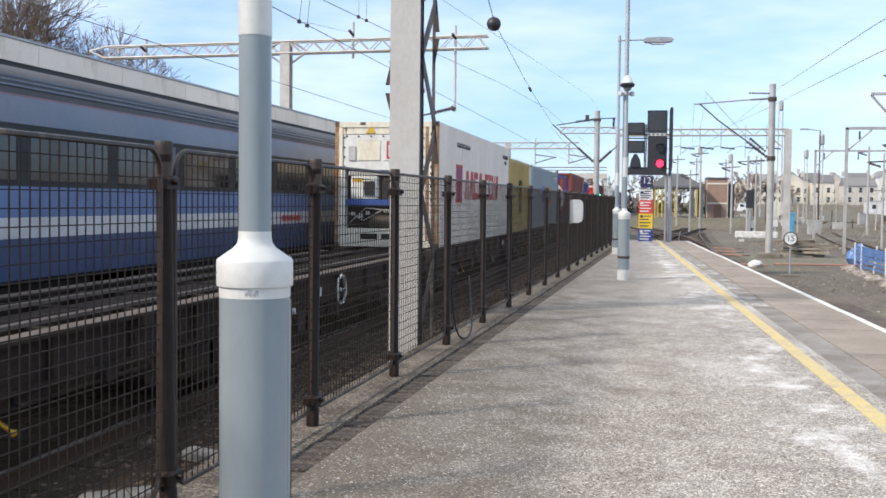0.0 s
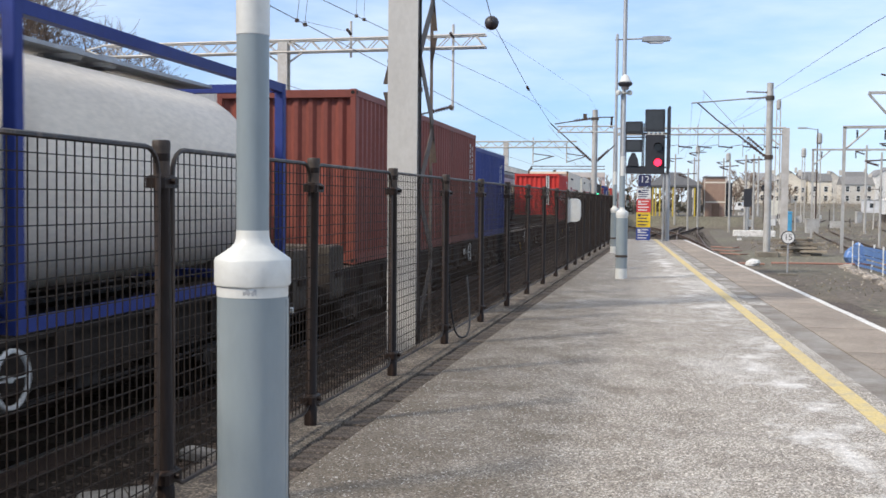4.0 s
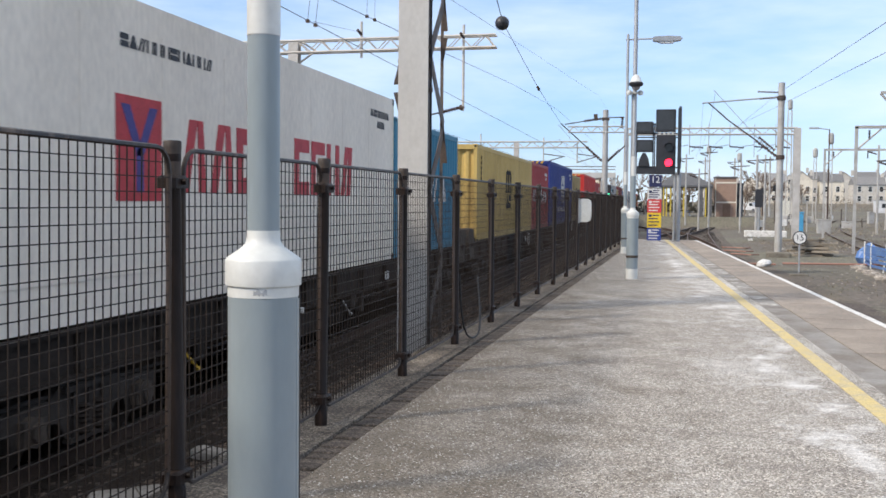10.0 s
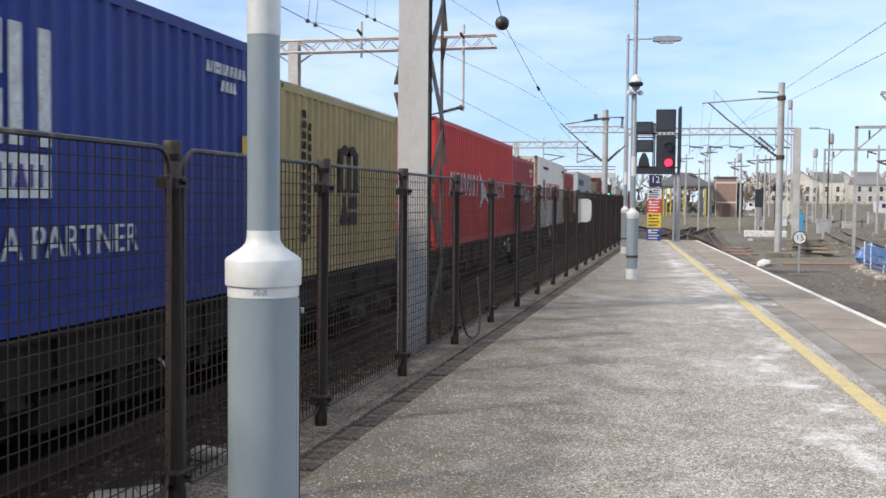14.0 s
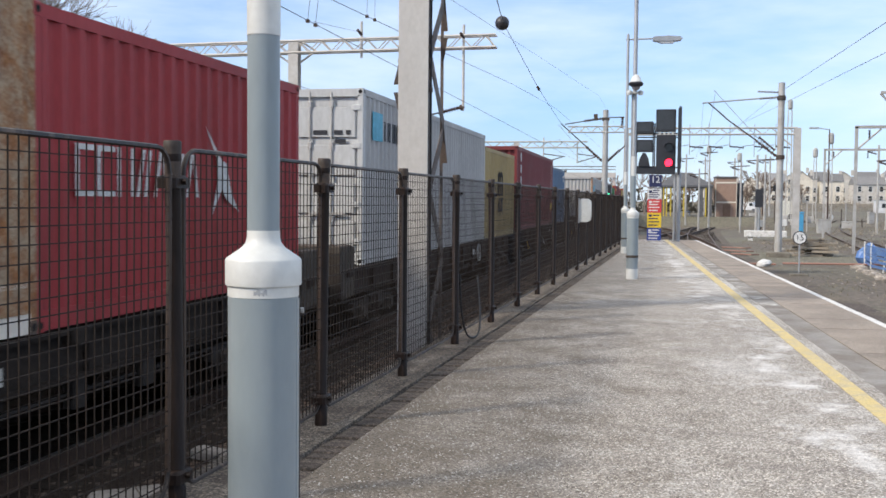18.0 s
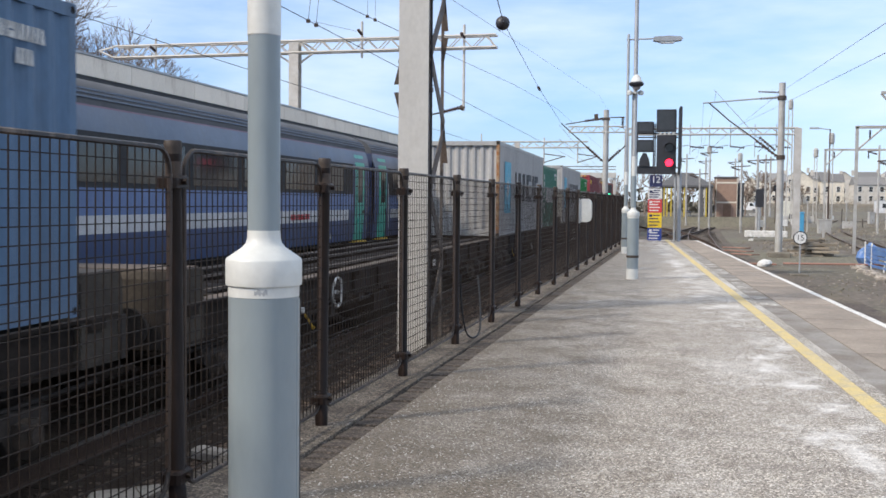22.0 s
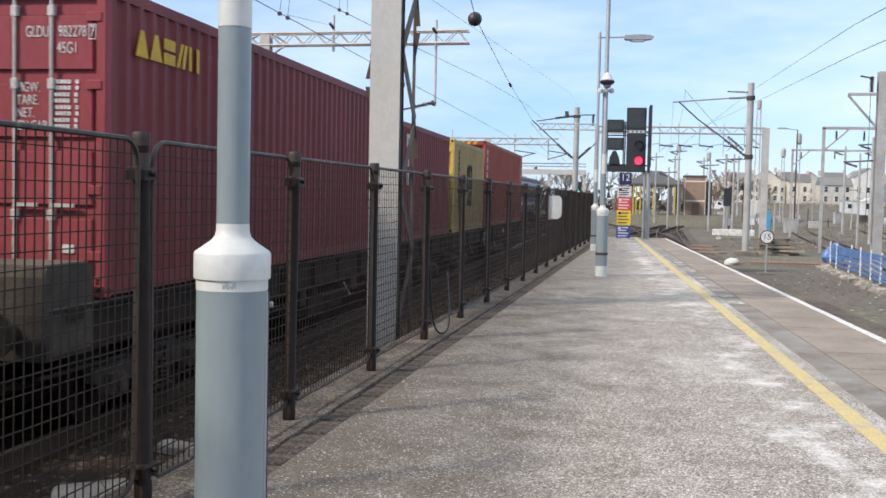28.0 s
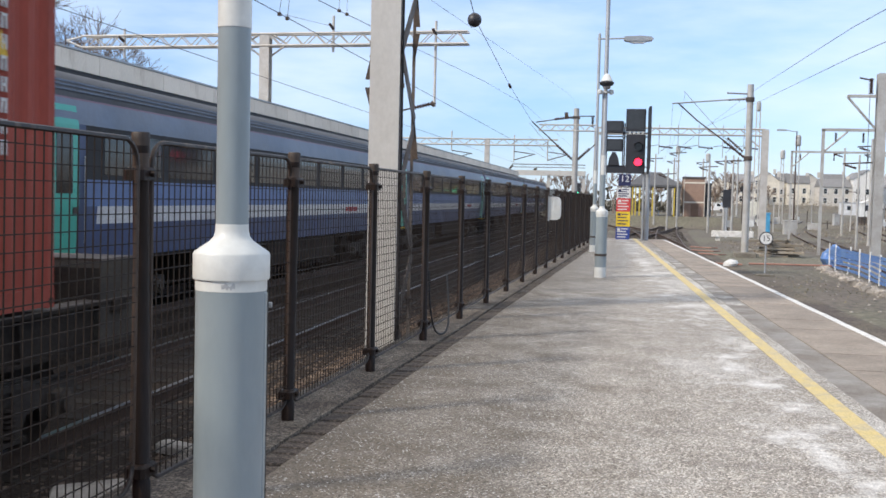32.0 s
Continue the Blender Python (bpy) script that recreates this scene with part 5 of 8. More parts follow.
def wide_word(u0, u1, v0, v1, n_, emblem=None):
    out_ = [(letters(u0, u1, v0, v1, n_, int(u0 * 10), thin=0.55), "white", "lettering", "white block wordmark")]
    if emblem:
        a, b = emblem
        out_.append((Shape().add([(0.0052, a + 0.05, 1.84), (0.0052, (a + b) / 2 - 0.02, 1.50), (0.0052, (a + b) / 2 + 0.12, 1.46), (0.0052, b - 0.22, 1.14), (0.0052, b, 0.92), (0.0052, b - 0.36, 1.06), (0.0052, (a + b) / 2, 1.17), (0.0052, a + 0.20, 0.88), (0.0052, a + 0.36, 1.26), (0.0052, a + 0.34, 1.50)], [tuple(range(10))]), "white", "emblem", "white leaping shape"))
    return out_


def code(u0, u1, v, seed=1, ink="white"):
    return (letters(u0, u1, v - 0.12, v, 9, seed).add(*_second(u0, u1, v)), ink, "code", "white code marks")


def _second(u0, u1, v):
    s = letters(u0 + (u1 - u0) * 0.35, u0 + (u1 - u0) * 0.75, v - 0.30, v - 0.18, 4, 11)
    return s.v, s.f


container(23.27, W40, HC, "white", "white refrigerated container with a rusty cream cooling end", "machinery", "cream", ring_marks() + [code(10.6, 11.8, 2.6, ink="black")], True, RUST)
container(35.41, W20, STD, "mustard", "mustard yellow corrugated container with a dark stacked mark", marks=[(stacked(2.85, 3.72, 1.24), "brown", "stacked_mark", "dark stacked mark")])
container(42.44, W40, STD, "bluegrey", "pale blue grey corrugated container with coloured panels", marks=[
    (block(4.05, 5.6, 1.0, 1.8), "blue", "panel_mark", "blue panel"), (block(5.6, 7.2, 0.97, 1.8), "yellow", "panel_mark", "yellow panel"), (block(7.2, 8.5, 0.95, 1.8), "orange", "panel_mark", "orange panel"),
    (Shape().add(*(lambda s: (s.v, s.f))(letters(4.3, 8.3, 1.2, 1.62, 9, 6, x=0.008))), "navy", "lettering", "navy block wordmark"), code(10.3, 11.5, 2.35)])
container(64.33, W40, HC, "brownred", "oxide red corrugated container", marks=[(column_of(11.25, 2.6, 1.2, 10), "white", "code", "column of white code marks"), (column_of(11.6, 2.55, 1.6, 6, 0.07), "white", "code", "column of white code marks")])
container(76.48, W20, STD, "blue", "deep blue corrugated container", marks=[(column_of(4.95, 2.2, 0.9, 9, 0.05), "white", "code", "column of white code marks"), (column_of(5.3, 2.25, 1.1, 8, 0.05), "white", "code", "column of white code marks")])
red20 = container(104.76, W20, STD, "red", "bright red corrugated container with a white wordmark", marks=wide_word(0.46, 3.0, 1.15, 1.58, 5) + wide_word(4.19, 5.35, 1.1, 1.52, 3, (3.09, 4.14)) + [code(4.9, 5.75, 2.24), (block(2.85, 3.12, 0.34, 0.58), "white", "label_plate", "white label")])
strip_ = Shape()
for i in range(11):
    strip_.box(0.55, -0.002, 2.38 - 0.13 * i, 0.62, 0.002, 2.47 - 0.13 * i)
part("number_strip", Shape().box(0.50, 0.0, 0.9, 0.67, 0.004, 2.5), INK["white"], red20, "white vertical number strip")
tagged(part("number_mark", strip_, INK["black"], red20), "black vertical marks", kind="stuff")
container(111.06, W40, HC, "white", "white refrigerated container with a red wordmark", "plain", "cream", ring_marks(), True, RUST)
container(124.28, W40, HC, "white", "white refrigerated container with a cream cooling end", "machinery", "cream", ring_marks() + [code(10.6, 11.8, 2.6, ink="black")], True, PAINT["cream"])
container(136.57, W20, STD, "teal", "sea blue corrugated container with a faded white wordmark", marks=[(letters(0.9, 4.8, 1.05, 1.58, 4, 8), "white", "lettering", "faded white block wordmark")])
yellow40 = container(145.43, W40, STD, "yellow", "ochre yellow corrugated container with a dark stacked mark", marks=[(stacked(5.4, 6.55, 1.40), "brown", "stacked_mark", "dark stacked mark"), (column_of(0.65, 2.3, 1.6, 5, 0.12), "brown", "code", "dark column of marks")])
vert = Shape()
for i in range(13):
    vert.box(0.55, 0.012, 2.30 - 0.14 * i, 0.66, 0.018, 2.40 - 0.14 * i)
tagged(part("lettering", vert, INK["brown"], yellow40), "dark vertical lettering", kind="stuff")
container(157.64, W20, STD, "darkred", "brick red corrugated container with a white wordmark", marks=wide_word(0.4, 3.0, 1.08, 1.52, 6) + wide_word(4.0, 5.3, 1.05, 1.5, 3, (2.95, 4.1)) + [code(4.6, 5.47, 2.27)])
blue40 = container(164.43, W40, HC, "blue", "deep blue corrugated container with white block lettering", "hazard", marks=[
    (letters(5.46, 7.35, 1.46, 2.38, 3, 4), "white", "lettering", "white block wordmark"), (block(5.46, 7.3, 1.06, 1.40), "white", "panel_mark", "white panel"), (letters(5.6, 7.2, 1.14, 1.32, 8, 5, 0.008), "navy", "lettering", "navy block text"),
    code(10.2, 11.3, 2.55), (block(11.2, 11.35, 1.55, 1.8), "yellow", "label_plate", "yellow label")])
warn = part("warning_strip", Shape().box(1.06, -0.006, 0.57, 1.14, 0.004, 1.25), INK["yellow"], blue40, "yellow vertical strip")
for i in range(14):
    part("letter_mark", Shape().box(1.075, -0.010, 0.60 + 0.046 * i, 1.125, -0.0065, 0.63 + 0.046 * i), INK["black"], warn)
for i, text in enumerate("MIEU0034955"):
    words(text, 0.125, INK["white"], blue40, Matrix.Translation((0.97, 0.004, 2.60 - 0.122 * i)) @ FLAT)
container(176.88, W20, STD, "khaki", "khaki yellow corrugated container with dark lettering", marks=[(stacked(2.5, 3.5, 1.24), "brown", "stacked_mark", "dark stacked mark"), (column_of(0.9, 2.28, 0.45, 13, 0.15), "brown", "lettering", "dark vertical lettering"), (column_of(1.14, 2.12, 0.55, 11, 0.10), "brown", "lettering", "dark vertical lettering")])
SIDEWAYS = Matrix(((0, 0, 1, 0), (1, 0, 0, 0), (0, 1, 0, 0), (0, 0, 0, 1)))
words("YOUR INTRA ASIA PARTNER", 0.37, INK["white"], blue40, Matrix.Translation((1.224, 6.18, 0.70)) @ SIDEWAYS @ Matrix.Diagonal((1.07, 1.0, 1.0, 1.0)))
red40 = container(186.3, W40, HC, "red", "bright red container with doors and a white wordmark", "doors", marks=wide_word(1.5, 5.4, 1.2, 1.75, 7) + wide_word(7.6, 10.4, 1.15, 1.62, 4, (5.6, 7.4)))
container(198.48, W20, STD, "darkred", "brick red corrugated container with a white wordmark", marks=wide_word(0.4, 3.0, 1.08, 1.52, 6) + wide_word(4.0, 5.3, 1.05, 1.5, 3, (2.95, 4.1)) + [code(4.6, 5.47, 2.27)])
container(205.59, W40, HC, "white", "white refrigerated container with a red wordmark", "machinery", "cream", ring_marks() + [(block(11.62, 12.06, 0.17, 2.77, 0.006), "rust", "end_frame", "rusted rear frame"), code(10.6, 11.6, 2.6, ink="black")], True, RUST)
container(217.75, W20, STD, "darkred", "brick red corrugated container with a white wordmark", marks=wide_word(0.55, 2.95, 1.08, 1.52, 7) + [wide_word(4.0, 5.3, 1.05, 1.5, 3, (3.05, 4.0))[1]])
grey40 = container(226.92, W40, HC, "grey", "pale grey container with ribbed doors and a black wordmark", "doors", "greylit", marks=star_marks(False))
container(239.09, W20, STD, "khaki", "khaki yellow corrugated container with a dark stacked mark", marks=[(stacked(2.45, 3.45, 1.30), "brown", "stacked_mark", "dark stacked mark")])
container(245.89, W40, HC, "maroon", "maroon corrugated container with white vertical marks", marks=[(column_of(0.98, 2.70, 1.47, 3, 0.26), "white", "lettering", "tall white marks"), (column_of(11.45, 2.6, 1.3, 9, 0.08), "white", "code", "white column of marks"), (block(11.2, 11.75, 0.62, 0.95), "yellow", "label_plate", "yellow label")])
container(258.10, W20, STD, "midblue", "faded blue corrugated container", marks=[code(5.0, 5.6, 2.3)])
container(287.54, W40, HC, "grey", "pale grey corrugated container with rusty corner posts", "plain", marks=star_marks(True), posts=RUST)
container(299.71, W20, STD, "green", "shipping green corrugated container with white lettering", marks=[(column_of(0.45, 2.2, 0.5, 6, 0.22), "white", "lettering", "white vertical marks"), (letters(1.0, 4.6, 1.05, 1.65, 8, 3), "white", "lettering", "white block wordmark"), code(4.6, 5.5, 2.35)])
container(308.57, W40, HC, "grey", "pale grey container with ribbed doors and a star emblem", "doors", marks=star_marks(True))
container(320.74, W20, STD, "brightgreen", "bright green corrugated container with white block lettering", marks=[(letters(0.9, 4.9, 1.28, 1.75, 9, 4), "white", "lettering", "bold white wordmark"), code(3.9, 5.35, 2.37)])
maroon40 = container(329.66, W40, HC, "maroon", "maroon container with locking bars and a yellow wordmark", "doors", "maroonlit", marks=[
    (letters(0.55, 2.1, 2.30, 2.56, 5, 3), "yellow", "lettering", "yellow block wordmark"), code(10.95, 11.5, 2.62), (block(11.3, 11.64, 0.55, 0.87), "yellow", "label_plate", "yellow label")])
container(342.21, W20, STD, "maroon", "maroon corrugated container with white vertical marks", marks=[(column_of(0.72, 2.34, 1.12, 3, 0.26), "white", "lettering", "tall white marks")])
yellow20 = container(349.04, W20, STD, "khaki", "khaki yellow container with doors in a sunlit yellow tone", "doors", "yellowlit", marks=[(stacked(2.5, 3.4, 1.30), "brown", "stacked_mark", "dark stacked mark"), (column_of(0.9, 2.3, 0.6, 11, 0.10), "brown", "lettering", "dark vertical lettering")])
container(355.42, W40, HC, "triton", "rust red corrugated container with white vertical marks", "hazard", marks=[(column_of(0.50, 2.62, 1.08, 6, 0.22), "white", "lettering", "white vertical marks"), (column_of(11.45, 2.65, 1.2, 9, 0.08), "white", "code", "white column of marks"), (Shape().add([(0.005, 11.32, 2.0), (0.005, 11.50, 2.0), (0.005, 11.41, 2.2)], [(0, 1, 2)]), "yellow", "label_plate", "yellow triangle label")])


def plates(ob, rows, ink="white"):
    """Small printed plates on a pair of doors: x0, x1, z0, z1."""
    for x0, x1, z0, z1 in rows:
        part("door_plate", Shape().box(x0, 0.004, z0, x1, 0.014, z1), INK[ink], ob, "small plain door plate")


plates(red40, [(0.42, 0.80, 2.36, 2.50), (-0.75, -0.42, 2.36, 2.50), (0.50, 0.80, 2.18, 2.30), (0.42, 0.80, 1.55, 1.75), (-0.75, -0.2, 1.55, 1.75), (-0.75, 0.8, 1.2, 1.4)])
plates(grey40, [(0.36, 0.60, 2.14, 2.21), (0.72, 0.86, 2.14, 2.21), (0.92, 1.0, 2.14, 2.21), (0.74, 0.92, 2.0, 2.07)], "black")
plates(maroon40, [(0.78, 0.90, 0.40, 0.48)])
plates(yellow20, [(0.72, 1.0, 1.62, 1.72)], "white")


def stencil(text, size, x, z, ob, ink="white", align="LEFT", narrow=1.0):
    """Stencilled words on an end wall."""
    words(text, size, INK[ink], ob, Matrix.Translation((x, 0.010, z)) @ FLAT @ Matrix.Diagonal((narrow, 1.0, 1.0, 1.0)), align=align)


for text, x, z, narrow in (("GLDU", 0.405, 2.440, 0.60), ("982278", 0.735, 2.440, 0.64), ("7", 1.052, 2.440, 0.62), ("45G1", 0.72, 2.290, 0.65)):
    stencil(text, 0.148, x, z, maroon40, narrow=narrow)
part("check_box", Shape().box(1.038, 0.008, 2.370, 1.046, 0.013, 2.510).box(1.105, 0.008, 2.370, 1.113, 0.013, 2.510).box(1.046, 0.008, 2.502, 1.105, 0.013, 2.510).box(1.046, 0.008, 2.370, 1.105, 0.013, 2.378), INK["white"], maroon40, "white outlined box")
for i, text in enumerate(("MGW.", "TARE.", "NET.", "CU.CAP.")):
    stencil(text, 0.128, 0.315, 1.930 - 0.118 * i, maroon40, narrow=0.68)
    for k in range(2):
        for c in range(6):
            if c == 4:
                continue
            x = 0.712 + 0.04 * c - 0.012 * (i % 2)
            part("figures", Shape().box(x, 0.006, 1.910 - 0.118 * i + 0.056 * k, x + 0.03, 0.012, 1.947 - 0.118 * i + 0.056 * k), INK["white"], maroon40, "small white figure")
for text, x, z in (("92069", 0.45, 1.52), ("5", 1.0, 1.52)):
    stencil(text, 0.17, x, z, yellow20, "black")
# the tank container
tank = thing("tank_container", "white tank in a deep blue steel frame", "container", Matrix.Translation((SIDE_X - 1.219, 54.89, DECK_Z)), "containers on the train")
for x in (-1.16, 1.16):
    for y in (0.06, W20 - 0.06):
        part("corner_post", Shape().bevel_box(x - 0.06, y - 0.06, 0, x + 0.06, y + 0.06, STD, 0.01), PAINT["blue"], tank)
    for z in (0.06, STD - 0.06):
        part("side_rail", Shape().box(x - 0.055, 0.12, z - 0.055, x + 0.055, W20 - 0.12, z + 0.055), PAINT["blue"], tank)
for y in (0.06, W20 - 0.06):
    for z in (0.06, STD - 0.06):
        part("end_rail", Shape().box(-1.1, y - 0.055, z - 0.055, 1.1, y + 0.055, z + 0.055), PAINT["blue"], tank)
    for sx in (-1, 1):
        part("brace", Shape().tube((1.1 * sx, y, 0.15), (0.35 * sx, y, 0.9), 0.045, 8), PAINT["blue"], tank)
prof = [(0.05, 0.22), (0.55, 0.26), (0.9, 0.38), (1.08, 0.56), (1.13, 0.75), (1.13, W20 - 0.75), (1.08, W20 - 0.56), (0.9, W20 - 0.38), (0.55, W20 - 0.26), (0.05, W20 - 0.22)]
part("vessel", Shape().lathe(prof, 36), PAINT["white"], tank, "white dished tank", Matrix.Translation((0, 0, 1.30)) @ Matrix.Rotation(radians(-90), 4, "X"), True)
part("walkway", Shape().box(-0.3, 0.3, STD - 0.08, 0.3, W20 - 0.3, STD - 0.04), GALV, tank)
for y in (2.6, 3.3):
    part("manlid", Shape().lathe([(0.22, 0), (0.25, 0.05), (0.25, 0.12), (0.05, 0.15)], 16, (0, y, STD - 0.12)), GALV, tank, round_=True)
MOVERS.append((tank, 54.89))
LENGTHS[tank.name] = W20

# ---- flat wagons ----
DUSTY = surface("dusty brown underframe", (0.055, 0.043, 0.035), (0.024, 0.019, 0.016), 0.9, scale=4, grain=30, bump=0.25, dirt=(0.018, 0.015, 0.013), dirt_amt=0.6, dirt_scale=3)
# lighter brown for upward faces, with the light they catch in the colour
LIT_DECK_STEEL = surface("worn deck steel toned as sunlit", (0.15, 0.12, 0.10), (0.085, 0.068, 0.057), 0.75, scale=2, grain=25, bump=0.15, dirt=(0.05, 0.04, 0.034), dirt_amt=0.5)
END_STEEL = surface("dusty olive brown steel", (0.085, 0.07, 0.052), (0.045, 0.037, 0.03), 0.9, scale=2.5, grain=30, bump=0.2, dirt=(0.025, 0.02, 0.017), dirt_amt=0.6, dirt_scale=2)
WHEEL_RING = surface("white brake wheel", (0.62, 0.62, 0.60), rough=0.5, bump=0)


AXLE_CAP = surface("dusty axle cap", (0.10, 0.075, 0.055), (0.05, 0.04, 0.033), 0.8, scale=9, grain=40, bump=0.2, dirt=(0.02, 0.017, 0.015), dirt_amt=0.6, dirt_scale=6)


def bogie_side(f, reach):
    """One cast side frame of a bogie: an arched beam with a deep belly and a pedestal over each axle."""
    half = [(0.0, 0.27), (0.42, 0.27), (0.60, 0.17), (reach + 0.34, 0.15), (reach + 0.36, 0.02), (reach + 0.24, -0.03), (reach + 0.20, -0.16), (reach + 0.11, -0.16), (reach + 0.10, 0.0),
            (reach - 0.10, 0.0), (reach - 0.11, -0.16), (reach - 0.20, -0.16), (reach - 0.28, -0.02), (0.44, -0.05), (0.34, -0.23), (0.0, -0.25)]
    ring = half + [(-y, z) for y, z in half[-2:0:-1]]
    s = Shape().prism(ring, 0.97, 1.07)
    s.v = [(f * y, x, z) for x, y, z in s.v]
    for y in (-0.24, 0.0, 0.24):
        s.box(min(f * 0.95, f * 1.10), y - 0.03, -0.22, max(f * 0.95, f * 1.10), y + 0.03, 0.25)
    s.box(min(f * 1.04, f * 1.12), -0.42, 0.20, max(f * 1.04, f * 1.12), 0.42, 0.25).box(min(f * 1.04, f * 1.12), -0.36, -0.24, max(f * 1.04, f * 1.12), 0.36, -0.20)
    return s


BOGIES = {}


def bogie_meshes(reach):
    if reach in BOGIES:
        return BOGIES[reach]
    bolster = Shape().box(-0.97, -0.25, 0.0, 0.97, 0.25, 0.18).mesh("bogie")
    wheels = Shape().wheel((-0.753, 0, 0), 0.42, 0.13, 28).wheel((0.753, 0, 0), 0.42, 0.13, 28).tube((-1.1, 0, 0), (1.1, 0, 0), 0.075, 10).mesh("wheelset")
    spring = Shape().lathe([(0.055 + 0.018 * (i % 2), 0.26 * i / 12) for i in range(13)], 12).mesh("spring")
    cap = Shape().wheel((0, 0, 0), 0.125, 0.12, 16).wheel((0.07, 0, 0), 0.085, 0.05, 12).box(-0.05, -0.15, -0.10, 0.05, 0.15, 0.10).mesh("axle_box")
    shoe = Shape().prism([(-0.05, -0.24), (0.05, -0.24), (0.07, 0.0), (0.05, 0.24), (-0.05, 0.24), (-0.01, 0.0)], -0.05, 0.05)
    shoe.v = [(y, x, z) for x, y, z in shoe.v]
    shoe = shoe.mesh("brake_block")
    sides = [bogie_side(f, reach).mesh("side_frame") for f in (-1, 1)]
    for me, m in ((bolster, GRIME), (wheels, GRIME), (spring, GRIME), (cap, AXLE_CAP), (shoe, GRIME), (sides[0], DUSTY), (sides[1], DUSTY)):
        me.materials.append(m)
    for me in (wheels, spring, cap):
        smooth(me)
    BOGIES[reach] = bolster, wheels, spring, cap, shoe, sides
    return BOGIES[reach]


def add_bogie(ob, y, z, reach):
    bolster, wheels, spring, cap, shoe, sides = bogie_meshes(reach)
    b = part("bogie", bolster, None, ob, at=Matrix.Translation((0, y, z)))
    for me in sides:
        part("side_frame", me, None, b)
    for f in (-1, 1):
        for k in (-0.13, 0.13):
            part("spring", spring, None, b, at=Matrix.Translation((f * 1.085, k, -0.19)))
        for k in (-reach, reach):
            part("axle_box", cap, None, b, "dusty axle box", Matrix.Translation((f * 1.10, k, -0.02)))
            part("brake_block", shoe, None, b, at=Matrix.Translation((f * 0.80, k + (0.48 if k < 0 else -0.48), 0.02)))
    for k in (-reach, reach):
        part("wheelset", wheels, None, b, at=Matrix.Translation((0, k, 0)))


def wagon(y0, y1, brake=0.36, label="empty black flat wagon with an open skeletal deck", front_gap=0.0, rear_gap=0.0):
    """A flat wagon from y0 to y1 along the train; its origin stands on the rails."""
    n_ = y1 - y0
    ob = thing("flat_wagon", label, "wagon", Matrix.Translation((TRACK1_X, y0, RAIL_Z)), "wagons of the train")
    d = DECK_Z + lift_at(y0 + 1) - RAIL_Z - 0.012
    for x in (-1.08, 1.08):
        sill = Shape().box(x - 0.10, 0.1, d - 0.06, x + 0.10, n_ - 0.1, d - 0.03).box(x - 0.015, 0.1, d - 0.42, x + 0.015, n_ - 0.1, d - 0.06).box(x - 0.09, 0.1, d - 0.45, x + 0.09, n_ - 0.1, d - 0.42)
        for k in range(14):
            y = 0.6 + k * (n_ - 1.2) / 13
            sill.box(min(x, x * 1.07), y - 0.01, d - 0.42, max(x, x * 1.07), y + 0.01, d - 0.06)
        part("side_sill", sill, GRIME, ob)
        # lighter cap that paints the lit top of the sill
        part("sill_cap", Shape().box(x - 0.10, 0.1, d - 0.028, x + 0.10, n_ - 0.1, d - 0.015), LIT_DECK_STEEL, ob, "sill top in a sunlit brown")
    for x in (-0.5, 0.5):
        part("deck_rail", Shape().box(x - 0.05, 0.1, d - 0.068, x + 0.05, n_ - 0.1, d - 0.03), LIT_DECK_STEEL, ob, "deck rail in a sunlit brown")
    part("centre_sill", Shape().box(-0.22, 0.1, d - 0.38, 0.22, n_ - 0.1, d - 0.08), GRIME, ob)
    for k in range(12):
        y = 0.25 + k * (n_ - 0.5) / 11
        part("cross_member", shared(("cross_member",), lambda: Shape().box(-1.0, -0.07, -0.30, 1.0, 0.07, -0.07), GRIME), None, ob, at=Matrix.Translation((0, y, d)))
    for y in (0.5, n_ * 0.33, n_ * 0.67, n_ - 0.5):
        for x in (-1.12, 1.12):
            part("container_bracket", shared(("container_bracket",), lambda: Shape().bevel_box(-0.09, -0.13, -0.12, 0.09, 0.13, 0.0, 0.015), GRIME), None, ob, at=Matrix.Translation((x, y, d - 0.02)))
    part("head_stock", Shape().box(-1.2, 0.0, d - 0.45, 1.2, 0.1, d - 0.05), DUSTY, ob, "dusty brown head stock")
    part("head_stock", Shape().box(-1.2, n_ - 0.1, d - 0.45, 1.2, n_, d - 0.05), DUSTY, ob, "dusty brown head stock")
    for y, f in ((0, -1), (n_, 1)):
        part("drawbar", Shape().tube((0, y, d - 0.3), (0, y + f * 0.45, d - 0.3), 0.07, 8), GRIME, ob)
        for x in (-0.86, 0.86):
            part("buffer", Shape().tube((x, y, d - 0.2), (x, y + f * 0.22, d - 0.2), 0.09, 10).tube((x, y + f * 0.22, d - 0.2), (x, y + f * 0.26, d - 0.2), 0.2, 14), DUSTY, ob)
    for y in (2.3, n_ - 2.3):
        add_bogie(ob, y, 0.42, 0.9)
    if brake:
        part("brake_wheel", Shape().ring((1.24, n_ * brake, 0.88), 0.22, 0.02).tube((1.16, n_ * brake, 0.88), (1.24, n_ * brake, 0.88), 0.03, 6).tube((1.235, n_ * brake - 0.21, 0.88), (1.235, n_ * brake + 0.21, 0.88), 0.007, 4), WHEEL_RING, ob, "white hand brake wheel", round_=True)
    part("brake_gear", Shape().box(-0.9, n_ * 0.45, 0.30, 0.9, n_ * 0.52, 0.62).wheel((0.6, n_ * 0.56, 0.5), 0.17, 0.9, 14, "y").box(0.8, n_ * 0.38, 0.36, 1.12, n_ * 0.42, 0.66), GRIME, ob, "grimy brake gear")
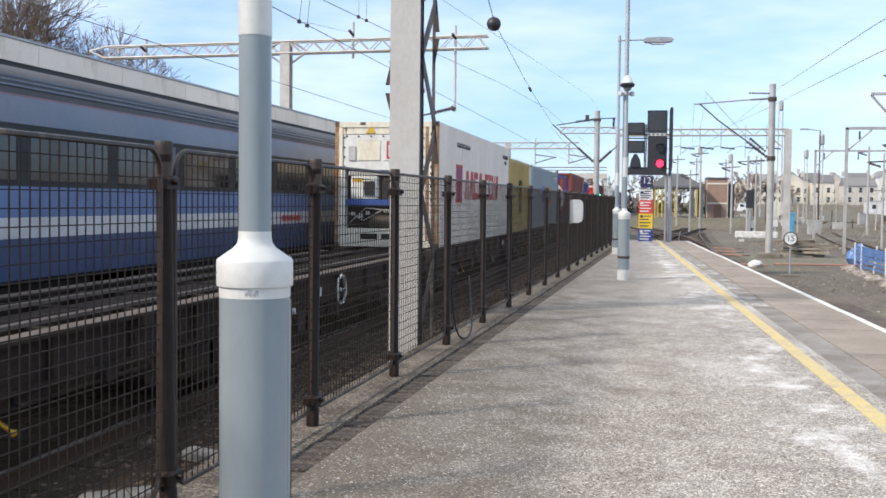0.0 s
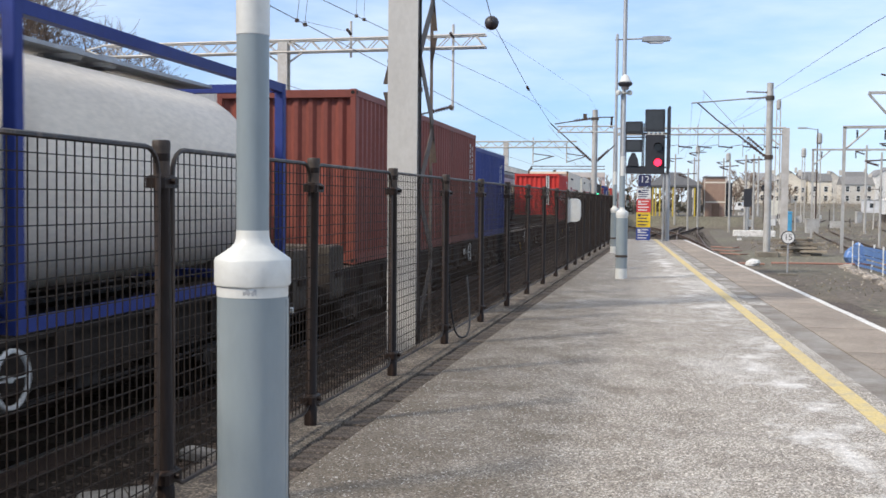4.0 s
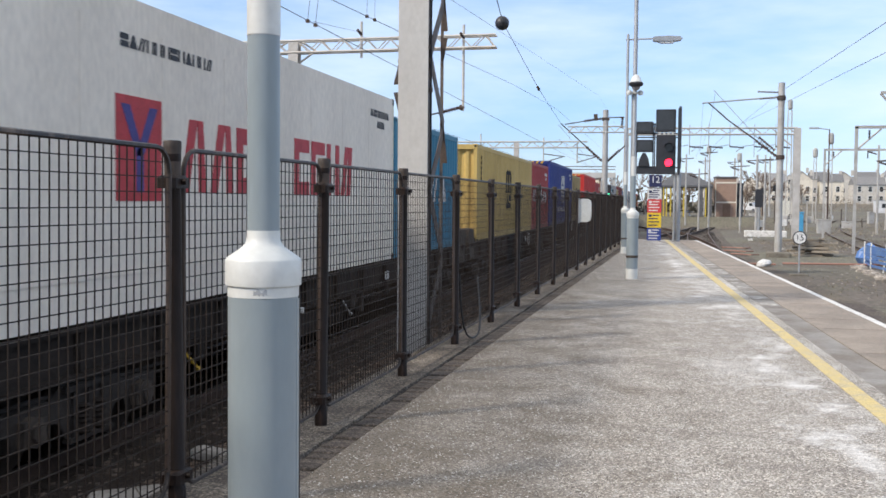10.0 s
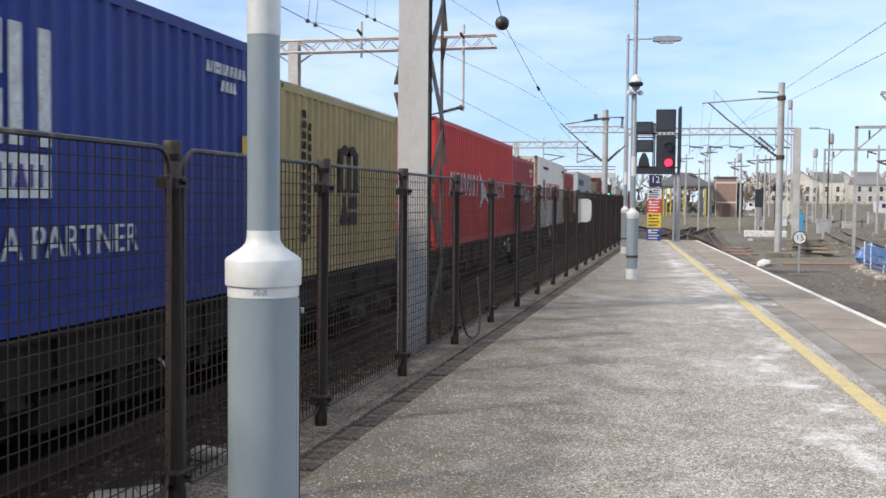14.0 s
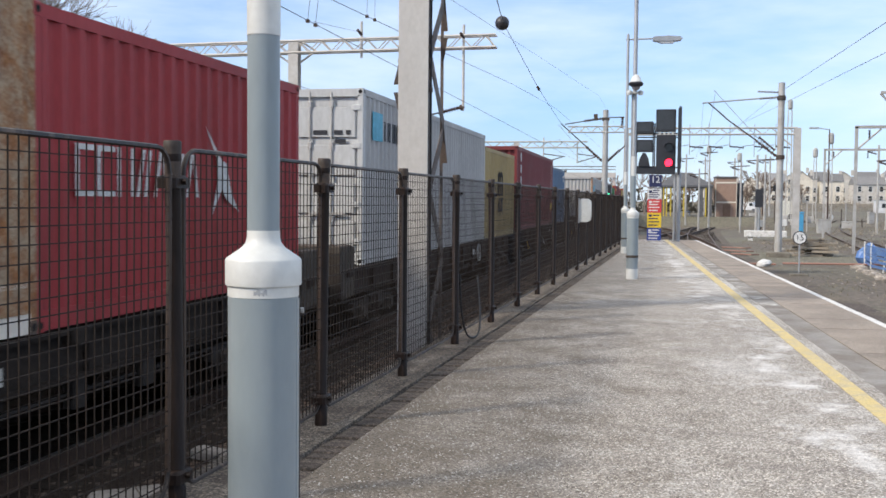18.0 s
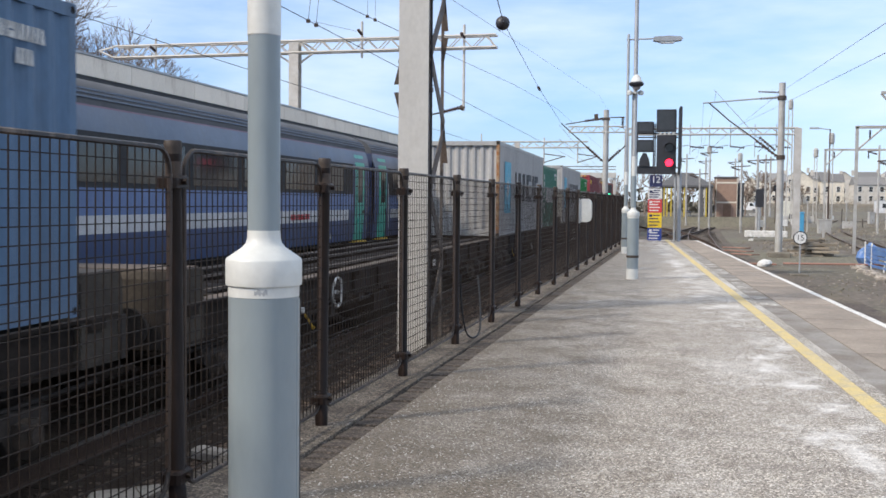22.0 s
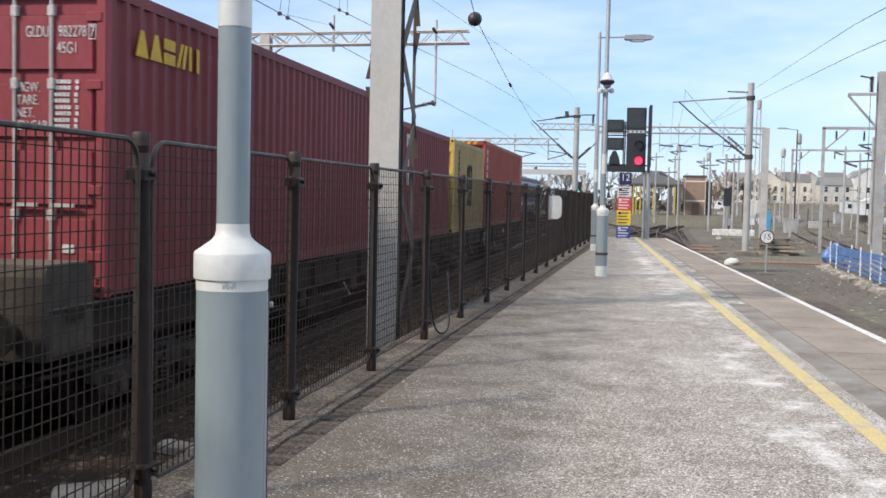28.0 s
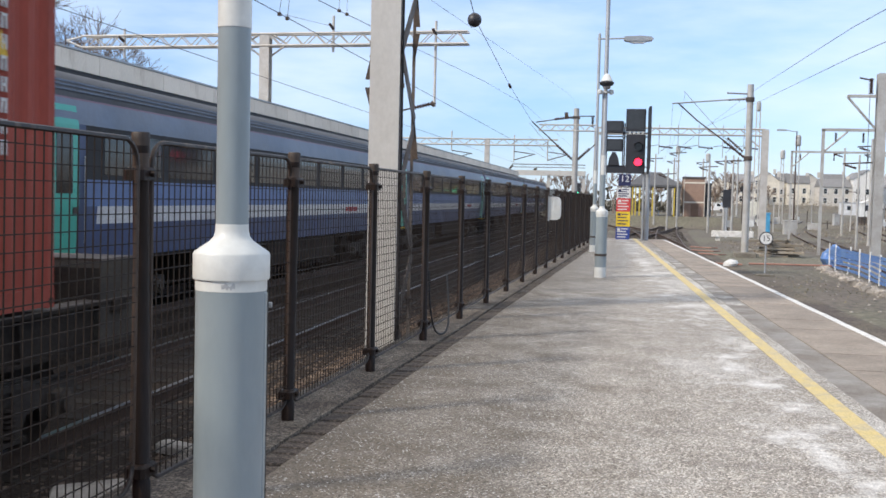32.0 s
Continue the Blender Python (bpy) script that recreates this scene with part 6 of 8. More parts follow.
    part("train_pipe", Shape().path([(1.0, 0.2, 0.62), (1.04, 3.9, 0.60), (1.04, n_ - 3.9, 0.58), (1.0, n_ - 0.2, 0.62)], 0.022, 6), DUSTY, ob, "grimy air pipe")
    part("air_tank", Shape().lathe([(0.06, 0), (0.17, 0.06), (0.17, 0.94), (0.06, 1.0)], 16), GRIME, ob, "black air tank", Matrix.Translation((0.72, n_ * 0.36, 0.42)) @ Matrix.Rotation(radians(-90), 4, "X"), True)
    rng = random.Random(int(y0 * 10))
    for k in range(9):
        y, w = 3.8 + (n_ - 7.6) * (k + rng.random() * 0.8) / 9, rng.uniform(0.05, 0.2)
        part("hanger", Shape().bevel_box(1.0, y - w, d - 0.45 - rng.uniform(0.08, 0.34), 1.12, y + w, d - 0.452, 0.015), DUSTY if k % 3 else GRIME, ob, "grimy hanging bracket")
    for k in range(3):
        y = n_ * (0.2 + 0.28 * k)
        part("lever", Shape().tube((1.14, y, d - 0.5), (1.16, y + 0.34, d - 0.74), 0.014, 5).ball((1.16, y + 0.34, d - 0.74), 0.03, 8, 6), (INK["yellow"], WHEEL_RING, DUSTY)[k], ob, "small hand lever")
    for gap, base, f in ((front_gap, 0.0, 1), (rear_gap, n_, -1)):
        if gap < 0.6:
            continue
        deep = min(0.82, gap - 0.12)
        ring = [(0.02, d - 0.46), (0.02, d + 0.26), (0.06, d + 0.34), (deep - 0.06, d + 0.34), (deep, d + 0.28), (deep, d - 0.46)]
        block_ = Shape().prism(ring, -1.17, 1.17)
        block_.v = [(y, base + f * x, z) for x, y, z in block_.v]
        end = part("end_platform", block_, END_STEEL, ob, "dusty olive brown raised end")
        part("tread_plate", Shape().box(-1.14, min(base + f * 0.08, base + f * (deep - 0.08)), d + 0.342, 1.14, max(base + f * 0.08, base + f * (deep - 0.08)), d + 0.362), LIT_DECK_STEEL, end, "worn tread plate")
        part("label_plate", Shape().box(0.28, min(base, base + f * 0.016), d - 0.40, 0.34, max(base, base + f * 0.016), d - 0.12), WHEEL_RING, end, "small white label")
    part("data_panel", Shape().box(1.172, n_ * 0.60, d - 0.34, 1.178, n_ * 0.60 + 0.32, d - 0.20), STEEL_GREY, ob, "small grey data panel")
    MOVERS.append((ob, y0))
    return ob


wagon(-18.2, 1.4)
wagon(3.0, 22.2, 0.66)
CARRY = "black flat wagon carrying containers"
for a, b in ((22.9, 41.75), (42.15, 62.2), (63.0, 82.9), (83.5, 104.2), (104.6, 123.55), (124.0, 144.1), (144.5, 163.9), (164.2, 184.0), (185.2, 204.9), (205.3, 224.9),
             (225.8, 245.4), (245.7, 265.0), (265.9, 286.6), (287.2, 306.4), (307.4, 327.7), (328.7, 348.45), (348.85, 369.3)):
    inside = [(start, ob) for ob, start in MOVERS if a < start < b and ob.name.startswith(("freight", "tank"))]
    empty = not inside
    front = min(start for start, _ in inside) - a if inside else (0.95 if round(a) == 266 else 0.0)
    rear = b - max(start + LENGTHS[ob.name] for start, ob in inside) if inside else (0.95 if round(a) == 84 else 0.0)
    wagon(a, b, {23: 0.0, 84: 0.246, 105: 0.65, 124: 0.0, 205: 0.276, 246: 0.354, 287: 0.591, 266: 0.26, 349: 0.33}.get(round(a), 0.63), "empty black flat wagon with an open skeletal deck" if empty else CARRY, front, rear)

# ---- the passenger coaches ----
COACH_BLUE = surface("glossy navy coach paint", (0.046, 0.082, 0.195), rough=0.45, scale=1.5, grain=20, grain_amt=0.05, bump=0.02, dirt=(0.06, 0.055, 0.07), dirt_amt=0.4, dirt_scale=0.8)
COACH_MID = surface("violet blue coach paint", (0.11, 0.18, 0.37), rough=0.45, scale=1.5, grain=20, grain_amt=0.05, bump=0.02)
COACH_UPPER = surface("grey blue coach roof paint", (0.135, 0.172, 0.24), (0.11, 0.143, 0.20), 0.45, scale=0.8, grain=10, grain_amt=0.06, bump=0.02, dirt=(0.15, 0.16, 0.18), dirt_amt=0.5, dirt_scale=0.7)
COACH_ROOF = surface("dirty grey coach roof", (0.105, 0.11, 0.122), (0.075, 0.08, 0.09), 0.95, scale=1, grain=12, grain_amt=0.1, bump=0.05)
COACH_WHITE = surface("white coach stripe", (0.66, 0.67, 0.68), rough=0.3, scale=2, bump=0)
COACH_TEAL = surface("turquoise door paint", (0.06, 0.46, 0.36), rough=0.3, scale=2, bump=0.02, grain_amt=0.05)
COACH_RED = surface("red coach line", (0.20, 0.10, 0.15), rough=0.4, bump=0)
COACH_GLASS = glass("tinted coach glass", (0.012, 0.013, 0.016), 0.10)
GANGWAY = surface("black gangway rubber", (0.02, 0.02, 0.022), rough=0.7, bump=0.1)


def side_x(z):
    """Half width of the coach body at a height over the rail."""
    if z < 1.9:
        return 1.30 + 0.07 * (z - 1.0) / 0.9
    if z < 2.9:
        return 1.37
    return 1.37 - 0.20 * ((z - 2.9) / 0.75) ** 2


def skin(z0, z1, y0, y1, out_=0.0, steps=4, f=1):
    """A curved band of one body side (f: 1 or -1)."""
    s = Shape()
    zs = [z0 + (z1 - z0) * i / steps for i in range(steps + 1)]
    v = [(f * (side_x(z) + out_), y, z) for y in (y0, y1) for z in zs] + [(f * (side_x(z) + out_ - 0.03), y, z) for y in (y0, y1) for z in zs]
    k = steps + 1
    return s.add(v, [(i, i + 1, k + i + 1, k + i) for i in range(steps)] + [(0, k, 3 * k, 2 * k), (steps, 2 * k + steps, 3 * k + steps, k + steps)]
                 + [(i, i + 1, 2 * k + i + 1, 2 * k + i) for i in range(steps)] + [(k + i, 3 * k + i, 3 * k + i + 1, k + i + 1) for i in range(steps)])


def flanks(name, span, material, parents, label=""):
    """The same band on both sides; parents: one thing, or a pair of parts."""
    pair = parents if isinstance(parents, tuple) else (parents, parents)
    return tuple(part(name, skin(*span, f=f) if len(span) > 5 else skin(*span, steps=4, f=f), material, p, label) for f, p in zip((1, -1), pair))


def coach():
    """A 22.6 m coach from y = 0, its origin on the rails."""
    n_ = 22.57
    ob = thing("passenger_coach", "navy blue passenger coach with a white stripe and turquoise doors", "coach", Matrix.Translation((TRACK2_X, 5.55, RAIL2_Z)), "passenger coaches")
    d0, d1 = 0.55, 1.42
    a, b = 1.62, n_ - 1.62
    flanks("lower_side", (1.05, 1.59, a, b), COACH_BLUE, ob, "navy lower side")
    flanks("stripe", (1.59, 1.86, a + 0.35, b - 0.35, 0.003), COACH_WHITE, ob, "white stripe")
    flanks("stripe_backing", (1.59, 1.86, a, b, -0.002), COACH_BLUE, ob)
    flanks("waist_side", (1.86, 2.26, a, b), COACH_MID, ob, "violet blue waist")
    flanks("window_band", (2.26, 3.06, a, b, -0.004), GANGWAY, ob, "black window surround")
    flanks("upper_side", (3.06, 3.42, 0.12, n_ - 0.12, 0, 6), COACH_UPPER, ob, "grey blue upper side")
    flanks("cant_line", (3.42, 3.445, 0.12, n_ - 0.12, 0.002, 1), COACH_RED, ob, "thin red line")
    for k in range(8):
        y = a + 0.55 + k * (b - a - 1.1) / 8
        flanks("window", (2.34, 2.99, y, y + (b - a - 1.1) / 8 - 0.32, 0.002), COACH_GLASS, ob, "tinted window")
    for y0, y1 in ((0.12, d0), (d1, a), (b, n_ - d1), (n_ - d0, n_ - 0.12)):
        flanks("vestibule_side", (1.05, 3.06, y0, y1, 0, 8), COACH_BLUE, ob)
    for y0 in (d0 + 0.01, n_ - d1 + 0.01):
        dr = flanks("door", (1.05, 3.32, y0, y0 + d1 - d0 - 0.02, 0.006, 8), COACH_TEAL, ob, "turquoise door")
        flanks("door_window", (2.05, 2.98, y0 + 0.22, y0 + 0.66, 0.012), COACH_GLASS, dr, "tinted door window")
        flanks("handle", (1.75, 1.85, y0 + 0.68, y0 + 0.78, 0.022, 1), STEEL_DARK, dr)
        part("grab_rail", Shape().tube((1.40, y0 + 0.98, 1.3), (1.40, y0 + 0.98, 2.6), 0.012, 6), WHEEL_RING, ob, "white grab rail")
        part("step", Shape().box(1.20, y0, 0.98, 1.42, y0 + 0.85, 1.02), INK["yellow"], ob, "yellow step edge")
    roof = Shape()
    outline = []
    for i in range(13):
        t = i / 12
        z = 3.445 + 0.52 * math.sin(t * math.pi / 2)
        outline.append((side_x(3.445) * math.cos(t * math.pi / 2) ** 0.8, z))
    full = outline + [(-x, z) for x, z in outline[-2::-1]]
    roof.prism(full, 0.12, n_ - 0.12)
    part("roof", roof, COACH_ROOF, ob, "ribbed grey roof", round_=True)
    for i, z in enumerate((3.555, 3.625, 3.69)):
        t = math.asin((z - 3.445) / 0.52) / (math.pi / 2)
        x = side_x(3.445) * math.cos(t * math.pi / 2) ** 0.8
        part("roof_rib", Shape().box(x - 0.02, 0.15, z - 0.012, x + 0.022, n_ - 0.15, z + 0.012).box(-x - 0.022, 0.15, z - 0.012, -x + 0.02, n_ - 0.15, z + 0.012), COACH_UPPER, ob)
    part("floor", Shape().box(-1.25, 0.12, 1.0, 1.25, n_ - 0.12, 1.10), GRIME, ob, "dark underframe")
    for y0, y1 in ((0.12, 0.16), (n_ - 0.16, n_ - 0.12)):
        part("end_wall", Shape().box(-1.28, y0, 1.05, 1.28, y1, 3.44), COACH_BLUE, ob)
    part("gangway", Shape().box(-0.5, -0.06, 1.1, 0.5, 0.12, 3.2), GANGWAY, ob, "black gangway bellows")
    part("gangway", Shape().box(-0.5, n_ - 0.12, 1.1, 0.5, n_ + 0.06, 3.2), GANGWAY, ob, "black gangway bellows")
    part("equipment_case", Shape().bevel_box(-1.15, 6.0, 0.42, 1.15, 8.6, 0.98, 0.03), GRIME, ob)
    part("equipment_case", Shape().bevel_box(-1.15, 10.2, 0.45, 1.15, 15.8, 0.98, 0.03), GRIME, ob)
    for i in range(8):
        part("letter_mark", Shape().box(1.366, 16.2 + 0.16 * i, 1.66, 1.376, 16.3 + 0.16 * i, 1.78), INK["red"], ob, "small red letter")
    part("tail_light", Shape().wheel((1.30, n_ - 3.4, 1.2), 0.06, 0.05, 10), WHEEL_RING, ob, "white lamp")
    for y in (3.3, n_ - 3.3):
        add_bogie(ob, y, 0.46, 1.3)
    return ob


first_coach = coach()
COACHES = [(first_coach, 5.55)]
for k in range(1, 4):
    COACHES.append((copy_thing(first_coach, Matrix.Translation((TRACK2_X, 5.55 + 22.95 * k, RAIL2_Z))), 5.55 + 22.95 * k))

# ---- overhead line structures ----


def truss(ob, a, b, depth, chord=0.05, web=0.028, step=0.8, material=None):
    """A lattice girder between two points: two chords and zigzag webs, on two faces."""
    a, b = Vector(a), Vector(b)
    n_ = max(2, int((b - a).length / step))
    up, along = Vector((0, 0, depth)), (b - a) / n_
    across = Vector((-(b - a).y, (b - a).x, 0)).normalized() * depth * 0.4
    for s in (-1, 1):
        o = across * s
        part("chord", Shape().tube(a + o, b + o, chord, 5), material, ob)
        part("chord", Shape().tube(a + o + up, b + o + up, chord, 5), material, ob)
        zig = Shape()
        for i in range(n_):
            p, q = a + o + along * i, a + o + along * (i + 1)
            zig.tube(p, (p + q) / 2 + up, web, 4, caps=False).tube((p + q) / 2 + up, q, web, 4, caps=False)
        part("lattice", zig, material, ob, "zigzag lattice bars")


PALE_STEEL = surface("pale galvanised steel", (0.56, 0.54, 0.51), (0.47, 0.455, 0.43), 0.6, 0.15, scale=2, grain=20, grain_amt=0.08, bump=0.03, dirt=(0.30, 0.25, 0.2), dirt_amt=0.35, dirt_scale=1.5)
MAST_STEEL = surface("grey mast steel", (0.46, 0.455, 0.44), (0.38, 0.375, 0.36), 0.6, 0.15, scale=1.5, grain=20, grain_amt=0.08, bump=0.03, dirt=(0.26, 0.22, 0.18), dirt_amt=0.35, dirt_scale=1.5)


def insulator(ob, a, b, r=0.07, name="insulator"):
    a, b = Vector(a), Vector(b)
    d = b - a
    prof = []
    for i in range(7):
        prof += [(r * 0.4, d.length * (i + 0.1) / 7), (r, d.length * (i + 0.2) / 7), (r * 0.6, d.length * (i + 0.7) / 7), (r * 0.4, d.length * (i + 0.8) / 7)]
    s = Shape().lathe(prof, 8)
    m = Matrix.Translation(a) @ d.to_track_quat("Z", "Y").to_matrix().to_4x4()
    s.v = [tuple(m @ Vector(q)) for q in s.v]
    part(name, s, PORCELAIN, ob, "brown ribbed insulator", round_=True)


def h_mast(ob, x, y, z0, z1, w=0.26, material=None, name="column"):
    """A rolled H section standing upright."""
    m = material or MAST_STEEL
    h_, t = w / 2, 0.011
    ring = [(-h_, -h_), (h_, -h_), (h_, -h_ + 2 * t), (t, -h_ + 2 * t), (t, h_ - 2 * t), (h_, h_ - 2 * t), (h_, h_), (-h_, h_), (-h_, h_ - 2 * t), (-t, h_ - 2 * t), (-t, -h_ + 2 * t), (-h_, -h_ + 2 * t)]
    p = [(x + a, y + b, z) for z in (z0, z1) for a, b in ring]
    s = Shape().add(p, [tuple(range(12)), tuple(range(23, 11, -1))] + [(i, (i + 1) % 12, 12 + (i + 1) % 12, 12 + i) for i in range(12)])
    part(name, s, m, ob)


# the lattice gantry over the left-hand tracks
gantry = thing("overhead_gantry", "pale lattice gantry carrying the overhead wires", "gantry", group="overhead line gantries")
truss(gantry, (-21.1, 38, 6.765), (-5.90, 38, 6.893), 0.44, 0.045, 0.024, 0.85, PALE_STEEL)
h_mast(gantry, -13.66, 38, 0.0, 7.26, 0.38, PALE_STEEL)
part("end_bar", Shape().tube((-5.95, 37.85, 6.90), (-6.25, 37.85, 7.32), 0.04, 5), PALE_STEEL, gantry)
for sx in (-1, 1):
    part("brace", Shape().tube((-13.66 + 0.2 * sx, 38, 6.45), (-13.66 + 0.85 * sx, 38, 6.9), 0.04, 5), PALE_STEEL, gantry)
    part("brace", Shape().tube((-13.66 + 0.2 * sx, 38, 7.3), (-13.66 + 0.85 * sx, 38, 6.9), 0.04, 5), PALE_STEEL, gantry)
part("end_bar", Shape().tube((-21.75, 37.85, 7.04), (-21.1, 37.85, 7.18), 0.04, 5).tube((-21.75, 37.85, 7.04), (-21.1, 37.85, 6.77), 0.04, 5), PALE_STEEL, gantry)
for x, z0, z1 in ((-7.12, 4.60, 7.74), (-11.02, 6.6, 7.95), (-19.4, 6.4, 7.5)):
    part("drop_tube", Shape().tube((x, 38, z0), (x, 38, z1), 0.05, 8), PALE_STEEL, gantry)
    insulator(gantry, (x + 0.02, 37.9, z1 - 0.5), (x - 0.05, 37.6, z1 - 0.35), 0.06)
insulator(gantry, (-7.2, 38, 4.72), (-7.9, 38, 4.55), 0.09)
part("register_arm", Shape().tube((-7.1, 38, 4.66), (-7.25, 38, 4.74), 0.09, 8).tube((-7.9, 38, 4.55), (-9.3, 38, 4.25), 0.03, 6), STEEL_DARK, gantry)

gantry2 = thing("overhead_gantry", "pale lattice gantry farther along the line", "gantry", group="overhead line gantries")
truss(gantry2, (-25.5, 110, 6.95), (-7.35, 110, 6.95), 0.62, 0.07, 0.035, 1.6, PALE_STEEL)
h_mast(gantry2, -14.8, 110, GROUND_Z, 7.5, 0.5, PALE_STEEL)
for x, z0, z1 in ((-18.63, 6.3, 8.4), (-11.93, 5.2, 8.0), (-8.4, 5.3, 7.4)):
    part("drop_tube", Shape().tube((x, 110, z0), (x, 110, z1), 0.07, 6), PALE_STEEL, gantry2)
for x in (-11.9, -8.4, -18.6):
    part("register_arm", Shape().tube((x, 110, 6.3), (x + 2.2, 110, 6.0), 0.05, 5).tube((x, 110, 5.4), (x + 2.0, 110, 6.0), 0.05, 5), STEEL_DARK, gantry2)

# single masts with cantilevers
mast_l = thing("cantilever_mast", "slender grey mast with cantilevers to both sides", "mast", group="overhead line masts")
part("column", Shape().lathe([(0.165, 0), (0.15, 7.5)], 14, (-2.9, 58, GROUND_Z)), MAST_STEEL, mast_l, round_=True)
truss(mast_l, (-4.95, 58, 5.10), (-1.75, 58, 5.10), 0.32, 0.03, 0.02, 0.6, PALE_STEEL)
part("strut", Shape().tube((-3.05, 58, 3.5), (-5.35, 58, 5.6), 0.035, 6).tube((-2.75, 58, 3.5), (-1.70, 58, 4.5), 0.035, 6), STEEL_DARK, mast_l, "dark cantilever struts")
part("tie", Shape().tube((-3.1, 58, 5.85), (-5.12, 58, 5.55), 0.03, 6).tube((-2.7, 58, 5.9), (-1.9, 58, 5.92), 0.03, 6), STEEL_DARK, mast_l, "dark cantilever ties")
insulator(mast_l, (-3.1, 58, 3.55), (-3.95, 58, 4.32), 0.10)
insulator(mast_l, (-2.75, 58, 3.55), (-2.1, 58, 4.15), 0.10)
insulator(mast_l, (-3.15, 58, 5.84), (-4.1, 58, 5.72), 0.09)
insulator(mast_l, (-2.0, 58, 5.9), (-2.02, 58, 5.3), 0.09)
part("clamp", Shape().box(-3.12, 57.85, 5.75, -2.7, 58.15, 5.9), STEEL_DARK, mast_l)
part("bracket", Shape().box(-3.55, 57.95, 5.75, -3.35, 58.05, 6.1), STEEL_DARK, mast_l)

mast_r = thing("cantilever_mast", "grey mast with a long cantilever over the junction", "mast", group="overhead line masts")
part("column", Shape().lathe([(0.165, 0), (0.145, 7.75)], 16, (5.43, 50, -0.96)), MAST_STEEL, mast_r, round_=True)
part("footing", Shape().bevel_box(4.95, 49.6, GROUND_Z - 0.1, 5.95, 50.4, -0.94, 0.05), CONCRETE, mast_r, "concrete footing")
part("tie", Shape().tube((5.3, 50, 6.15), (1.92, 50, 5.90), 0.035, 6), GALV, mast_r)
part("strut", Shape().path([(5.25, 50, 3.46), (4.36, 50, 4.17), (3.09, 50, 5.11), (2.19, 50, 5.92)], 0.033, 6), STEEL_DARK, mast_r)
part("register_arm", Shape().tube((4.9, 50, 3.75), (2.43, 50, 6.49), 0.014, 6), GALV, mast_r)
insulator(mast_r, (5.25, 50, 3.45), (4.3, 50, 4.2), 0.085)
insulator(mast_r, (5.2, 50, 3.7), (4.45, 50, 4.35), 0.075)
insulator(mast_r, (5.3, 50, 6.12), (4.45, 50, 6.08), 0.06)
insulator(mast_r, (5.3, 50, 6.36), (4.35, 50, 6.40), 0.05)
for z in (3.3, 6.0):
    part("clamp", Shape().lathe([(0.195, 0), (0.195, 0.2)], 14, (5.43, 50, z)), STEEL_DARK, mast_r, round_=True)

# portals behind
portal = thing("overhead_portal", "grey lattice portal across the junction", "gantry", group="overhead line portals")
truss(portal, (-2.0, 69, 5.66), (8.48, 69, 5.66), 0.40, 0.05, 0.025, 1.0, PALE_STEEL)
h_mast(portal, 8.5, 69, GROUND_Z, 6.05, 0.42, PALE_STEEL)
h_mast(portal, -2.1, 69, GROUND_Z, 6.05, 0.30, PALE_STEEL)
part("brace", Shape().tube((8.2, 69, 4.9), (7.3, 69, 5.66), 0.05, 5), PALE_STEEL, portal)
for x in (1.9, 3.1, 4.4, 5.9, 7.2):
    part("drop_tube", Shape().tube((x, 69, 4.6 + 0.4 * math.sin(x * 3)), (x, 69, 6.3), 0.024, 6), GALV, portal)
    insulator(portal, (x, 69, 4.9), (x + 0.9, 69, 4.8), 0.07)
    part("register_arm", Shape().path([(x - 1.1, 69, 4.55), (x - 0.7, 69, 4.9), (x, 69, 5.0)], 0.018, 5), STEEL_MID, portal)

for x, y, z, reach, label in ((9.58, 55, 5.12, 4.2, "plain grey portal frame in the yard"), (11.8, 80, 5.24, 7.5, "plain grey portal frame farther into the yard")):
    pt = thing("overhead_portal", label, "gantry", group="overhead line portals")
    h_mast(pt, x, y, GROUND_Z, z, 0.14, MAST_STEEL)
    h_mast(pt, x + reach, y, GROUND_Z, z, 0.14, MAST_STEEL)
    part("beam", Shape().box(x - 0.08, y - 0.07, z - 0.08, x + reach + 0.08, y + 0.07, z + 0.06), MAST_STEEL, pt)
    part("brace", Shape().tube((x, y, z - 1.15), (x + 1.15, y, z - 0.1), 0.05, 6), MAST_STEEL, pt)
    part("brace", Shape().tube((x + reach, y, z - 1.15), (x + reach - 1.15, y, z - 0.1), 0.05, 6), MAST_STEEL, pt)
    for k in range(3):
        insulator(pt, (x + 0.6 + k * reach / 3.2, y, z - 0.15), (x + 0.6 + k * reach / 3.2, y, z - 0.65), 0.07)

yard_mast = thing("cantilever_mast", "broad grey mast with a bracket and a hanging insulator", "mast", group="overhead line masts")
h_mast(yard_mast, 8.92, 40, GROUND_Z, 6.1, 0.33, MAST_STEEL)
part("bracket", Shape().box(7.75, 39.95, 5.24, 8.75, 40.05, 5.34).tube((7.75, 40, 5.26), (8.72, 40, 4.15), 0.045, 6), MAST_STEEL, yard_mast)
insulator(yard_mast, (8.55, 40, 5.36), (8.55, 40, 5.95), 0.10)
part("arm", Shape().tube((8.15, 40, 5.95), (8.6, 40, 5.85), 0.03, 6), STEEL_DARK, yard_mast)
part("drop_wire", Shape().tube((8.5, 39.9, 5.3), (8.5, 39.9, 0.2), 0.012, 4), CABLE, yard_mast)

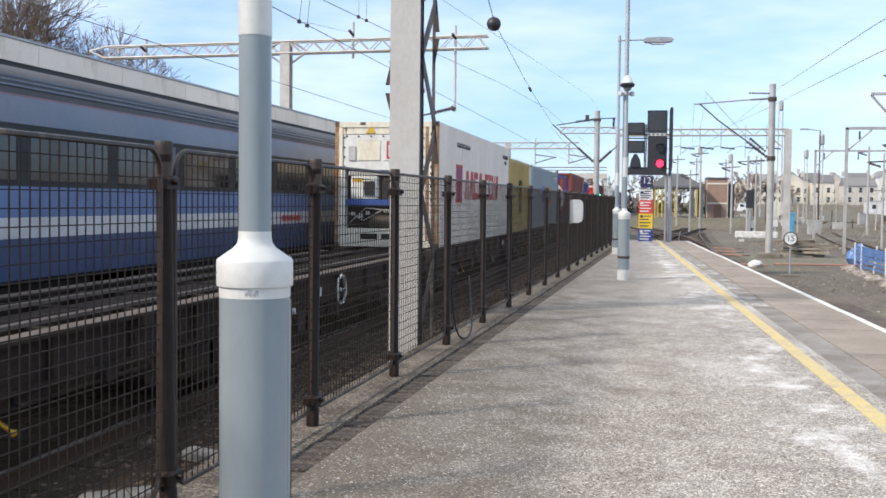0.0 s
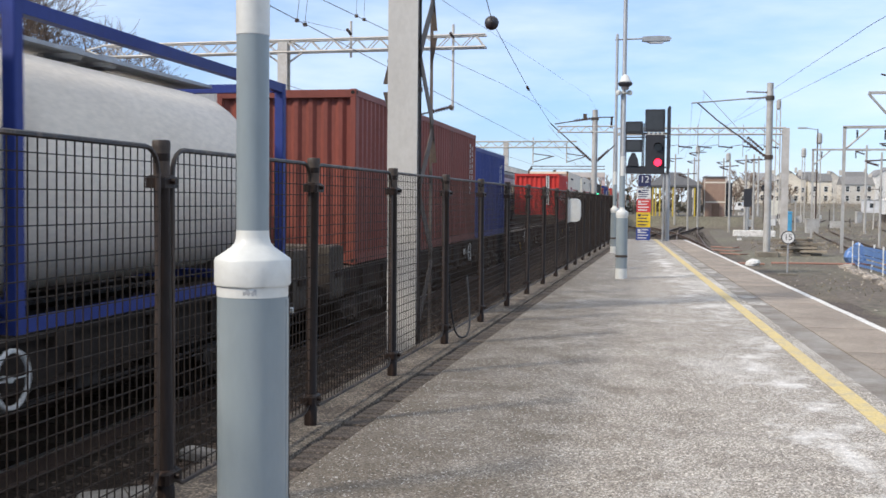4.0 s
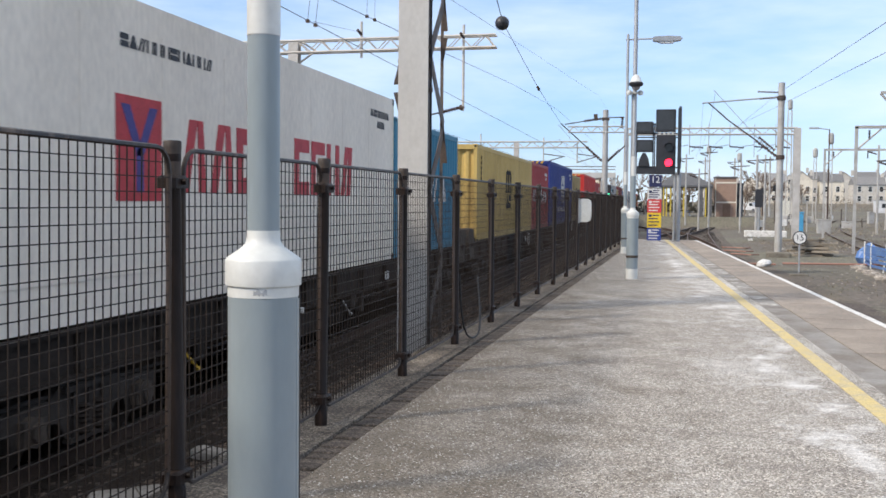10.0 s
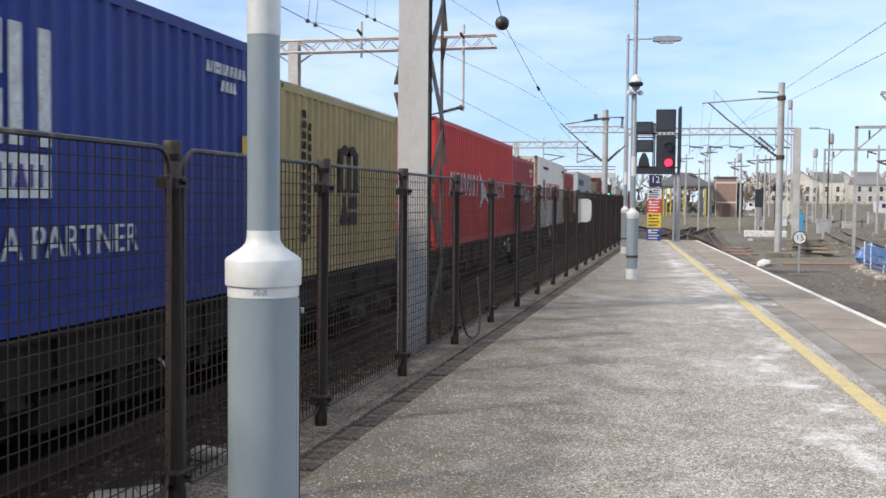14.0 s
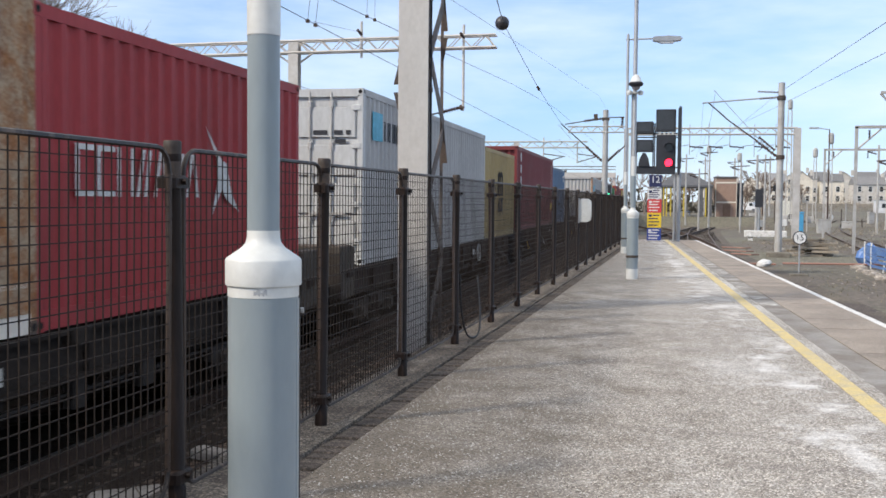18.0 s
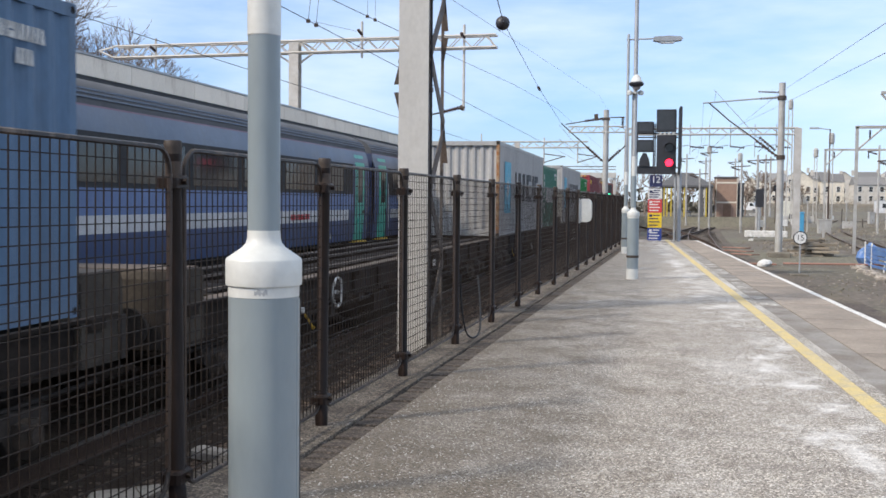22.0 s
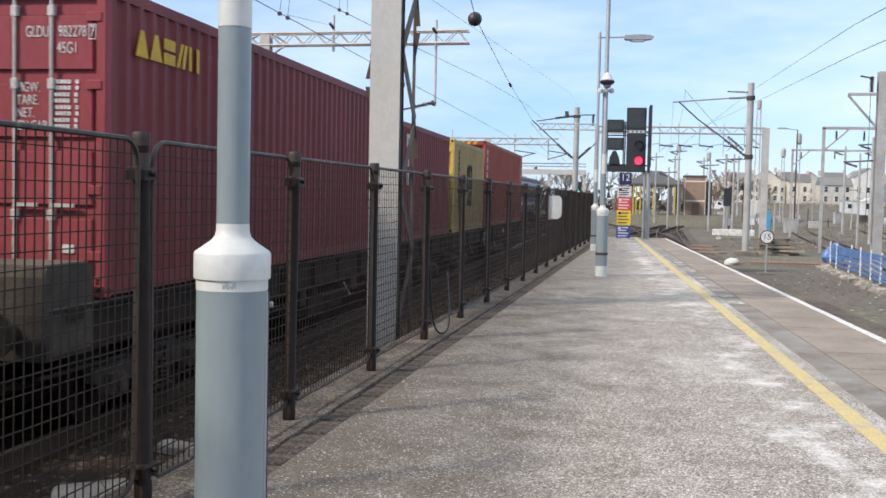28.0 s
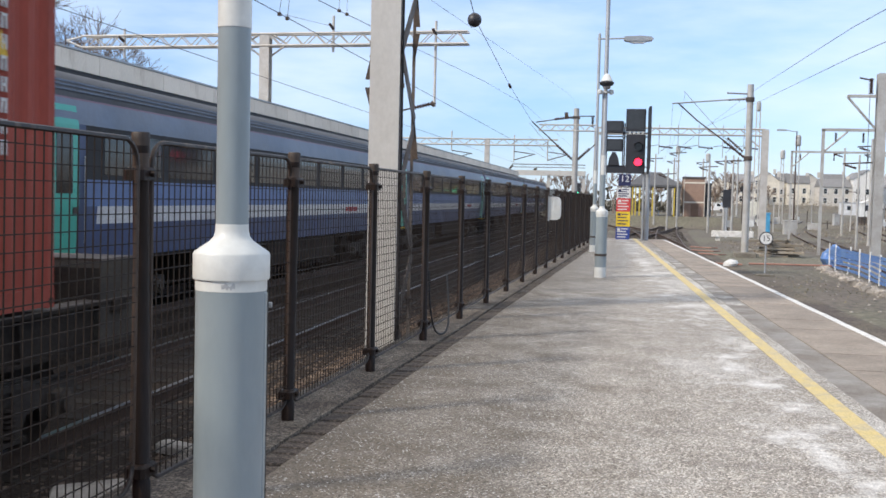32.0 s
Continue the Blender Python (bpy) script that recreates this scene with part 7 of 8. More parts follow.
for x, y, z, head in ((16.3, 140, 14.6, 1.3), (6.35, 140, 8.7, 1.1), (10.2, 140, 7.8, 1.1), (19.5, 140, 8.4, 1.2), (18.0, 118, 8.9, 1.2)):
    tw = thing("floodlight_tower", "slender lattice tower with a caged lamp head", "tower", group="yard floodlight towers")
    wide = 1.5 if z > 10 else 1.0
    for dx, dy in ((-0.22, -0.22), (0.22, -0.22), (0.22, 0.22), (-0.22, 0.22)):
        part("leg", Shape().tube((x + dx * wide, y + dy * wide, GROUND_Z), (x + dx * 0.7 * wide, y + dy * 0.7 * wide, z - head), 0.035 * wide, 4), PALE_STEEL, tw)
    zig = Shape()
    k = 0
    while GROUND_Z + 0.9 * (k + 1) < z - head:
        s = 1 if k % 2 else -1
        zig.tube((x - 0.2 * s, y - 0.28, GROUND_Z + 0.9 * k), (x + 0.2 * s, y - 0.28, GROUND_Z + 0.9 * (k + 1)), 0.025, 4, caps=False)
        k += 1
    part("lattice", zig, PALE_STEEL, tw)
    part("lamp_cage", Shape().lathe([(0.18, 0), (0.30, 0.15), (0.30, head - 0.2), (0.18, head)], 10, (x, y, z - head)), MAST_STEEL, tw, "grey caged lamps")

for x, y, z, w in ((7.98, 90, 5.3, 0.2), (6.7, 90, 4.8, 0.16), (3.4, 92, 4.2, 0.14), (4.6, 100, 6.4, 0.15), (2.6, 104, 6.0, 0.15), (9.2, 96, 5.6, 0.16), (15.2, 70, 5.6, 0.18), (17.8, 92, 6.2, 0.18), (12.8, 62, 4.2, 0.12), (21, 84, 5.6, 0.2), (5.5, 130, 6.8, 0.2), (8.8, 128, 6.6, 0.2), (12.5, 125, 6.7, 0.2), (24, 110, 7, 0.2)):
    ym = thing("yard_mast", "thin grey overhead line mast in the yard", "mast", group="yard masts")
    part("column", Shape().tube((x, y, GROUND_Z), (x, y, z), w * 0.6, 8, w * 0.45), MAST_STEEL, ym, round_=True)
    part("arm", Shape().tube((x - 0.9, y, z - 0.5), (x + 0.7, y, z - 0.4), 0.045, 5), STEEL_DARK, ym)
    insulator(ym, (x - 0.15, y, z - 0.75), (x - 0.8, y, z - 0.55), 0.09)

lamp_far = thing("street_lamp", "tall rusty lamp post with a grey arm lantern", "lamp post", pose(15.4, 102, GROUND_Z))
part("column", Shape().tube((0, 0, 0), (0, 0, 9.4), 0.08, 8, 0.05), RAIL_SIDE, lamp_far)
part("arm", Shape().tube((0, 0, 9.35), (-1.0, 0, 9.5), 0.04, 6), GALV, lamp_far)
part("lantern", Shape().bevel_box(-1.8, -0.15, 9.42, -0.95, 0.15, 9.58, 0.04), GALV, lamp_far)

footbridge = thing("signal_bridge", "dark steel bridge across the far tracks", "bridge", pose(0, 150, 0))
part("deck", Shape().box(-16.5, -0.6, 4.75, -6.0, 0.6, 5.45), STEEL_GREY, footbridge)
part("handrail", Shape().tube((-16.5, -0.55, 6.3), (-6.0, -0.55, 6.3), 0.06, 5).tube((-16.5, -0.55, 5.9), (-6.0, -0.55, 5.9), 0.05, 5), STEEL_DARK, footbridge)
for x in (-16.3, -11.2, -6.2):
    part("leg", Shape().box(x - 0.2, -0.3, GROUND_Z, x + 0.2, 0.3, 4.75), STEEL_GREY, footbridge)
part("stair", Shape().tube((-16.4, 0, 6.2), (-19.2, 0, 2.6), 0.16, 6).tube((-16.4, 0, 5.2), (-19.2, 0, 1.6), 0.16, 6), STEEL_DARK, footbridge)

far_signal = thing("far_signal", "distant signal showing green beside the line", "signal", pose(-3.5, 75, GROUND_Z))
part("post", Shape().tube((0, 0, 0), (0, 0, 2.6), 0.07, 8), GALV, far_signal)
part("head", Shape().bevel_box(-0.22, -0.1, 2.4, 0.22, 0.15, 3.7, 0.04), SIGNAL_BLACK, far_signal)
part("lens", Shape().wheel((0, -0.13, 2.95), 0.12, 0.05, 14, "y"), GREEN_GLOW, far_signal, "lit green lens")

# ---- wires ----


def wire(points, r=0.012, label="thin overhead wire", sag=0.0):
    pts = []
    for a, b in zip(points, points[1:]):
        a, b = Vector(a), Vector(b)
        for i in range(8):
            t = i / 8
            pts.append(a.lerp(b, t) - Vector((0, 0, sag * 4 * t * (1 - t))))
    pts.append(Vector(points[-1]))
    return solid("overhead_wire", Shape().path(pts, r, 5), COPPER, label, "wire", group="overhead wires")


wire([(TRACK1_X, -20, 4.34), (TRACK1_X, 38, 4.34), (TRACK1_X, 110, 4.3), (TRACK1_X, 300, 4.3)], 0.0075, "contact wire over the main line")
wire([(TRACK1_X, -20, 5.6), (TRACK1_X, 8, 4.72), (TRACK1_X, 18.66, 4.95), (TRACK1_X, 28.62, 5.40), (TRACK1_X, 43, 6.09), (TRACK1_X, 61, 6.71), (TRACK1_X, 110, 6.9)], 0.0075, "carrier wire over the main line")
wire([(TRACK2_X, -20, 4.15), (TRACK2_X, 38, 4.26), (TRACK2_X, 110, 4.3), (TRACK2_X, 300, 4.3)], 0.0075, "contact wire over the platform line")
for y, top in ((17.2, 4.91), (17.62, 4.93)):
    wire([(TRACK1_X, y, 4.33), (TRACK1_X + 0.02, y + 0.12, top)], 0.005, "short dropper between two wires")
for y in (20.9, 21.5):
    wire([(TRACK1_X, y, 5.05), (TRACK1_X, y + 0.05, 5.9)], 0.004, "short dropper between two wires")
for y, z in ((17.2, 4.33), (17.62, 4.33), (20.9, 5.05), (21.5, 5.08)):
    solid("wire_clamp", Shape().bevel_box(-0.03, -0.035, -0.03, 0.03, 0.035, 0.03, 0.008), STEEL_DARK, "small dark clamp on an overhead wire", "clamp", pose(TRACK1_X, y, z), "wire clamps")
wire([(TRACK1_X, 17.5, 4.37), (-11.02, 38, 7.55)], 0.0045, "thin stay wire up to the gantry")
wire([(-2.3, 6, 2.9), (-2.79, 14, 3.99), (-3.29, 58, 7.09), (-3.3, 110, 7.2)], 0.003, "thin sloping tension wire overhead")
wire([(3.2, 4, 3.3), (4.32, 22, 4.85), (5.47, 50, 6.45), (5.01, 69, 6.31), (4.5, 100, 6.3)], 0.007, "feeder wire above the platform line")
wire([(3.3, 4, 3.0), (4.34, 22, 4.27), (5.6, 50, 5.89), (4.67, 69, 6.13), (4.3, 100, 6.0)], 0.007, "feeder wire above the platform line")
wire([(1.95, 50, 5.85), (2.6, 69, 5.0), (3.2, 100, 5.0)], 0.006, "contact wire over the junction")
wire([(2.5, 50, 6.45), (3.0, 69, 6.0), (3.6, 100, 6.1)], 0.006, "carrier wire over the junction", 0.3)
for z in (5.4, 6.3):
    wire([(-6.5, 69, z), (-8, 110, z + 0.3), (-10, 200, z + 0.3)], 0.014, "thin distant overhead wire")
wire([(-1.5, 9, 3.45), (-1.94, 12, 3.86), (-3.58, 24, 5.385), (-4.32, 38, 5.35), (-5.35, 58, 5.6)], 0.0085, "thin wire that carries a dark ball")
insulator(mast_l, (-4.30, 37.4, 5.36), (-4.34, 38.3, 5.35), 0.05)
solid("marker_ball", Shape().ball((-3.60, 24, 5.37), 0.165, 18, 12), surface("dark ball", (0.035, 0.03, 0.035), rough=0.45, bump=0.05), "dark round weight hung on a wire", "weight", round_=True)

# rubble and stones
RUBBLE = surface("pale rubble", (0.40, 0.365, 0.32), (0.22, 0.195, 0.17), 0.95, scale=4, grain=30, bump=0.4, vary=0.4, island=True)
ROCK = [(-1, -1, -1), (1, -1, -0.8), (1, 1, -1), (-1, 1, -0.9), (-0.7, -0.8, 0.7), (0.6, -0.7, 1), (0.8, 0.6, 0.6), (-0.6, 0.8, 0.9)]


def rubble(n_, seed, where, size):
    rng = random.Random(seed)
    s = Shape()
    for _ in range(n_):
        x, y, z = where(rng)
        r = size * rng.uniform(0.4, 1.4)
        a = rng.uniform(0, 6.28)
        v = [Vector((px * r * rng.uniform(0.7, 1.2), py * r * rng.uniform(0.6, 1.1), pz * r * 0.6)) for px, py, pz in ROCK]
        v = [Matrix.Rotation(a, 3, "Z") @ q + Vector((x, y, z)) for q in v]
        s.add(v, [(0, 3, 2, 1), (4, 5, 6, 7), (0, 1, 5, 4), (1, 2, 6, 5), (2, 3, 7, 6), (3, 0, 4, 7)])
    return s


# ---- the yard ----
post15 = thing("speed_sign", "white round speed sign with a black fifteen", "sign", pose(4.74, 37.2, GROUND_Z + 0.10))
part("post", Shape().lathe([(0.03, 0), (0.03, 1.25)], 8), GALV, post15, round_=True)
part("rim", Shape().wheel((0, -0.03, 1.20), 0.235, 0.02, 28, "y"), SIGNAL_BLACK, post15, "black rim")
part("disc", Shape().wheel((0, -0.045, 1.20), 0.20, 0.02, 28, "y"), WHITE_SIGN, post15, "white disc")
words("15", 0.28, SIGNAL_BLACK, post15, Matrix.Translation((0, -0.058, 1.20)) @ FLAT)
part("foot", Shape().bevel_box(-0.3, -0.2, -0.15, 0.3, 0.2, -0.03, 0.02), CONCRETE, post15, "concrete foot")

OLD_WOOD = surface("old sleeper wood", (0.20, 0.165, 0.125), (0.30, 0.26, 0.205), 0.9, scale=3, grain=30, bump=0.4, vary=0.3)
stack = thing("timber_stack", "stack of weathered sleepers by the line", "timber")
random.seed(7)
for row, shift in enumerate((0.0, 0.12, -0.06, 0.18, -0.15)):
    for k in range(4):
        long_ = random.uniform(1.15, 1.4) - (0.3 if row == 4 else 0)
        part("timber", Shape().bevel_box(6.5 + shift + random.uniform(-0.12, 0.08), 51.2 + 0.34 * k, 0, 6.5 + shift + long_, 51.45 + 0.34 * k, 0.115, 0.015), OLD_WOOD, stack, at=Matrix.Translation((0, 0, GROUND_Z + 0.17 * row)) @ Matrix.Rotation(radians(random.uniform(-0.6, 0.6)), 4, "Z"))
    for x in (6.75, 7.55):
        part("spacer", Shape().box(x, 51.2, 0.115, x + 0.09, 52.4, 0.17), OLD_WOOD, stack, at=Matrix.Translation((0, 0, GROUND_Z + 0.17 * row)))
solid("concrete_beam", Shape().bevel_box(5.65, 71.8, -0.92, 8.35, 72.3, -0.52, 0.03).box(5.9, 71.9, GROUND_Z - 0.05, 6.2, 72.2, -0.92).box(7.8, 71.9, GROUND_Z - 0.05, 8.1, 72.2, -0.92), WHITE_LINE, "long white concrete beam on two blocks", "beam")
bag = Shape().lathe([(0.10, 0), (0.30, 0.03), (0.36, 0.14), (0.30, 0.26), (0.12, 0.33), (0.03, 0.36)], 12)
bag.v = [(x * 0.85 + 0.05 * math.sin(9 * z), y * 0.7, z * 0.8 + 0.03 * math.sin(5 * x)) for x, y, z in bag.v]
solid("rubble_sack", bag, WHITE_SIGN, "white sack slumped on the ground", "sack", pose(4.05, 42.3, GROUND_Z, 0, 0, 20), round_=True)
ORANGE_PIPE = surface("orange ducting", (0.36, 0.19, 0.145), rough=0.6, bump=0.05)
solid("orange_duct", Shape().path([(1.6, 44, -1.12), (2.6, 43, -1.1), (3.4, 43.2, -1.12), (4.6, 42.9, -1.12)], 0.035, 8), ORANGE_PIPE, "orange cable duct on the ground", "duct", round_=True)
solid("orange_duct", Shape().path([(4.9, 43.4, -1.1), (6.0, 43.2, -1.08), (7.2, 43.3, -1.08), (9.4, 43, -1.06)], 0.04, 8), ORANGE_PIPE, "orange cable duct on the ground", "duct", round_=True)
for x0, x1, y in ((3.5, 4.95, 58.5), (3.3, 4.75, 54.5), (3.45, 4.7, 51.0)):
    solid("orange_duct", Shape().path([(x0, y + 0.6, -1.13), (x0 + 0.5, y, -1.12), (x1 - 0.4, y - 0.3, -1.13), (x1, y + 0.2, -1.13)], 0.03, 8), ORANGE_PIPE, "orange cable duct on the ground", "duct", round_=True)
for x, y, r, a in ((6.05, 53.6, 0.20, 15), (6.42, 53.9, 0.17, 70), (6.25, 54.4, 0.24, 120), (6.75, 54.1, 0.15, 200)):
    solid("stone", rubble(1, int(a), lambda q: (0, 0, r * 0.4), r), RUBBLE, "pale broken block beside the mast", "stone", pose(x, y, GROUND_Z + 0.008, 0, 0, a), "blocks beside the mast")
cab = thing("relay_cabinet", "cream equipment cabinet in the yard", "cabinet", pose(16.4, 142, GROUND_Z, 0, 0, -6))
part("body", Shape().bevel_box(-0.92, 0, 0.1, 0.92, 1.1, 2.85, 0.04), surface("cream cabinet", (0.74, 0.73, 0.64), rough=0.6, scale=2, bump=0.05), cab)
part("door", Shape().box(-0.86, -0.012, 0.2, -0.02, -0.003, 2.7).box(0.02, -0.012, 0.2, 0.86, -0.003, 2.7), surface("cream door", (0.68, 0.67, 0.585), rough=0.6, bump=0.05), cab)
part("plate", Shape().box(0.25, -0.03, 0.5, 0.7, -0.014, 1.15), SIGNAL_BLACK, cab, "dark notice plate")
part("plinth", Shape().box(-1.0, -0.05, -0.05, 1.0, 1.15, 0.1), CONCRETE, cab)
loo = thing("portable_toilet", "bright blue plastic cabin", "cabin", pose(10.25, 81, GROUND_Z))
BLUE_PLASTIC = surface("blue plastic", (0.06, 0.15, 0.40), (0.14, 0.25, 0.46), 0.45, scale=3, bump=0.05)
SKY_PLASTIC = surface("sky blue plastic", (0.08, 0.36, 0.62), rough=0.45, scale=3, bump=0.05)
part("body", Shape().bevel_box(-0.32, 0, 0, 0.32, 0.65, 1.75, 0.03), SKY_PLASTIC, loo)
part("roof", Shape().bevel_box(-0.35, -0.03, 1.76, 0.35, 0.68, 1.88, 0.03), SKY_PLASTIC, loo)
barrier = thing("barrier_netting", "blue plastic barrier netting on leaning stakes", "barrier")
random.seed(11)
run = [(8.1, 44.0), (7.95, 42.0), (8.0, 40.0), (8.0, 38.0), (7.9, 36.0), (7.75, 34.0), (7.6, 31.8)]
for (x0, y0), (x1, y1) in zip(run, run[1:]):
    net = Shape()
    n_ = 10
    for i in range(n_):
        t = i / n_
        x, y = x0 + (x1 - x0) * t, y0 + (y1 - y0) * t
        xx, yy = x0 + (x1 - x0) * (i + 0.8) / n_, y0 + (y1 - y0) * (i + 0.8) / n_
        for r in range(6):
            z = GROUND_Z + 0.12 + 0.14 * r + 0.04 * math.sin(7 * x + r)
            net.add([(x, y, z), (xx, yy, z), (xx, yy, z + 0.10), (x, y, z + 0.10), (x + 0.01, y, z), (xx + 0.01, yy, z), (xx + 0.01, yy, z + 0.10), (x + 0.01, y, z + 0.10)],
                    [(0, 1, 2, 3), (7, 6, 5, 4), (0, 4, 5, 1), (1, 5, 6, 2), (2, 6, 7, 3), (3, 7, 4, 0)])
    tagged(part("net_panel", net, BLUE_PLASTIC, barrier, "slotted blue netting"), "slotted blue netting", kind="stuff")
for x, y in run:
    part("stake", Shape().tube((x, y, GROUND_Z - 0.1), (x + random.uniform(-0.12, 0.12), y, GROUND_Z + 1.0), 0.03, 6), WHITE_LINE, barrier, "pale stake")
bundle = Shape().lathe([(0.15, 0), (0.40, 0.1), (0.44, 0.3), (0.36, 0.55), (0.3, 0.75), (0.10, 0.9)], 22)
bundle.v = [(x * (1 + 0.25 * math.sin(7 * z + 4 * x)), y * (1 + 0.25 * math.cos(9 * z + 5 * y)), z + 0.08 * math.sin(11 * x + 6 * y)) for x, y, z in bundle.v]
solid("crumpled_netting", bundle, BLUE_PLASTIC, "crumpled heap of blue plastic netting", "netting", pose(8.33, 44.6, GROUND_Z - 0.05))
shed = thing("site_cabin", "white portable cabin on a dark base across the yard", "cabin", pose(32.9, 150, GROUND_Z))
part("cabin_body", Shape().bevel_box(-1.45, 0, 1.15, 1.45, 2.2, 3.0, 0.03), WHITE_SIGN, shed)
part("roof", Shape().prism([(-1.55, 3.0), (-0.2, 3.6), (1.55, 3.0)], -0.1, 2.3), WHITE_LINE, shed)
part("base", Shape().box(-1.4, 0.1, -0.05, 1.4, 2.1, 1.15), STEEL_DARK, shed)
ysig = thing("yard_signal", "black signal head on a post in the yard", "signal", pose(7.1, 78, GROUND_Z))
part("post", Shape().tube((0, 0, 0), (0, 0, 2.4), 0.08, 8), GALV, ysig)
part("head", Shape().bevel_box(-0.28, -0.1, 2.2, 0.28, 0.2, 3.5, 0.04), SIGNAL_BLACK, ysig)
random.seed(21)
for k in range(16):
    x, y = random.uniform(12, 34), random.uniform(78, 150)
    lc = thing("lineside_box", "small grey lineside equipment box", "box", pose(x, y, GROUND_Z, 0, 0, random.uniform(-20, 20)), "lineside boxes")
    w, h_ = random.uniform(0.25, 0.6), random.uniform(0.5, 1.5)
    part("body", Shape().bevel_box(-w, -0.25, 0, w, 0.25, h_, 0.03), random.choice((STEEL_GREY, WHITE_SIGN, MAST_STEEL)), lc)
    part("lid", Shape().box(-w - 0.03, -0.29, h_ + 0.003, w + 0.03, 0.29, h_ + 0.05), STEEL_GREY, lc)

random.seed(77)
for k in range(44):
    y = random.uniform(62, 170)
    x = y * random.uniform(0.075, 0.33) + random.uniform(-1, 1)
    h_ = random.choice((0.9, 1.2, 1.8, 2.6, 3.4, 4.2))
    mp = thing("marker_post", "thin weathered post standing in the yard", "post", pose(x, y, GROUND_Z, random.gauss(0, 1.5), random.gauss(0, 1.5), random.uniform(-30, 30)), "yard posts")
    part("shaft", Shape().box(-0.05, -0.04, -0.1, 0.05, 0.04, h_), random.choice((MAST_STEEL, PALE_STEEL, RAIL_SIDE, STEEL_DARK)), mp)
    if k % 3 == 0:
        part("head_plate", Shape().bevel_box(-0.22, -0.07, h_ - 0.45, 0.22, -0.042, h_ + 0.05, 0.01), random.choice((WHITE_SIGN, STEEL_GREY, SIGNAL_BLACK)), mp)
    elif k % 3 == 1:
        part("cross_arm", Shape().box(-0.7, -0.03, h_ - 0.3, 0.5, 0.03, h_ - 0.22), STEEL_DARK, mp)

solid("rubble", rubble(260, 3, lambda r: (lambda t: (7.6 - 0.45 * t + r.gauss(0, 0.12), 43.0 - 12.5 * t + r.gauss(0, 0.4), GROUND_Z + 0.02))(r.random()), 0.13), RUBBLE, "line of pale broken rubble", "rubble", kind="stuff")
solid("yard_stones", rubble(700, 5, lambda r: (r.uniform(3.2, 16), r.uniform(14, 75), GROUND_Z + 0.004), 0.03), RUBBLE, "scattered stones on the yard earth", "stones", kind="stuff")
solid("track_stones", rubble(4200, 6, lambda r: (r.uniform(-5.0, -2.5), r.uniform(2.5, 26), GROUND_Z + 0.012), 0.032), surface("dark stones", (0.12, 0.087, 0.065), (0.055, 0.040, 0.031), 0.95, scale=9, grain=40, bump=0.3, vary=0.5, island=True), "dark loose ballast between fence and track", "ballast", kind="stuff")
solid("broken_slab", Shape().bevel_box(-0.30, -0.24, 0, 0.30, 0.24, 0.12, 0.03), RUBBLE, "pale broken concrete slab behind the fence", "slab", pose(-4.02, 7.36, GROUND_Z + 0.012, 2, -4, 24))
solid("broken_slab", Shape().bevel_box(-0.26, -0.10, 0, 0.26, 0.10, 0.10, 0.03), RUBBLE, "pale broken concrete slab behind the fence", "slab", pose(-3.98, 9.0, GROUND_Z + 0.012, -2, 3, -12))
for x, y, r, a in ((-3.55, 10.1, 0.11, 20), (-3.3, 11.6, 0.09, 70), (-4.05, 10.6, 0.08, 130), (-3.0, 12.9, 0.10, 45), (-3.75, 8.3, 0.09, 10), (-2.9, 9.4, 0.07, 95)):
    solid("stone", rubble(1, int(a), lambda q: (0, 0, r * 0.4), r), RUBBLE, "pale broken stone beside the track", "stone", pose(x, y, GROUND_Z + 0.008, 0, 0, a), "stones beside the track")

# weeds behind the fence
TWIG = surface("dry stems", (0.20, 0.155, 0.11), (0.13, 0.10, 0.075), 0.9, scale=6, bump=0)
rng_w = random.Random(9)
weeds = Shape()
for _ in range(150):
    y = rng_w.uniform(3.4, 14)
    x = fence_x(y) - 0.45 - abs(rng_w.gauss(0, 0.35))
    a, b = rng_w.gauss(0, 0.18), rng_w.gauss(0, 0.18)
    h_ = rng_w.uniform(0.25, 0.9)
    weeds.path([(x, y, GROUND_Z), (x + a * 0.4, y + b * 0.4, GROUND_Z + h_ * 0.5), (x + a * 1.3, y + b * 1.3, GROUND_Z + h_)], 0.004, 3)
solid("dry_weeds", weeds, TWIG, "dry brown stems along the fence foot", "weeds", kind="stuff")

# ---- station buildings beyond the junction ----
SLATE = surface("dark slate", (0.085, 0.088, 0.095), (0.12, 0.12, 0.125), 0.75, scale=2, grain=14, bump=0.2)
YELLOW_POST = surface("yellow post paint", (0.55, 0.42, 0.06), rough=0.6, bump=0.05)
BRICK = surface("brown brick", (0.33, 0.225, 0.17), (0.27, 0.18, 0.14), 0.9, scale=1.5, grain=16, bump=0.3)
PALE_STONE = surface("pale sandstone", (0.70, 0.65, 0.56), (0.58, 0.54, 0.46), 0.9, scale=0.6, grain=6, bump=0.2, vary=0.15)
GREY_STONE = surface("grey stone", (0.55, 0.52, 0.47), (0.45, 0.425, 0.385), 0.9, scale=0.6, grain=6, bump=0.2, vary=0.15)
PANE = glass("dark house window", (0.03, 0.035, 0.04), 0.08)
shelter = thing("station_shelter", "dark hipped shelter roof on yellow posts", "shelter", pose(2.72, 110, 0))
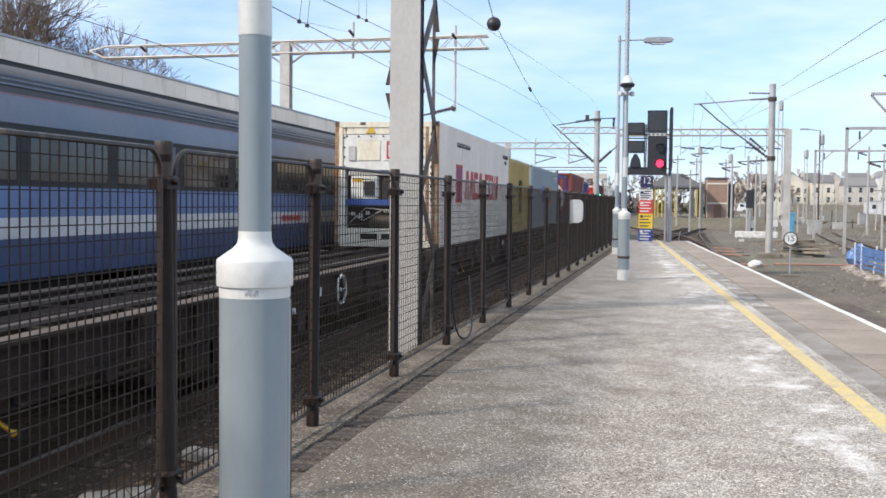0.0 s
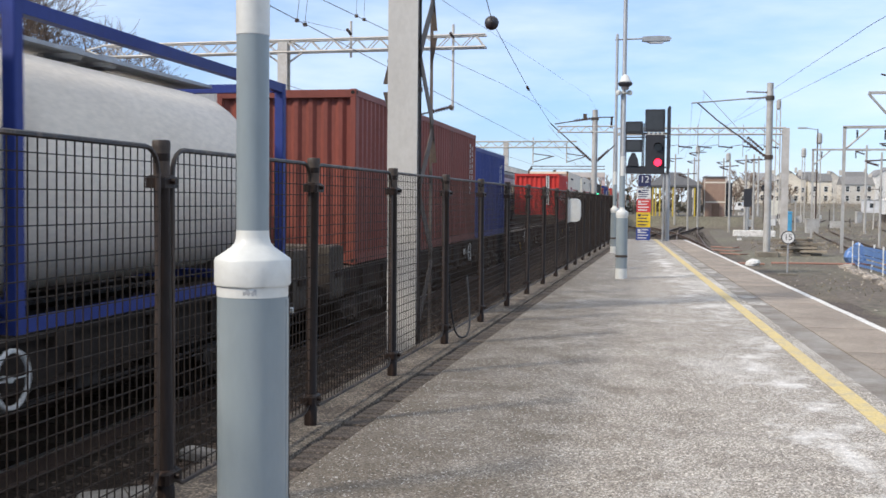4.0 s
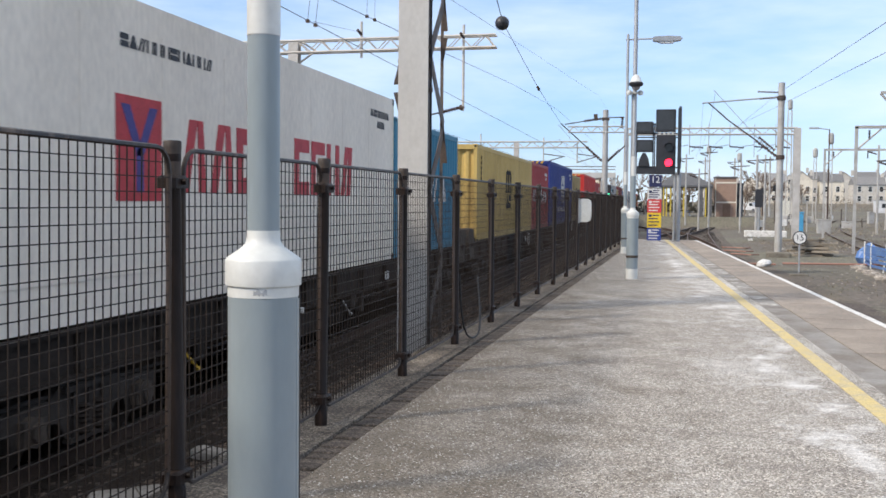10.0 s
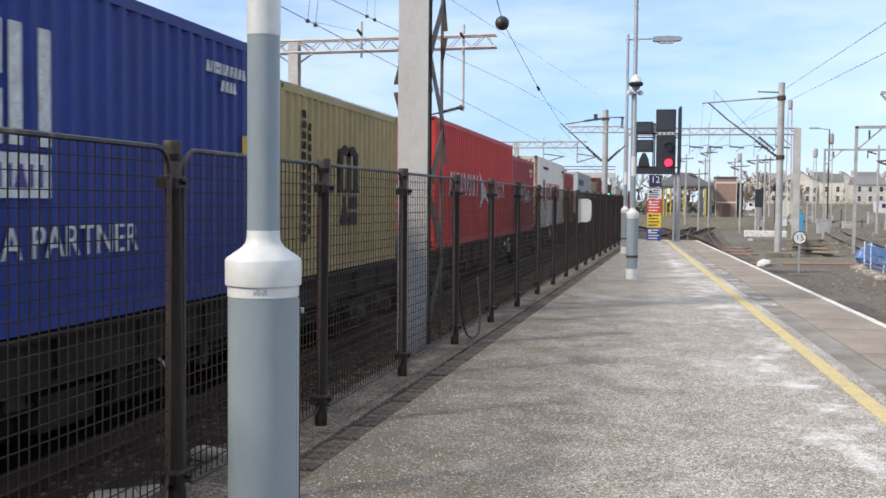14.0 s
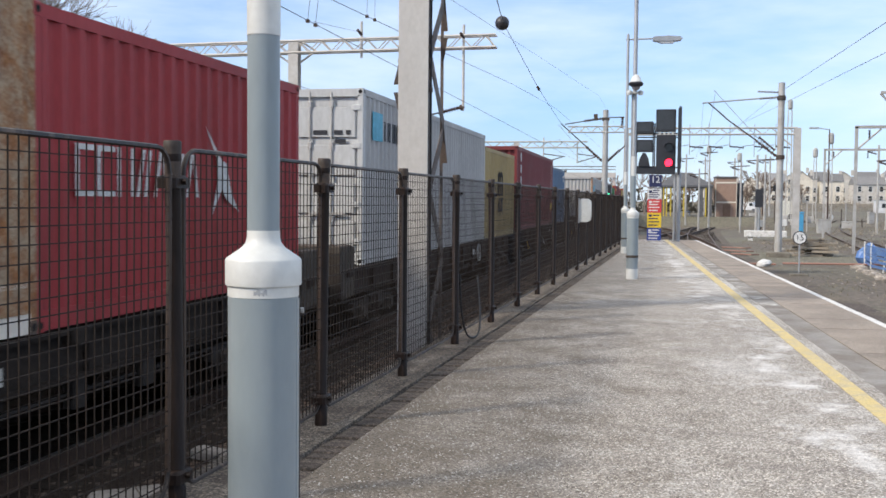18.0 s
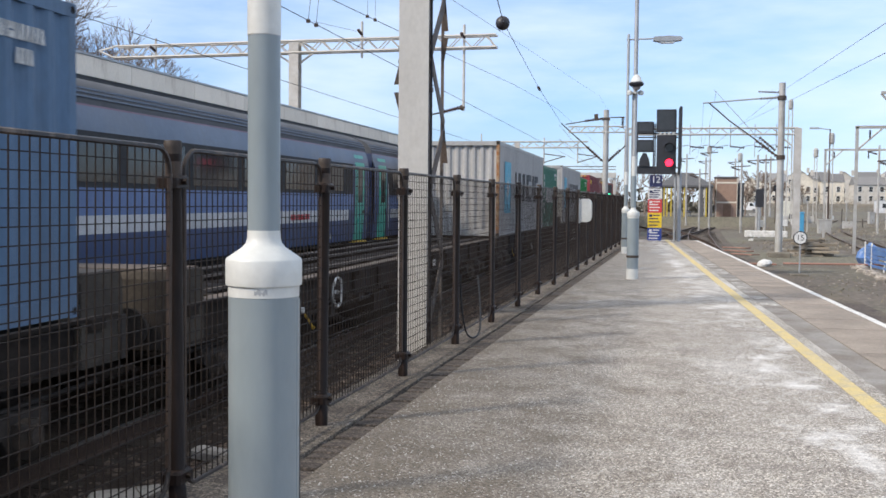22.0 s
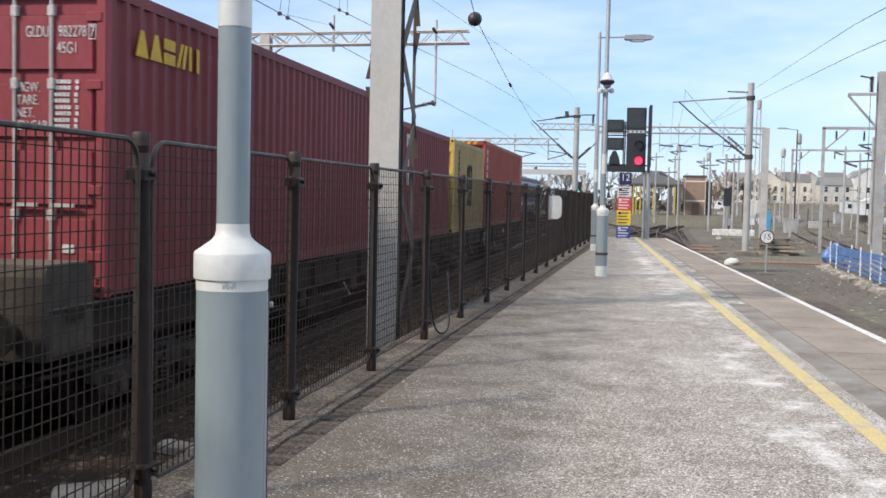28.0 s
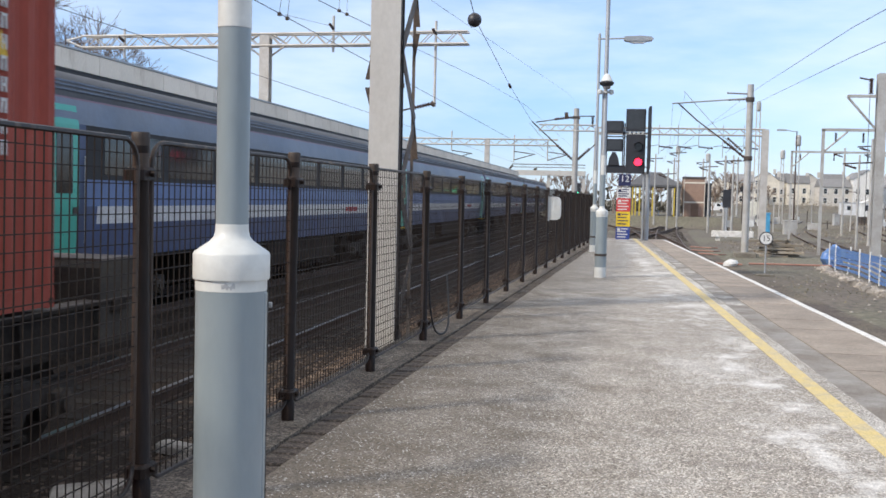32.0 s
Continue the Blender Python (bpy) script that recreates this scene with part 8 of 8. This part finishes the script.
part("floor", Shape().add([(-12, -7.5, GROUND_Z - 0.05), (9.5, -7.5, GROUND_Z - 0.05), (9, -2.6, -0.10), (-7, -2.6, -0.10), (-12, 14, GROUND_Z - 0.05), (9.5, 14, GROUND_Z - 0.05), (9, 13.5, -0.10), (-7, 13.5, -0.10)], [(0, 1, 2, 3), (3, 2, 6, 7), (1, 5, 6, 2), (0, 3, 7, 4), (4, 7, 6, 5), (0, 4, 5, 1)]), EARTH, shelter, "low mound of bare earth")
part("roof", Shape().add([(-2.65, -2, 3.06), (2.65, -2, 3.06), (2.65, 7, 3.06), (-2.65, 7, 3.06), (-1.1, 0, 4.38), (0.6, 0, 4.38), (0.6, 5, 4.38), (-1.1, 5, 4.38), (-2.65, -2, 2.86), (2.65, -2, 2.86), (2.65, 7, 2.86), (-2.65, 7, 2.86)],
                         [(0, 1, 5, 4), (1, 2, 6, 5), (2, 3, 7, 6), (3, 0, 4, 7), (4, 5, 6, 7), (8, 11, 10, 9), (0, 8, 9, 1), (1, 9, 10, 2), (2, 10, 11, 3), (3, 11, 8, 0)]), SLATE, shelter, "dark slate roof")
for x in (-2.2, -1.9, -1.5, -1.15, -0.2, 1.95):
    part("post", Shape().box(x - 0.07, -1.9, -0.1, x + 0.07, -1.78, 2.86), YELLOW_POST, shelter, "yellow post")
for x, w in ((1.5, 0.36), (2.45, 0.24)):
    part("post", Shape().box(x - w / 2, -1.9, -0.1, x + w / 2, -1.7, 2.86), SLATE, shelter, "dark post")
for y in (3.0, 6.6):
    for x in (-2.3, 2.3):
        part("post", Shape().box(x - 0.08, y, -0.1, x + 0.08, y + 0.16, 2.86), SLATE, shelter, "dark post")
part("bench", Shape().box(-0.9, 3.0, 0.3, 0.7, 3.5, 0.4).box(-0.8, 3.1, -0.1, -0.7, 3.4, 0.3).box(0.5, 3.1, -0.1, 0.6, 3.4, 0.3), GALV, shelter, "plain grey bench")
lift = thing("brick_tower", "small brown brick building with pale bands", "building", pose(6.75, 110, 0))
part("wall", Shape().box(-1.05, 0, GROUND_Z, 1.05, 2.5, 3.85), BRICK, lift)
part("roof", Shape().bevel_box(-1.15, -0.1, 3.853, 1.15, 2.6, 4.0, 0.04), SLATE, lift)
for x in (-1.06, 1.0):
    part("corner_strip", Shape().box(x, -0.02, GROUND_Z, x + 0.07, -0.003, 3.85), PALE_STONE, lift)
for z in (1.3, 3.3):
    part("band", Shape().box(-0.98, -0.02, z, 0.98, -0.003, z + 0.15), PALE_STONE, lift)
part("door", Shape().box(-0.3, -0.03, -0.1, 0.45, -0.004, 1.2), surface("brown door", (0.2, 0.12, 0.08), rough=0.6, bump=0.05), lift)
annex = thing("dark_annex", "dark annex beside the brick building", "building", pose(8.6, 112, 0))
part("wall", Shape().box(-0.75, 0, GROUND_Z, 0.0, 2.5, 3.2), SLATE, annex)
part("roof", Shape().bevel_box(-0.8, -0.1, 3.203, 0.05, 2.6, 3.4, 0.04), SLATE, annex)
part("opening", Shape().box(-0.55, -0.02, 0.6, -0.15, -0.003, 2.2), PANE, annex)

# ---- houses on the rise behind the yard ----
bank = Shape()
ys_, xs_ = (150, 250, 300, 352, 500), (-40, 8, 60, 360, 500)
hz = (GROUND_Z - 0.05, -0.3, 1.3, 1.6, 1.8)
bv = [(x, y, z - (0.0 if x > 0 else 0.1)) for y, z in zip(ys_, hz) for x in xs_]
bank.add(bv, [(j * 5 + i, j * 5 + i + 1, j * 5 + i + 6, j * 5 + i + 5) for j in range(4) for i in range(4)])
solid("far_bank", bank, EARTH, "rising rough ground below the houses", "bank", kind="structure")
random.seed(13)


# slate lightened so that the far roofs look hazy
HAZY_SLATE = surface("slate paled by haze", (0.19, 0.19, 0.195), (0.25, 0.245, 0.24), 0.75, scale=2, grain=14, bump=0.2, vary=0.3)


def house(x, y, w, h_, material, gable, bay=False):
    ob = thing("terraced_house", "pale stone terraced house with a dark slate roof", "house", pose(x, y, 1.3, 0, 0, random.uniform(-6, 2)), "houses behind the yard")
    d = 8.0
    part("wall", Shape().box(-w / 2, 0, -0.5, w / 2, d, h_), material, ob)
    rise = 2.4
    if gable:
        part("gable", Shape().prism([(-w / 2, h_), (w / 2, h_), (0, h_ + rise)], 0.0, d), material, ob)
        part("roof", Shape().add([(-w / 2 - 0.25, -0.2, h_ - 0.15), (0, -0.2, h_ + rise + 0.1), (0, d + 0.2, h_ + rise + 0.1), (-w / 2 - 0.25, d + 0.2, h_ - 0.15),
                                  (w / 2 + 0.25, -0.2, h_ - 0.15), (w / 2 + 0.25, d + 0.2, h_ - 0.15), (0, -0.2, h_ + rise + 0.3), (0, d + 0.2, h_ + rise + 0.3)],
                                 [(0, 1, 2, 3), (1, 4, 5, 2), (0, 6, 7, 3), (6, 4, 5, 7), (0, 1, 6), (1, 4, 6), (3, 2, 7), (2, 5, 7)]), HAZY_SLATE, ob)
    else:
        part("roof", Shape().add([(-w / 2 - 0.1, -0.35, h_), (w / 2 + 0.1, -0.35, h_), (w / 2 + 0.1, d / 2, h_ + rise), (-w / 2 - 0.1, d / 2, h_ + rise), (-w / 2 - 0.1, d + 0.3, h_), (w / 2 + 0.1, d + 0.3, h_)],
                                 [(0, 1, 2, 3), (3, 2, 5, 4), (0, 3, 4), (1, 5, 2), (0, 4, 5, 1)]), HAZY_SLATE, ob)
    part("chimney", Shape().box(w / 2 - 0.9, d / 2 - 0.4, h_ + rise - 0.9, w / 2 - 0.1, d / 2 + 0.4, h_ + rise + 0.8), GREY_STONE, ob)
    cols = 2 if w < 7 else 3
    for r in range(int(h_ // 2.7)):
        for c in range(cols):
            wx, wz = -w / 2 + w * (c + 0.5) / cols, 0.9 + 2.7 * r
            win = part("window", Shape().box(wx - 0.58, -0.06, wz - 0.1, wx + 0.58, -0.004, wz + 1.6), WHITE_SIGN, ob, "white framed window")
            part("pane", Shape().box(wx - 0.45, -0.075, wz + 0.03, wx + 0.45, -0.063, wz + 0.72), PANE, win)
            part("pane", Shape().box(wx - 0.45, -0.075, wz + 0.80, wx + 0.45, -0.063, wz + 1.48), PANE, win)
    return ob


x = 29.0
for k in range(28):
    w = random.choice((6.4, 7.6, 8.8))
    house(x + w / 2, 316 + 6 * math.sin(k * 1.3) + 0.02 * x, w, random.choice((5.6, 5.9, 6.6, 8.0)) + (1.0 if k in (1, 6, 7) else 0), random.choice((PALE_STONE, PALE_STONE, GREY_STONE, WHITE_LINE)), k % 3 == 1)
    x += w + random.choice((0.05, 0.05, 1.6))
x = 40
for k in range(8):
    w = random.choice((6.4, 7.2))
    house(x + w / 2, 350, w, 7.4 + random.uniform(0, 1.6), random.choice((PALE_STONE, GREY_STONE)), k % 2 == 0)
    x += w + 0.1
x = 13.5
for k in range(3):
    w = random.choice((5.2, 6.0))
    house(x + w / 2, 338 + 7 * (k % 2), w, 4.4 + 0.7 * k, random.choice((PALE_STONE, GREY_STONE)), k != 1)
    x += w + 0.4

# a parked van and a site cabin at the foot of the bank
VAN_WHITE = surface("white van paint", (0.75, 0.76, 0.77), rough=0.35, scale=2, grain_amt=0.05, bump=0.0, dirt=(0.35, 0.33, 0.30), dirt_amt=0.3)
van = thing("parked_van", "white panel van parked below the houses", "van", pose(18.9, 232, -0.44, 0, 0, -24))
part("body", Shape().prism([(-2.3, 0.35), (2.3, 0.35), (2.3, 1.05), (1.65, 1.2), (1.15, 1.95), (-2.2, 2.0), (-2.3, 1.6)], -0.9, 0.9), VAN_WHITE, van)
part("side_window", Shape().prism([(1.45, 1.2), (1.05, 1.8), (0.5, 1.8), (0.5, 1.2)], -0.915, -0.903), PANE, van)
for wx in (-1.5, 1.45):
    for wy in (-0.83, 0.83):
        part("wheel", Shape().wheel((wx, wy, 0.33), 0.33, 0.2, 16, "y"), SLATE, van, "black tyre")
cabin = thing("site_cabin", "white site cabin with a flat roof beyond the sidings", "cabin", pose(44.6, 232, -0.5))
part("wall", Shape().bevel_box(0, 0, 0, 6.2, 2.6, 2.62, 0.04), VAN_WHITE, cabin)
part("roof", Shape().bevel_box(-0.1, -0.1, 2.624, 6.3, 2.7, 2.78, 0.03), GALV, cabin, "pale metal roof")
for wx in (1.2, 4.2):
    part("window", Shape().box(wx, -0.03, 1.1, wx + 1.0, -0.004, 2.0), PANE, cabin)

# ---- trees ----
BARK = surface("bare twigs", (0.25, 0.195, 0.155), (0.17, 0.13, 0.105), 0.9, scale=5, bump=0)


def bare_tree(x, y, z, height, seed, spread=0.55, levels=5, fine=0.012):
    """A leafless crown: a tapered trunk that forks again and again."""
    rng = random.Random(seed)
    trunk, limbs, twigs = Shape(), Shape(), Shape()

    def grow(p, d, length, r, level):
        bend = Vector((rng.gauss(0, 0.12), rng.gauss(0, 0.12), rng.gauss(0.06, 0.08)))
        mid = p + d * length * 0.5
        end = mid + (d + bend).normalized() * length * 0.5
        shape = trunk if level == 0 else limbs if level < 3 else twigs
        seg = 7 if level == 0 else 5 if level < 3 else 3
        shape.tube(p, mid, r, seg, r * 0.85, caps=False).tube(mid, end, r * 0.85, seg, r * 0.65, caps=False)
        if level >= levels:
            return
        for i in range(3 if level in (0, 1, 2) else 2 + (rng.random() < 0.6)):
            a = rng.uniform(0, 6.28)
            side = d.orthogonal().normalized()
            side = Matrix.Rotation(a, 3, d) @ side
            nd = (d + side * spread * rng.uniform(0.5, 1.35) + Vector((0, 0, 0.12))).normalized()
            start = p.lerp(end, rng.uniform(0.55, 1.0)) if level else end.lerp(p, rng.uniform(0, 0.3))
            grow(start, nd, length * rng.uniform(0.62, 0.86), max(fine, r * rng.uniform(0.48, 0.66)), level + 1)

    ob = thing("bare_tree", "leafless tree with a dense crown of fine twigs", "tree", pose(x, y, z), "bare trees")
    grow(Vector((0, 0, 0)), Vector((rng.gauss(0, 0.05), rng.gauss(0, 0.05), 1)).normalized(), height * 0.27, height * 0.02, 0)
    part("trunk", trunk, BARK, ob)
    part("crown", limbs, BARK, ob, "forking bare limbs")
    tagged(part("twig_mass", twigs, BARK, ob), "mass of fine bare twigs", kind="stuff")
    return ob


bare_tree(-30.5, 47, 0, 17.0, 1, 0.60, 7)
bare_tree(-35.0, 50, 0, 17.5, 2, 0.60, 7)
bare_tree(-28.6, 51, 0, 13.4, 3, 0.60, 7)
bare_tree(-40.0, 49, 0, 15, 5, 0.60, 7)
for k in range(14):
    bare_tree(-36 + 4.1 * k + random.uniform(-1, 1), 185 + random.uniform(-12, 12), GROUND_Z, random.uniform(8, 11), 20 + k, 0.65, 5, 0.05)
for k in range(7):
    bare_tree(11.5 + 4.6 * k + random.uniform(-1.2, 1.2), 308 + (24 if k < 4 else -8) + random.uniform(-5, 5), 1.2, random.uniform(6.4, 9.2), 40 + k, 0.65, 5, 0.07)
HEDGE = surface("dull hedge", (0.075, 0.07, 0.05), (0.055, 0.05, 0.036), 0.95, scale=1.5, grain=8, bump=0.5, vary=0.5, island=True)
SCRUB = surface("grey brown scrub", (0.31, 0.265, 0.21), (0.22, 0.19, 0.15), 0.95, scale=0.5, grain=4, bump=0.3, vary=0.4, island=True)
rng_h = random.Random(31)


def clumps(n_, place, size):
    s = Shape()
    for _ in range(n_):
        x, y, z = place(rng_h)
        r, a = rng_h.uniform(0.5, 1.4) * size, rng_h.uniform(0, 6.28)
        n = Vector((math.cos(a), math.sin(a), rng_h.uniform(-0.6, 0.6))).normalized()
        u = n.orthogonal().normalized() * r
        w = n.cross(u)
        c = Vector((x, y, z))
        s.add([c - u, c - w * 0.5, c + u * 0.9, c + w * 0.6], [(0, 1, 2, 3)])
    return s


def bush_line(r):
    t = r.random()
    x, y = -60 + 71 * t, 205 + 14 * math.sin(t * 9) + r.gauss(0, 3)
    return x, y, GROUND_Z + abs(r.gauss(0, 2.3)) * (1.0 if x < 14 else 0.6)


def bank_scrub(r):
    x = r.uniform(10, 150)
    y = r.uniform(236, 306)
    tall = 1.5 + 1.4 * math.sin(x * 0.33) + 0.9 * math.sin(x * 0.9 + y * 0.1)
    return x, y, -0.4 + 1.7 * (y - 250) / 50 * (y > 250) + abs(r.gauss(0, 1)) * max(0.25, tall) * 0.8


def yard_scrub(r):
    k = r.randrange(48)
    x0, y0 = 9 + (k * 37 % 52), 62 + (k * 53 % 130)
    return x0 + r.gauss(0, 1.3), y0 + r.gauss(0, 2.4), GROUND_Z + abs(r.gauss(0, 0.28))


hedge = clumps(2200, bush_line, 0.55)
solid("bank_scrub", clumps(16000, bank_scrub, 0.15), SCRUB, "leafless grey brown scrub below the houses", "scrub", kind="stuff")
solid("yard_scrub", clumps(15000, yard_scrub, 0.06), SCRUB, "straggly brambles between the sidings", "scrub", kind="stuff")
STRAW = surface("dry straw grass", (0.235, 0.20, 0.125), (0.15, 0.13, 0.08), 0.95, scale=0.6, grain=5, bump=0, vary=0.35, island=True)
tufts = Shape()
for _ in range(9000):
    k = rng_h.randrange(34)
    x0, y0 = 6.2 + (k * 29 % 31) * 0.8, 33 + (k * 41 % 83)
    x, y = x0 + rng_h.gauss(0, 0.9), y0 + rng_h.gauss(0, 2.2)
    h_, a = rng_h.uniform(0.03, 0.09), rng_h.uniform(0, 6.28)
    d = Vector((math.cos(a), math.sin(a), 0)) * 0.016
    tip = Vector((x + rng_h.gauss(0, 0.07), y + rng_h.gauss(0, 0.07), GROUND_Z + h_))
    tufts.add([Vector((x, y, GROUND_Z - 0.02)) - d, Vector((x, y, GROUND_Z - 0.02)) + d, tip], [(0, 1, 2)])
solid("dry_grass", tufts, STRAW, "patches of dry straw grass in the yard", "grass", kind="stuff")
solid("far_hedge", hedge, HEDGE, "dark distant hedge and scrub", "hedge", kind="stuff")


def motions():
    """The freight train rolls towards the camera's side; the coaches draw away near the end."""
    for ob, start in MOVERS:
        x, _, z = ob.matrix_basis.translation
        walk(ob, [(t, pose(x, start - TRAVEL[t], z)) for t in range(33)])
    for ob, start in COACHES:
        x, _, z = ob.matrix_basis.translation
        walk(ob, [(t, pose(x, start + (0.245 * (t - 26.6) ** 2 if t > 26.6 else 0.0), z)) for t in (0, 13, 26.4, 27, 28, 29, 30, 31, 32)])


motions()
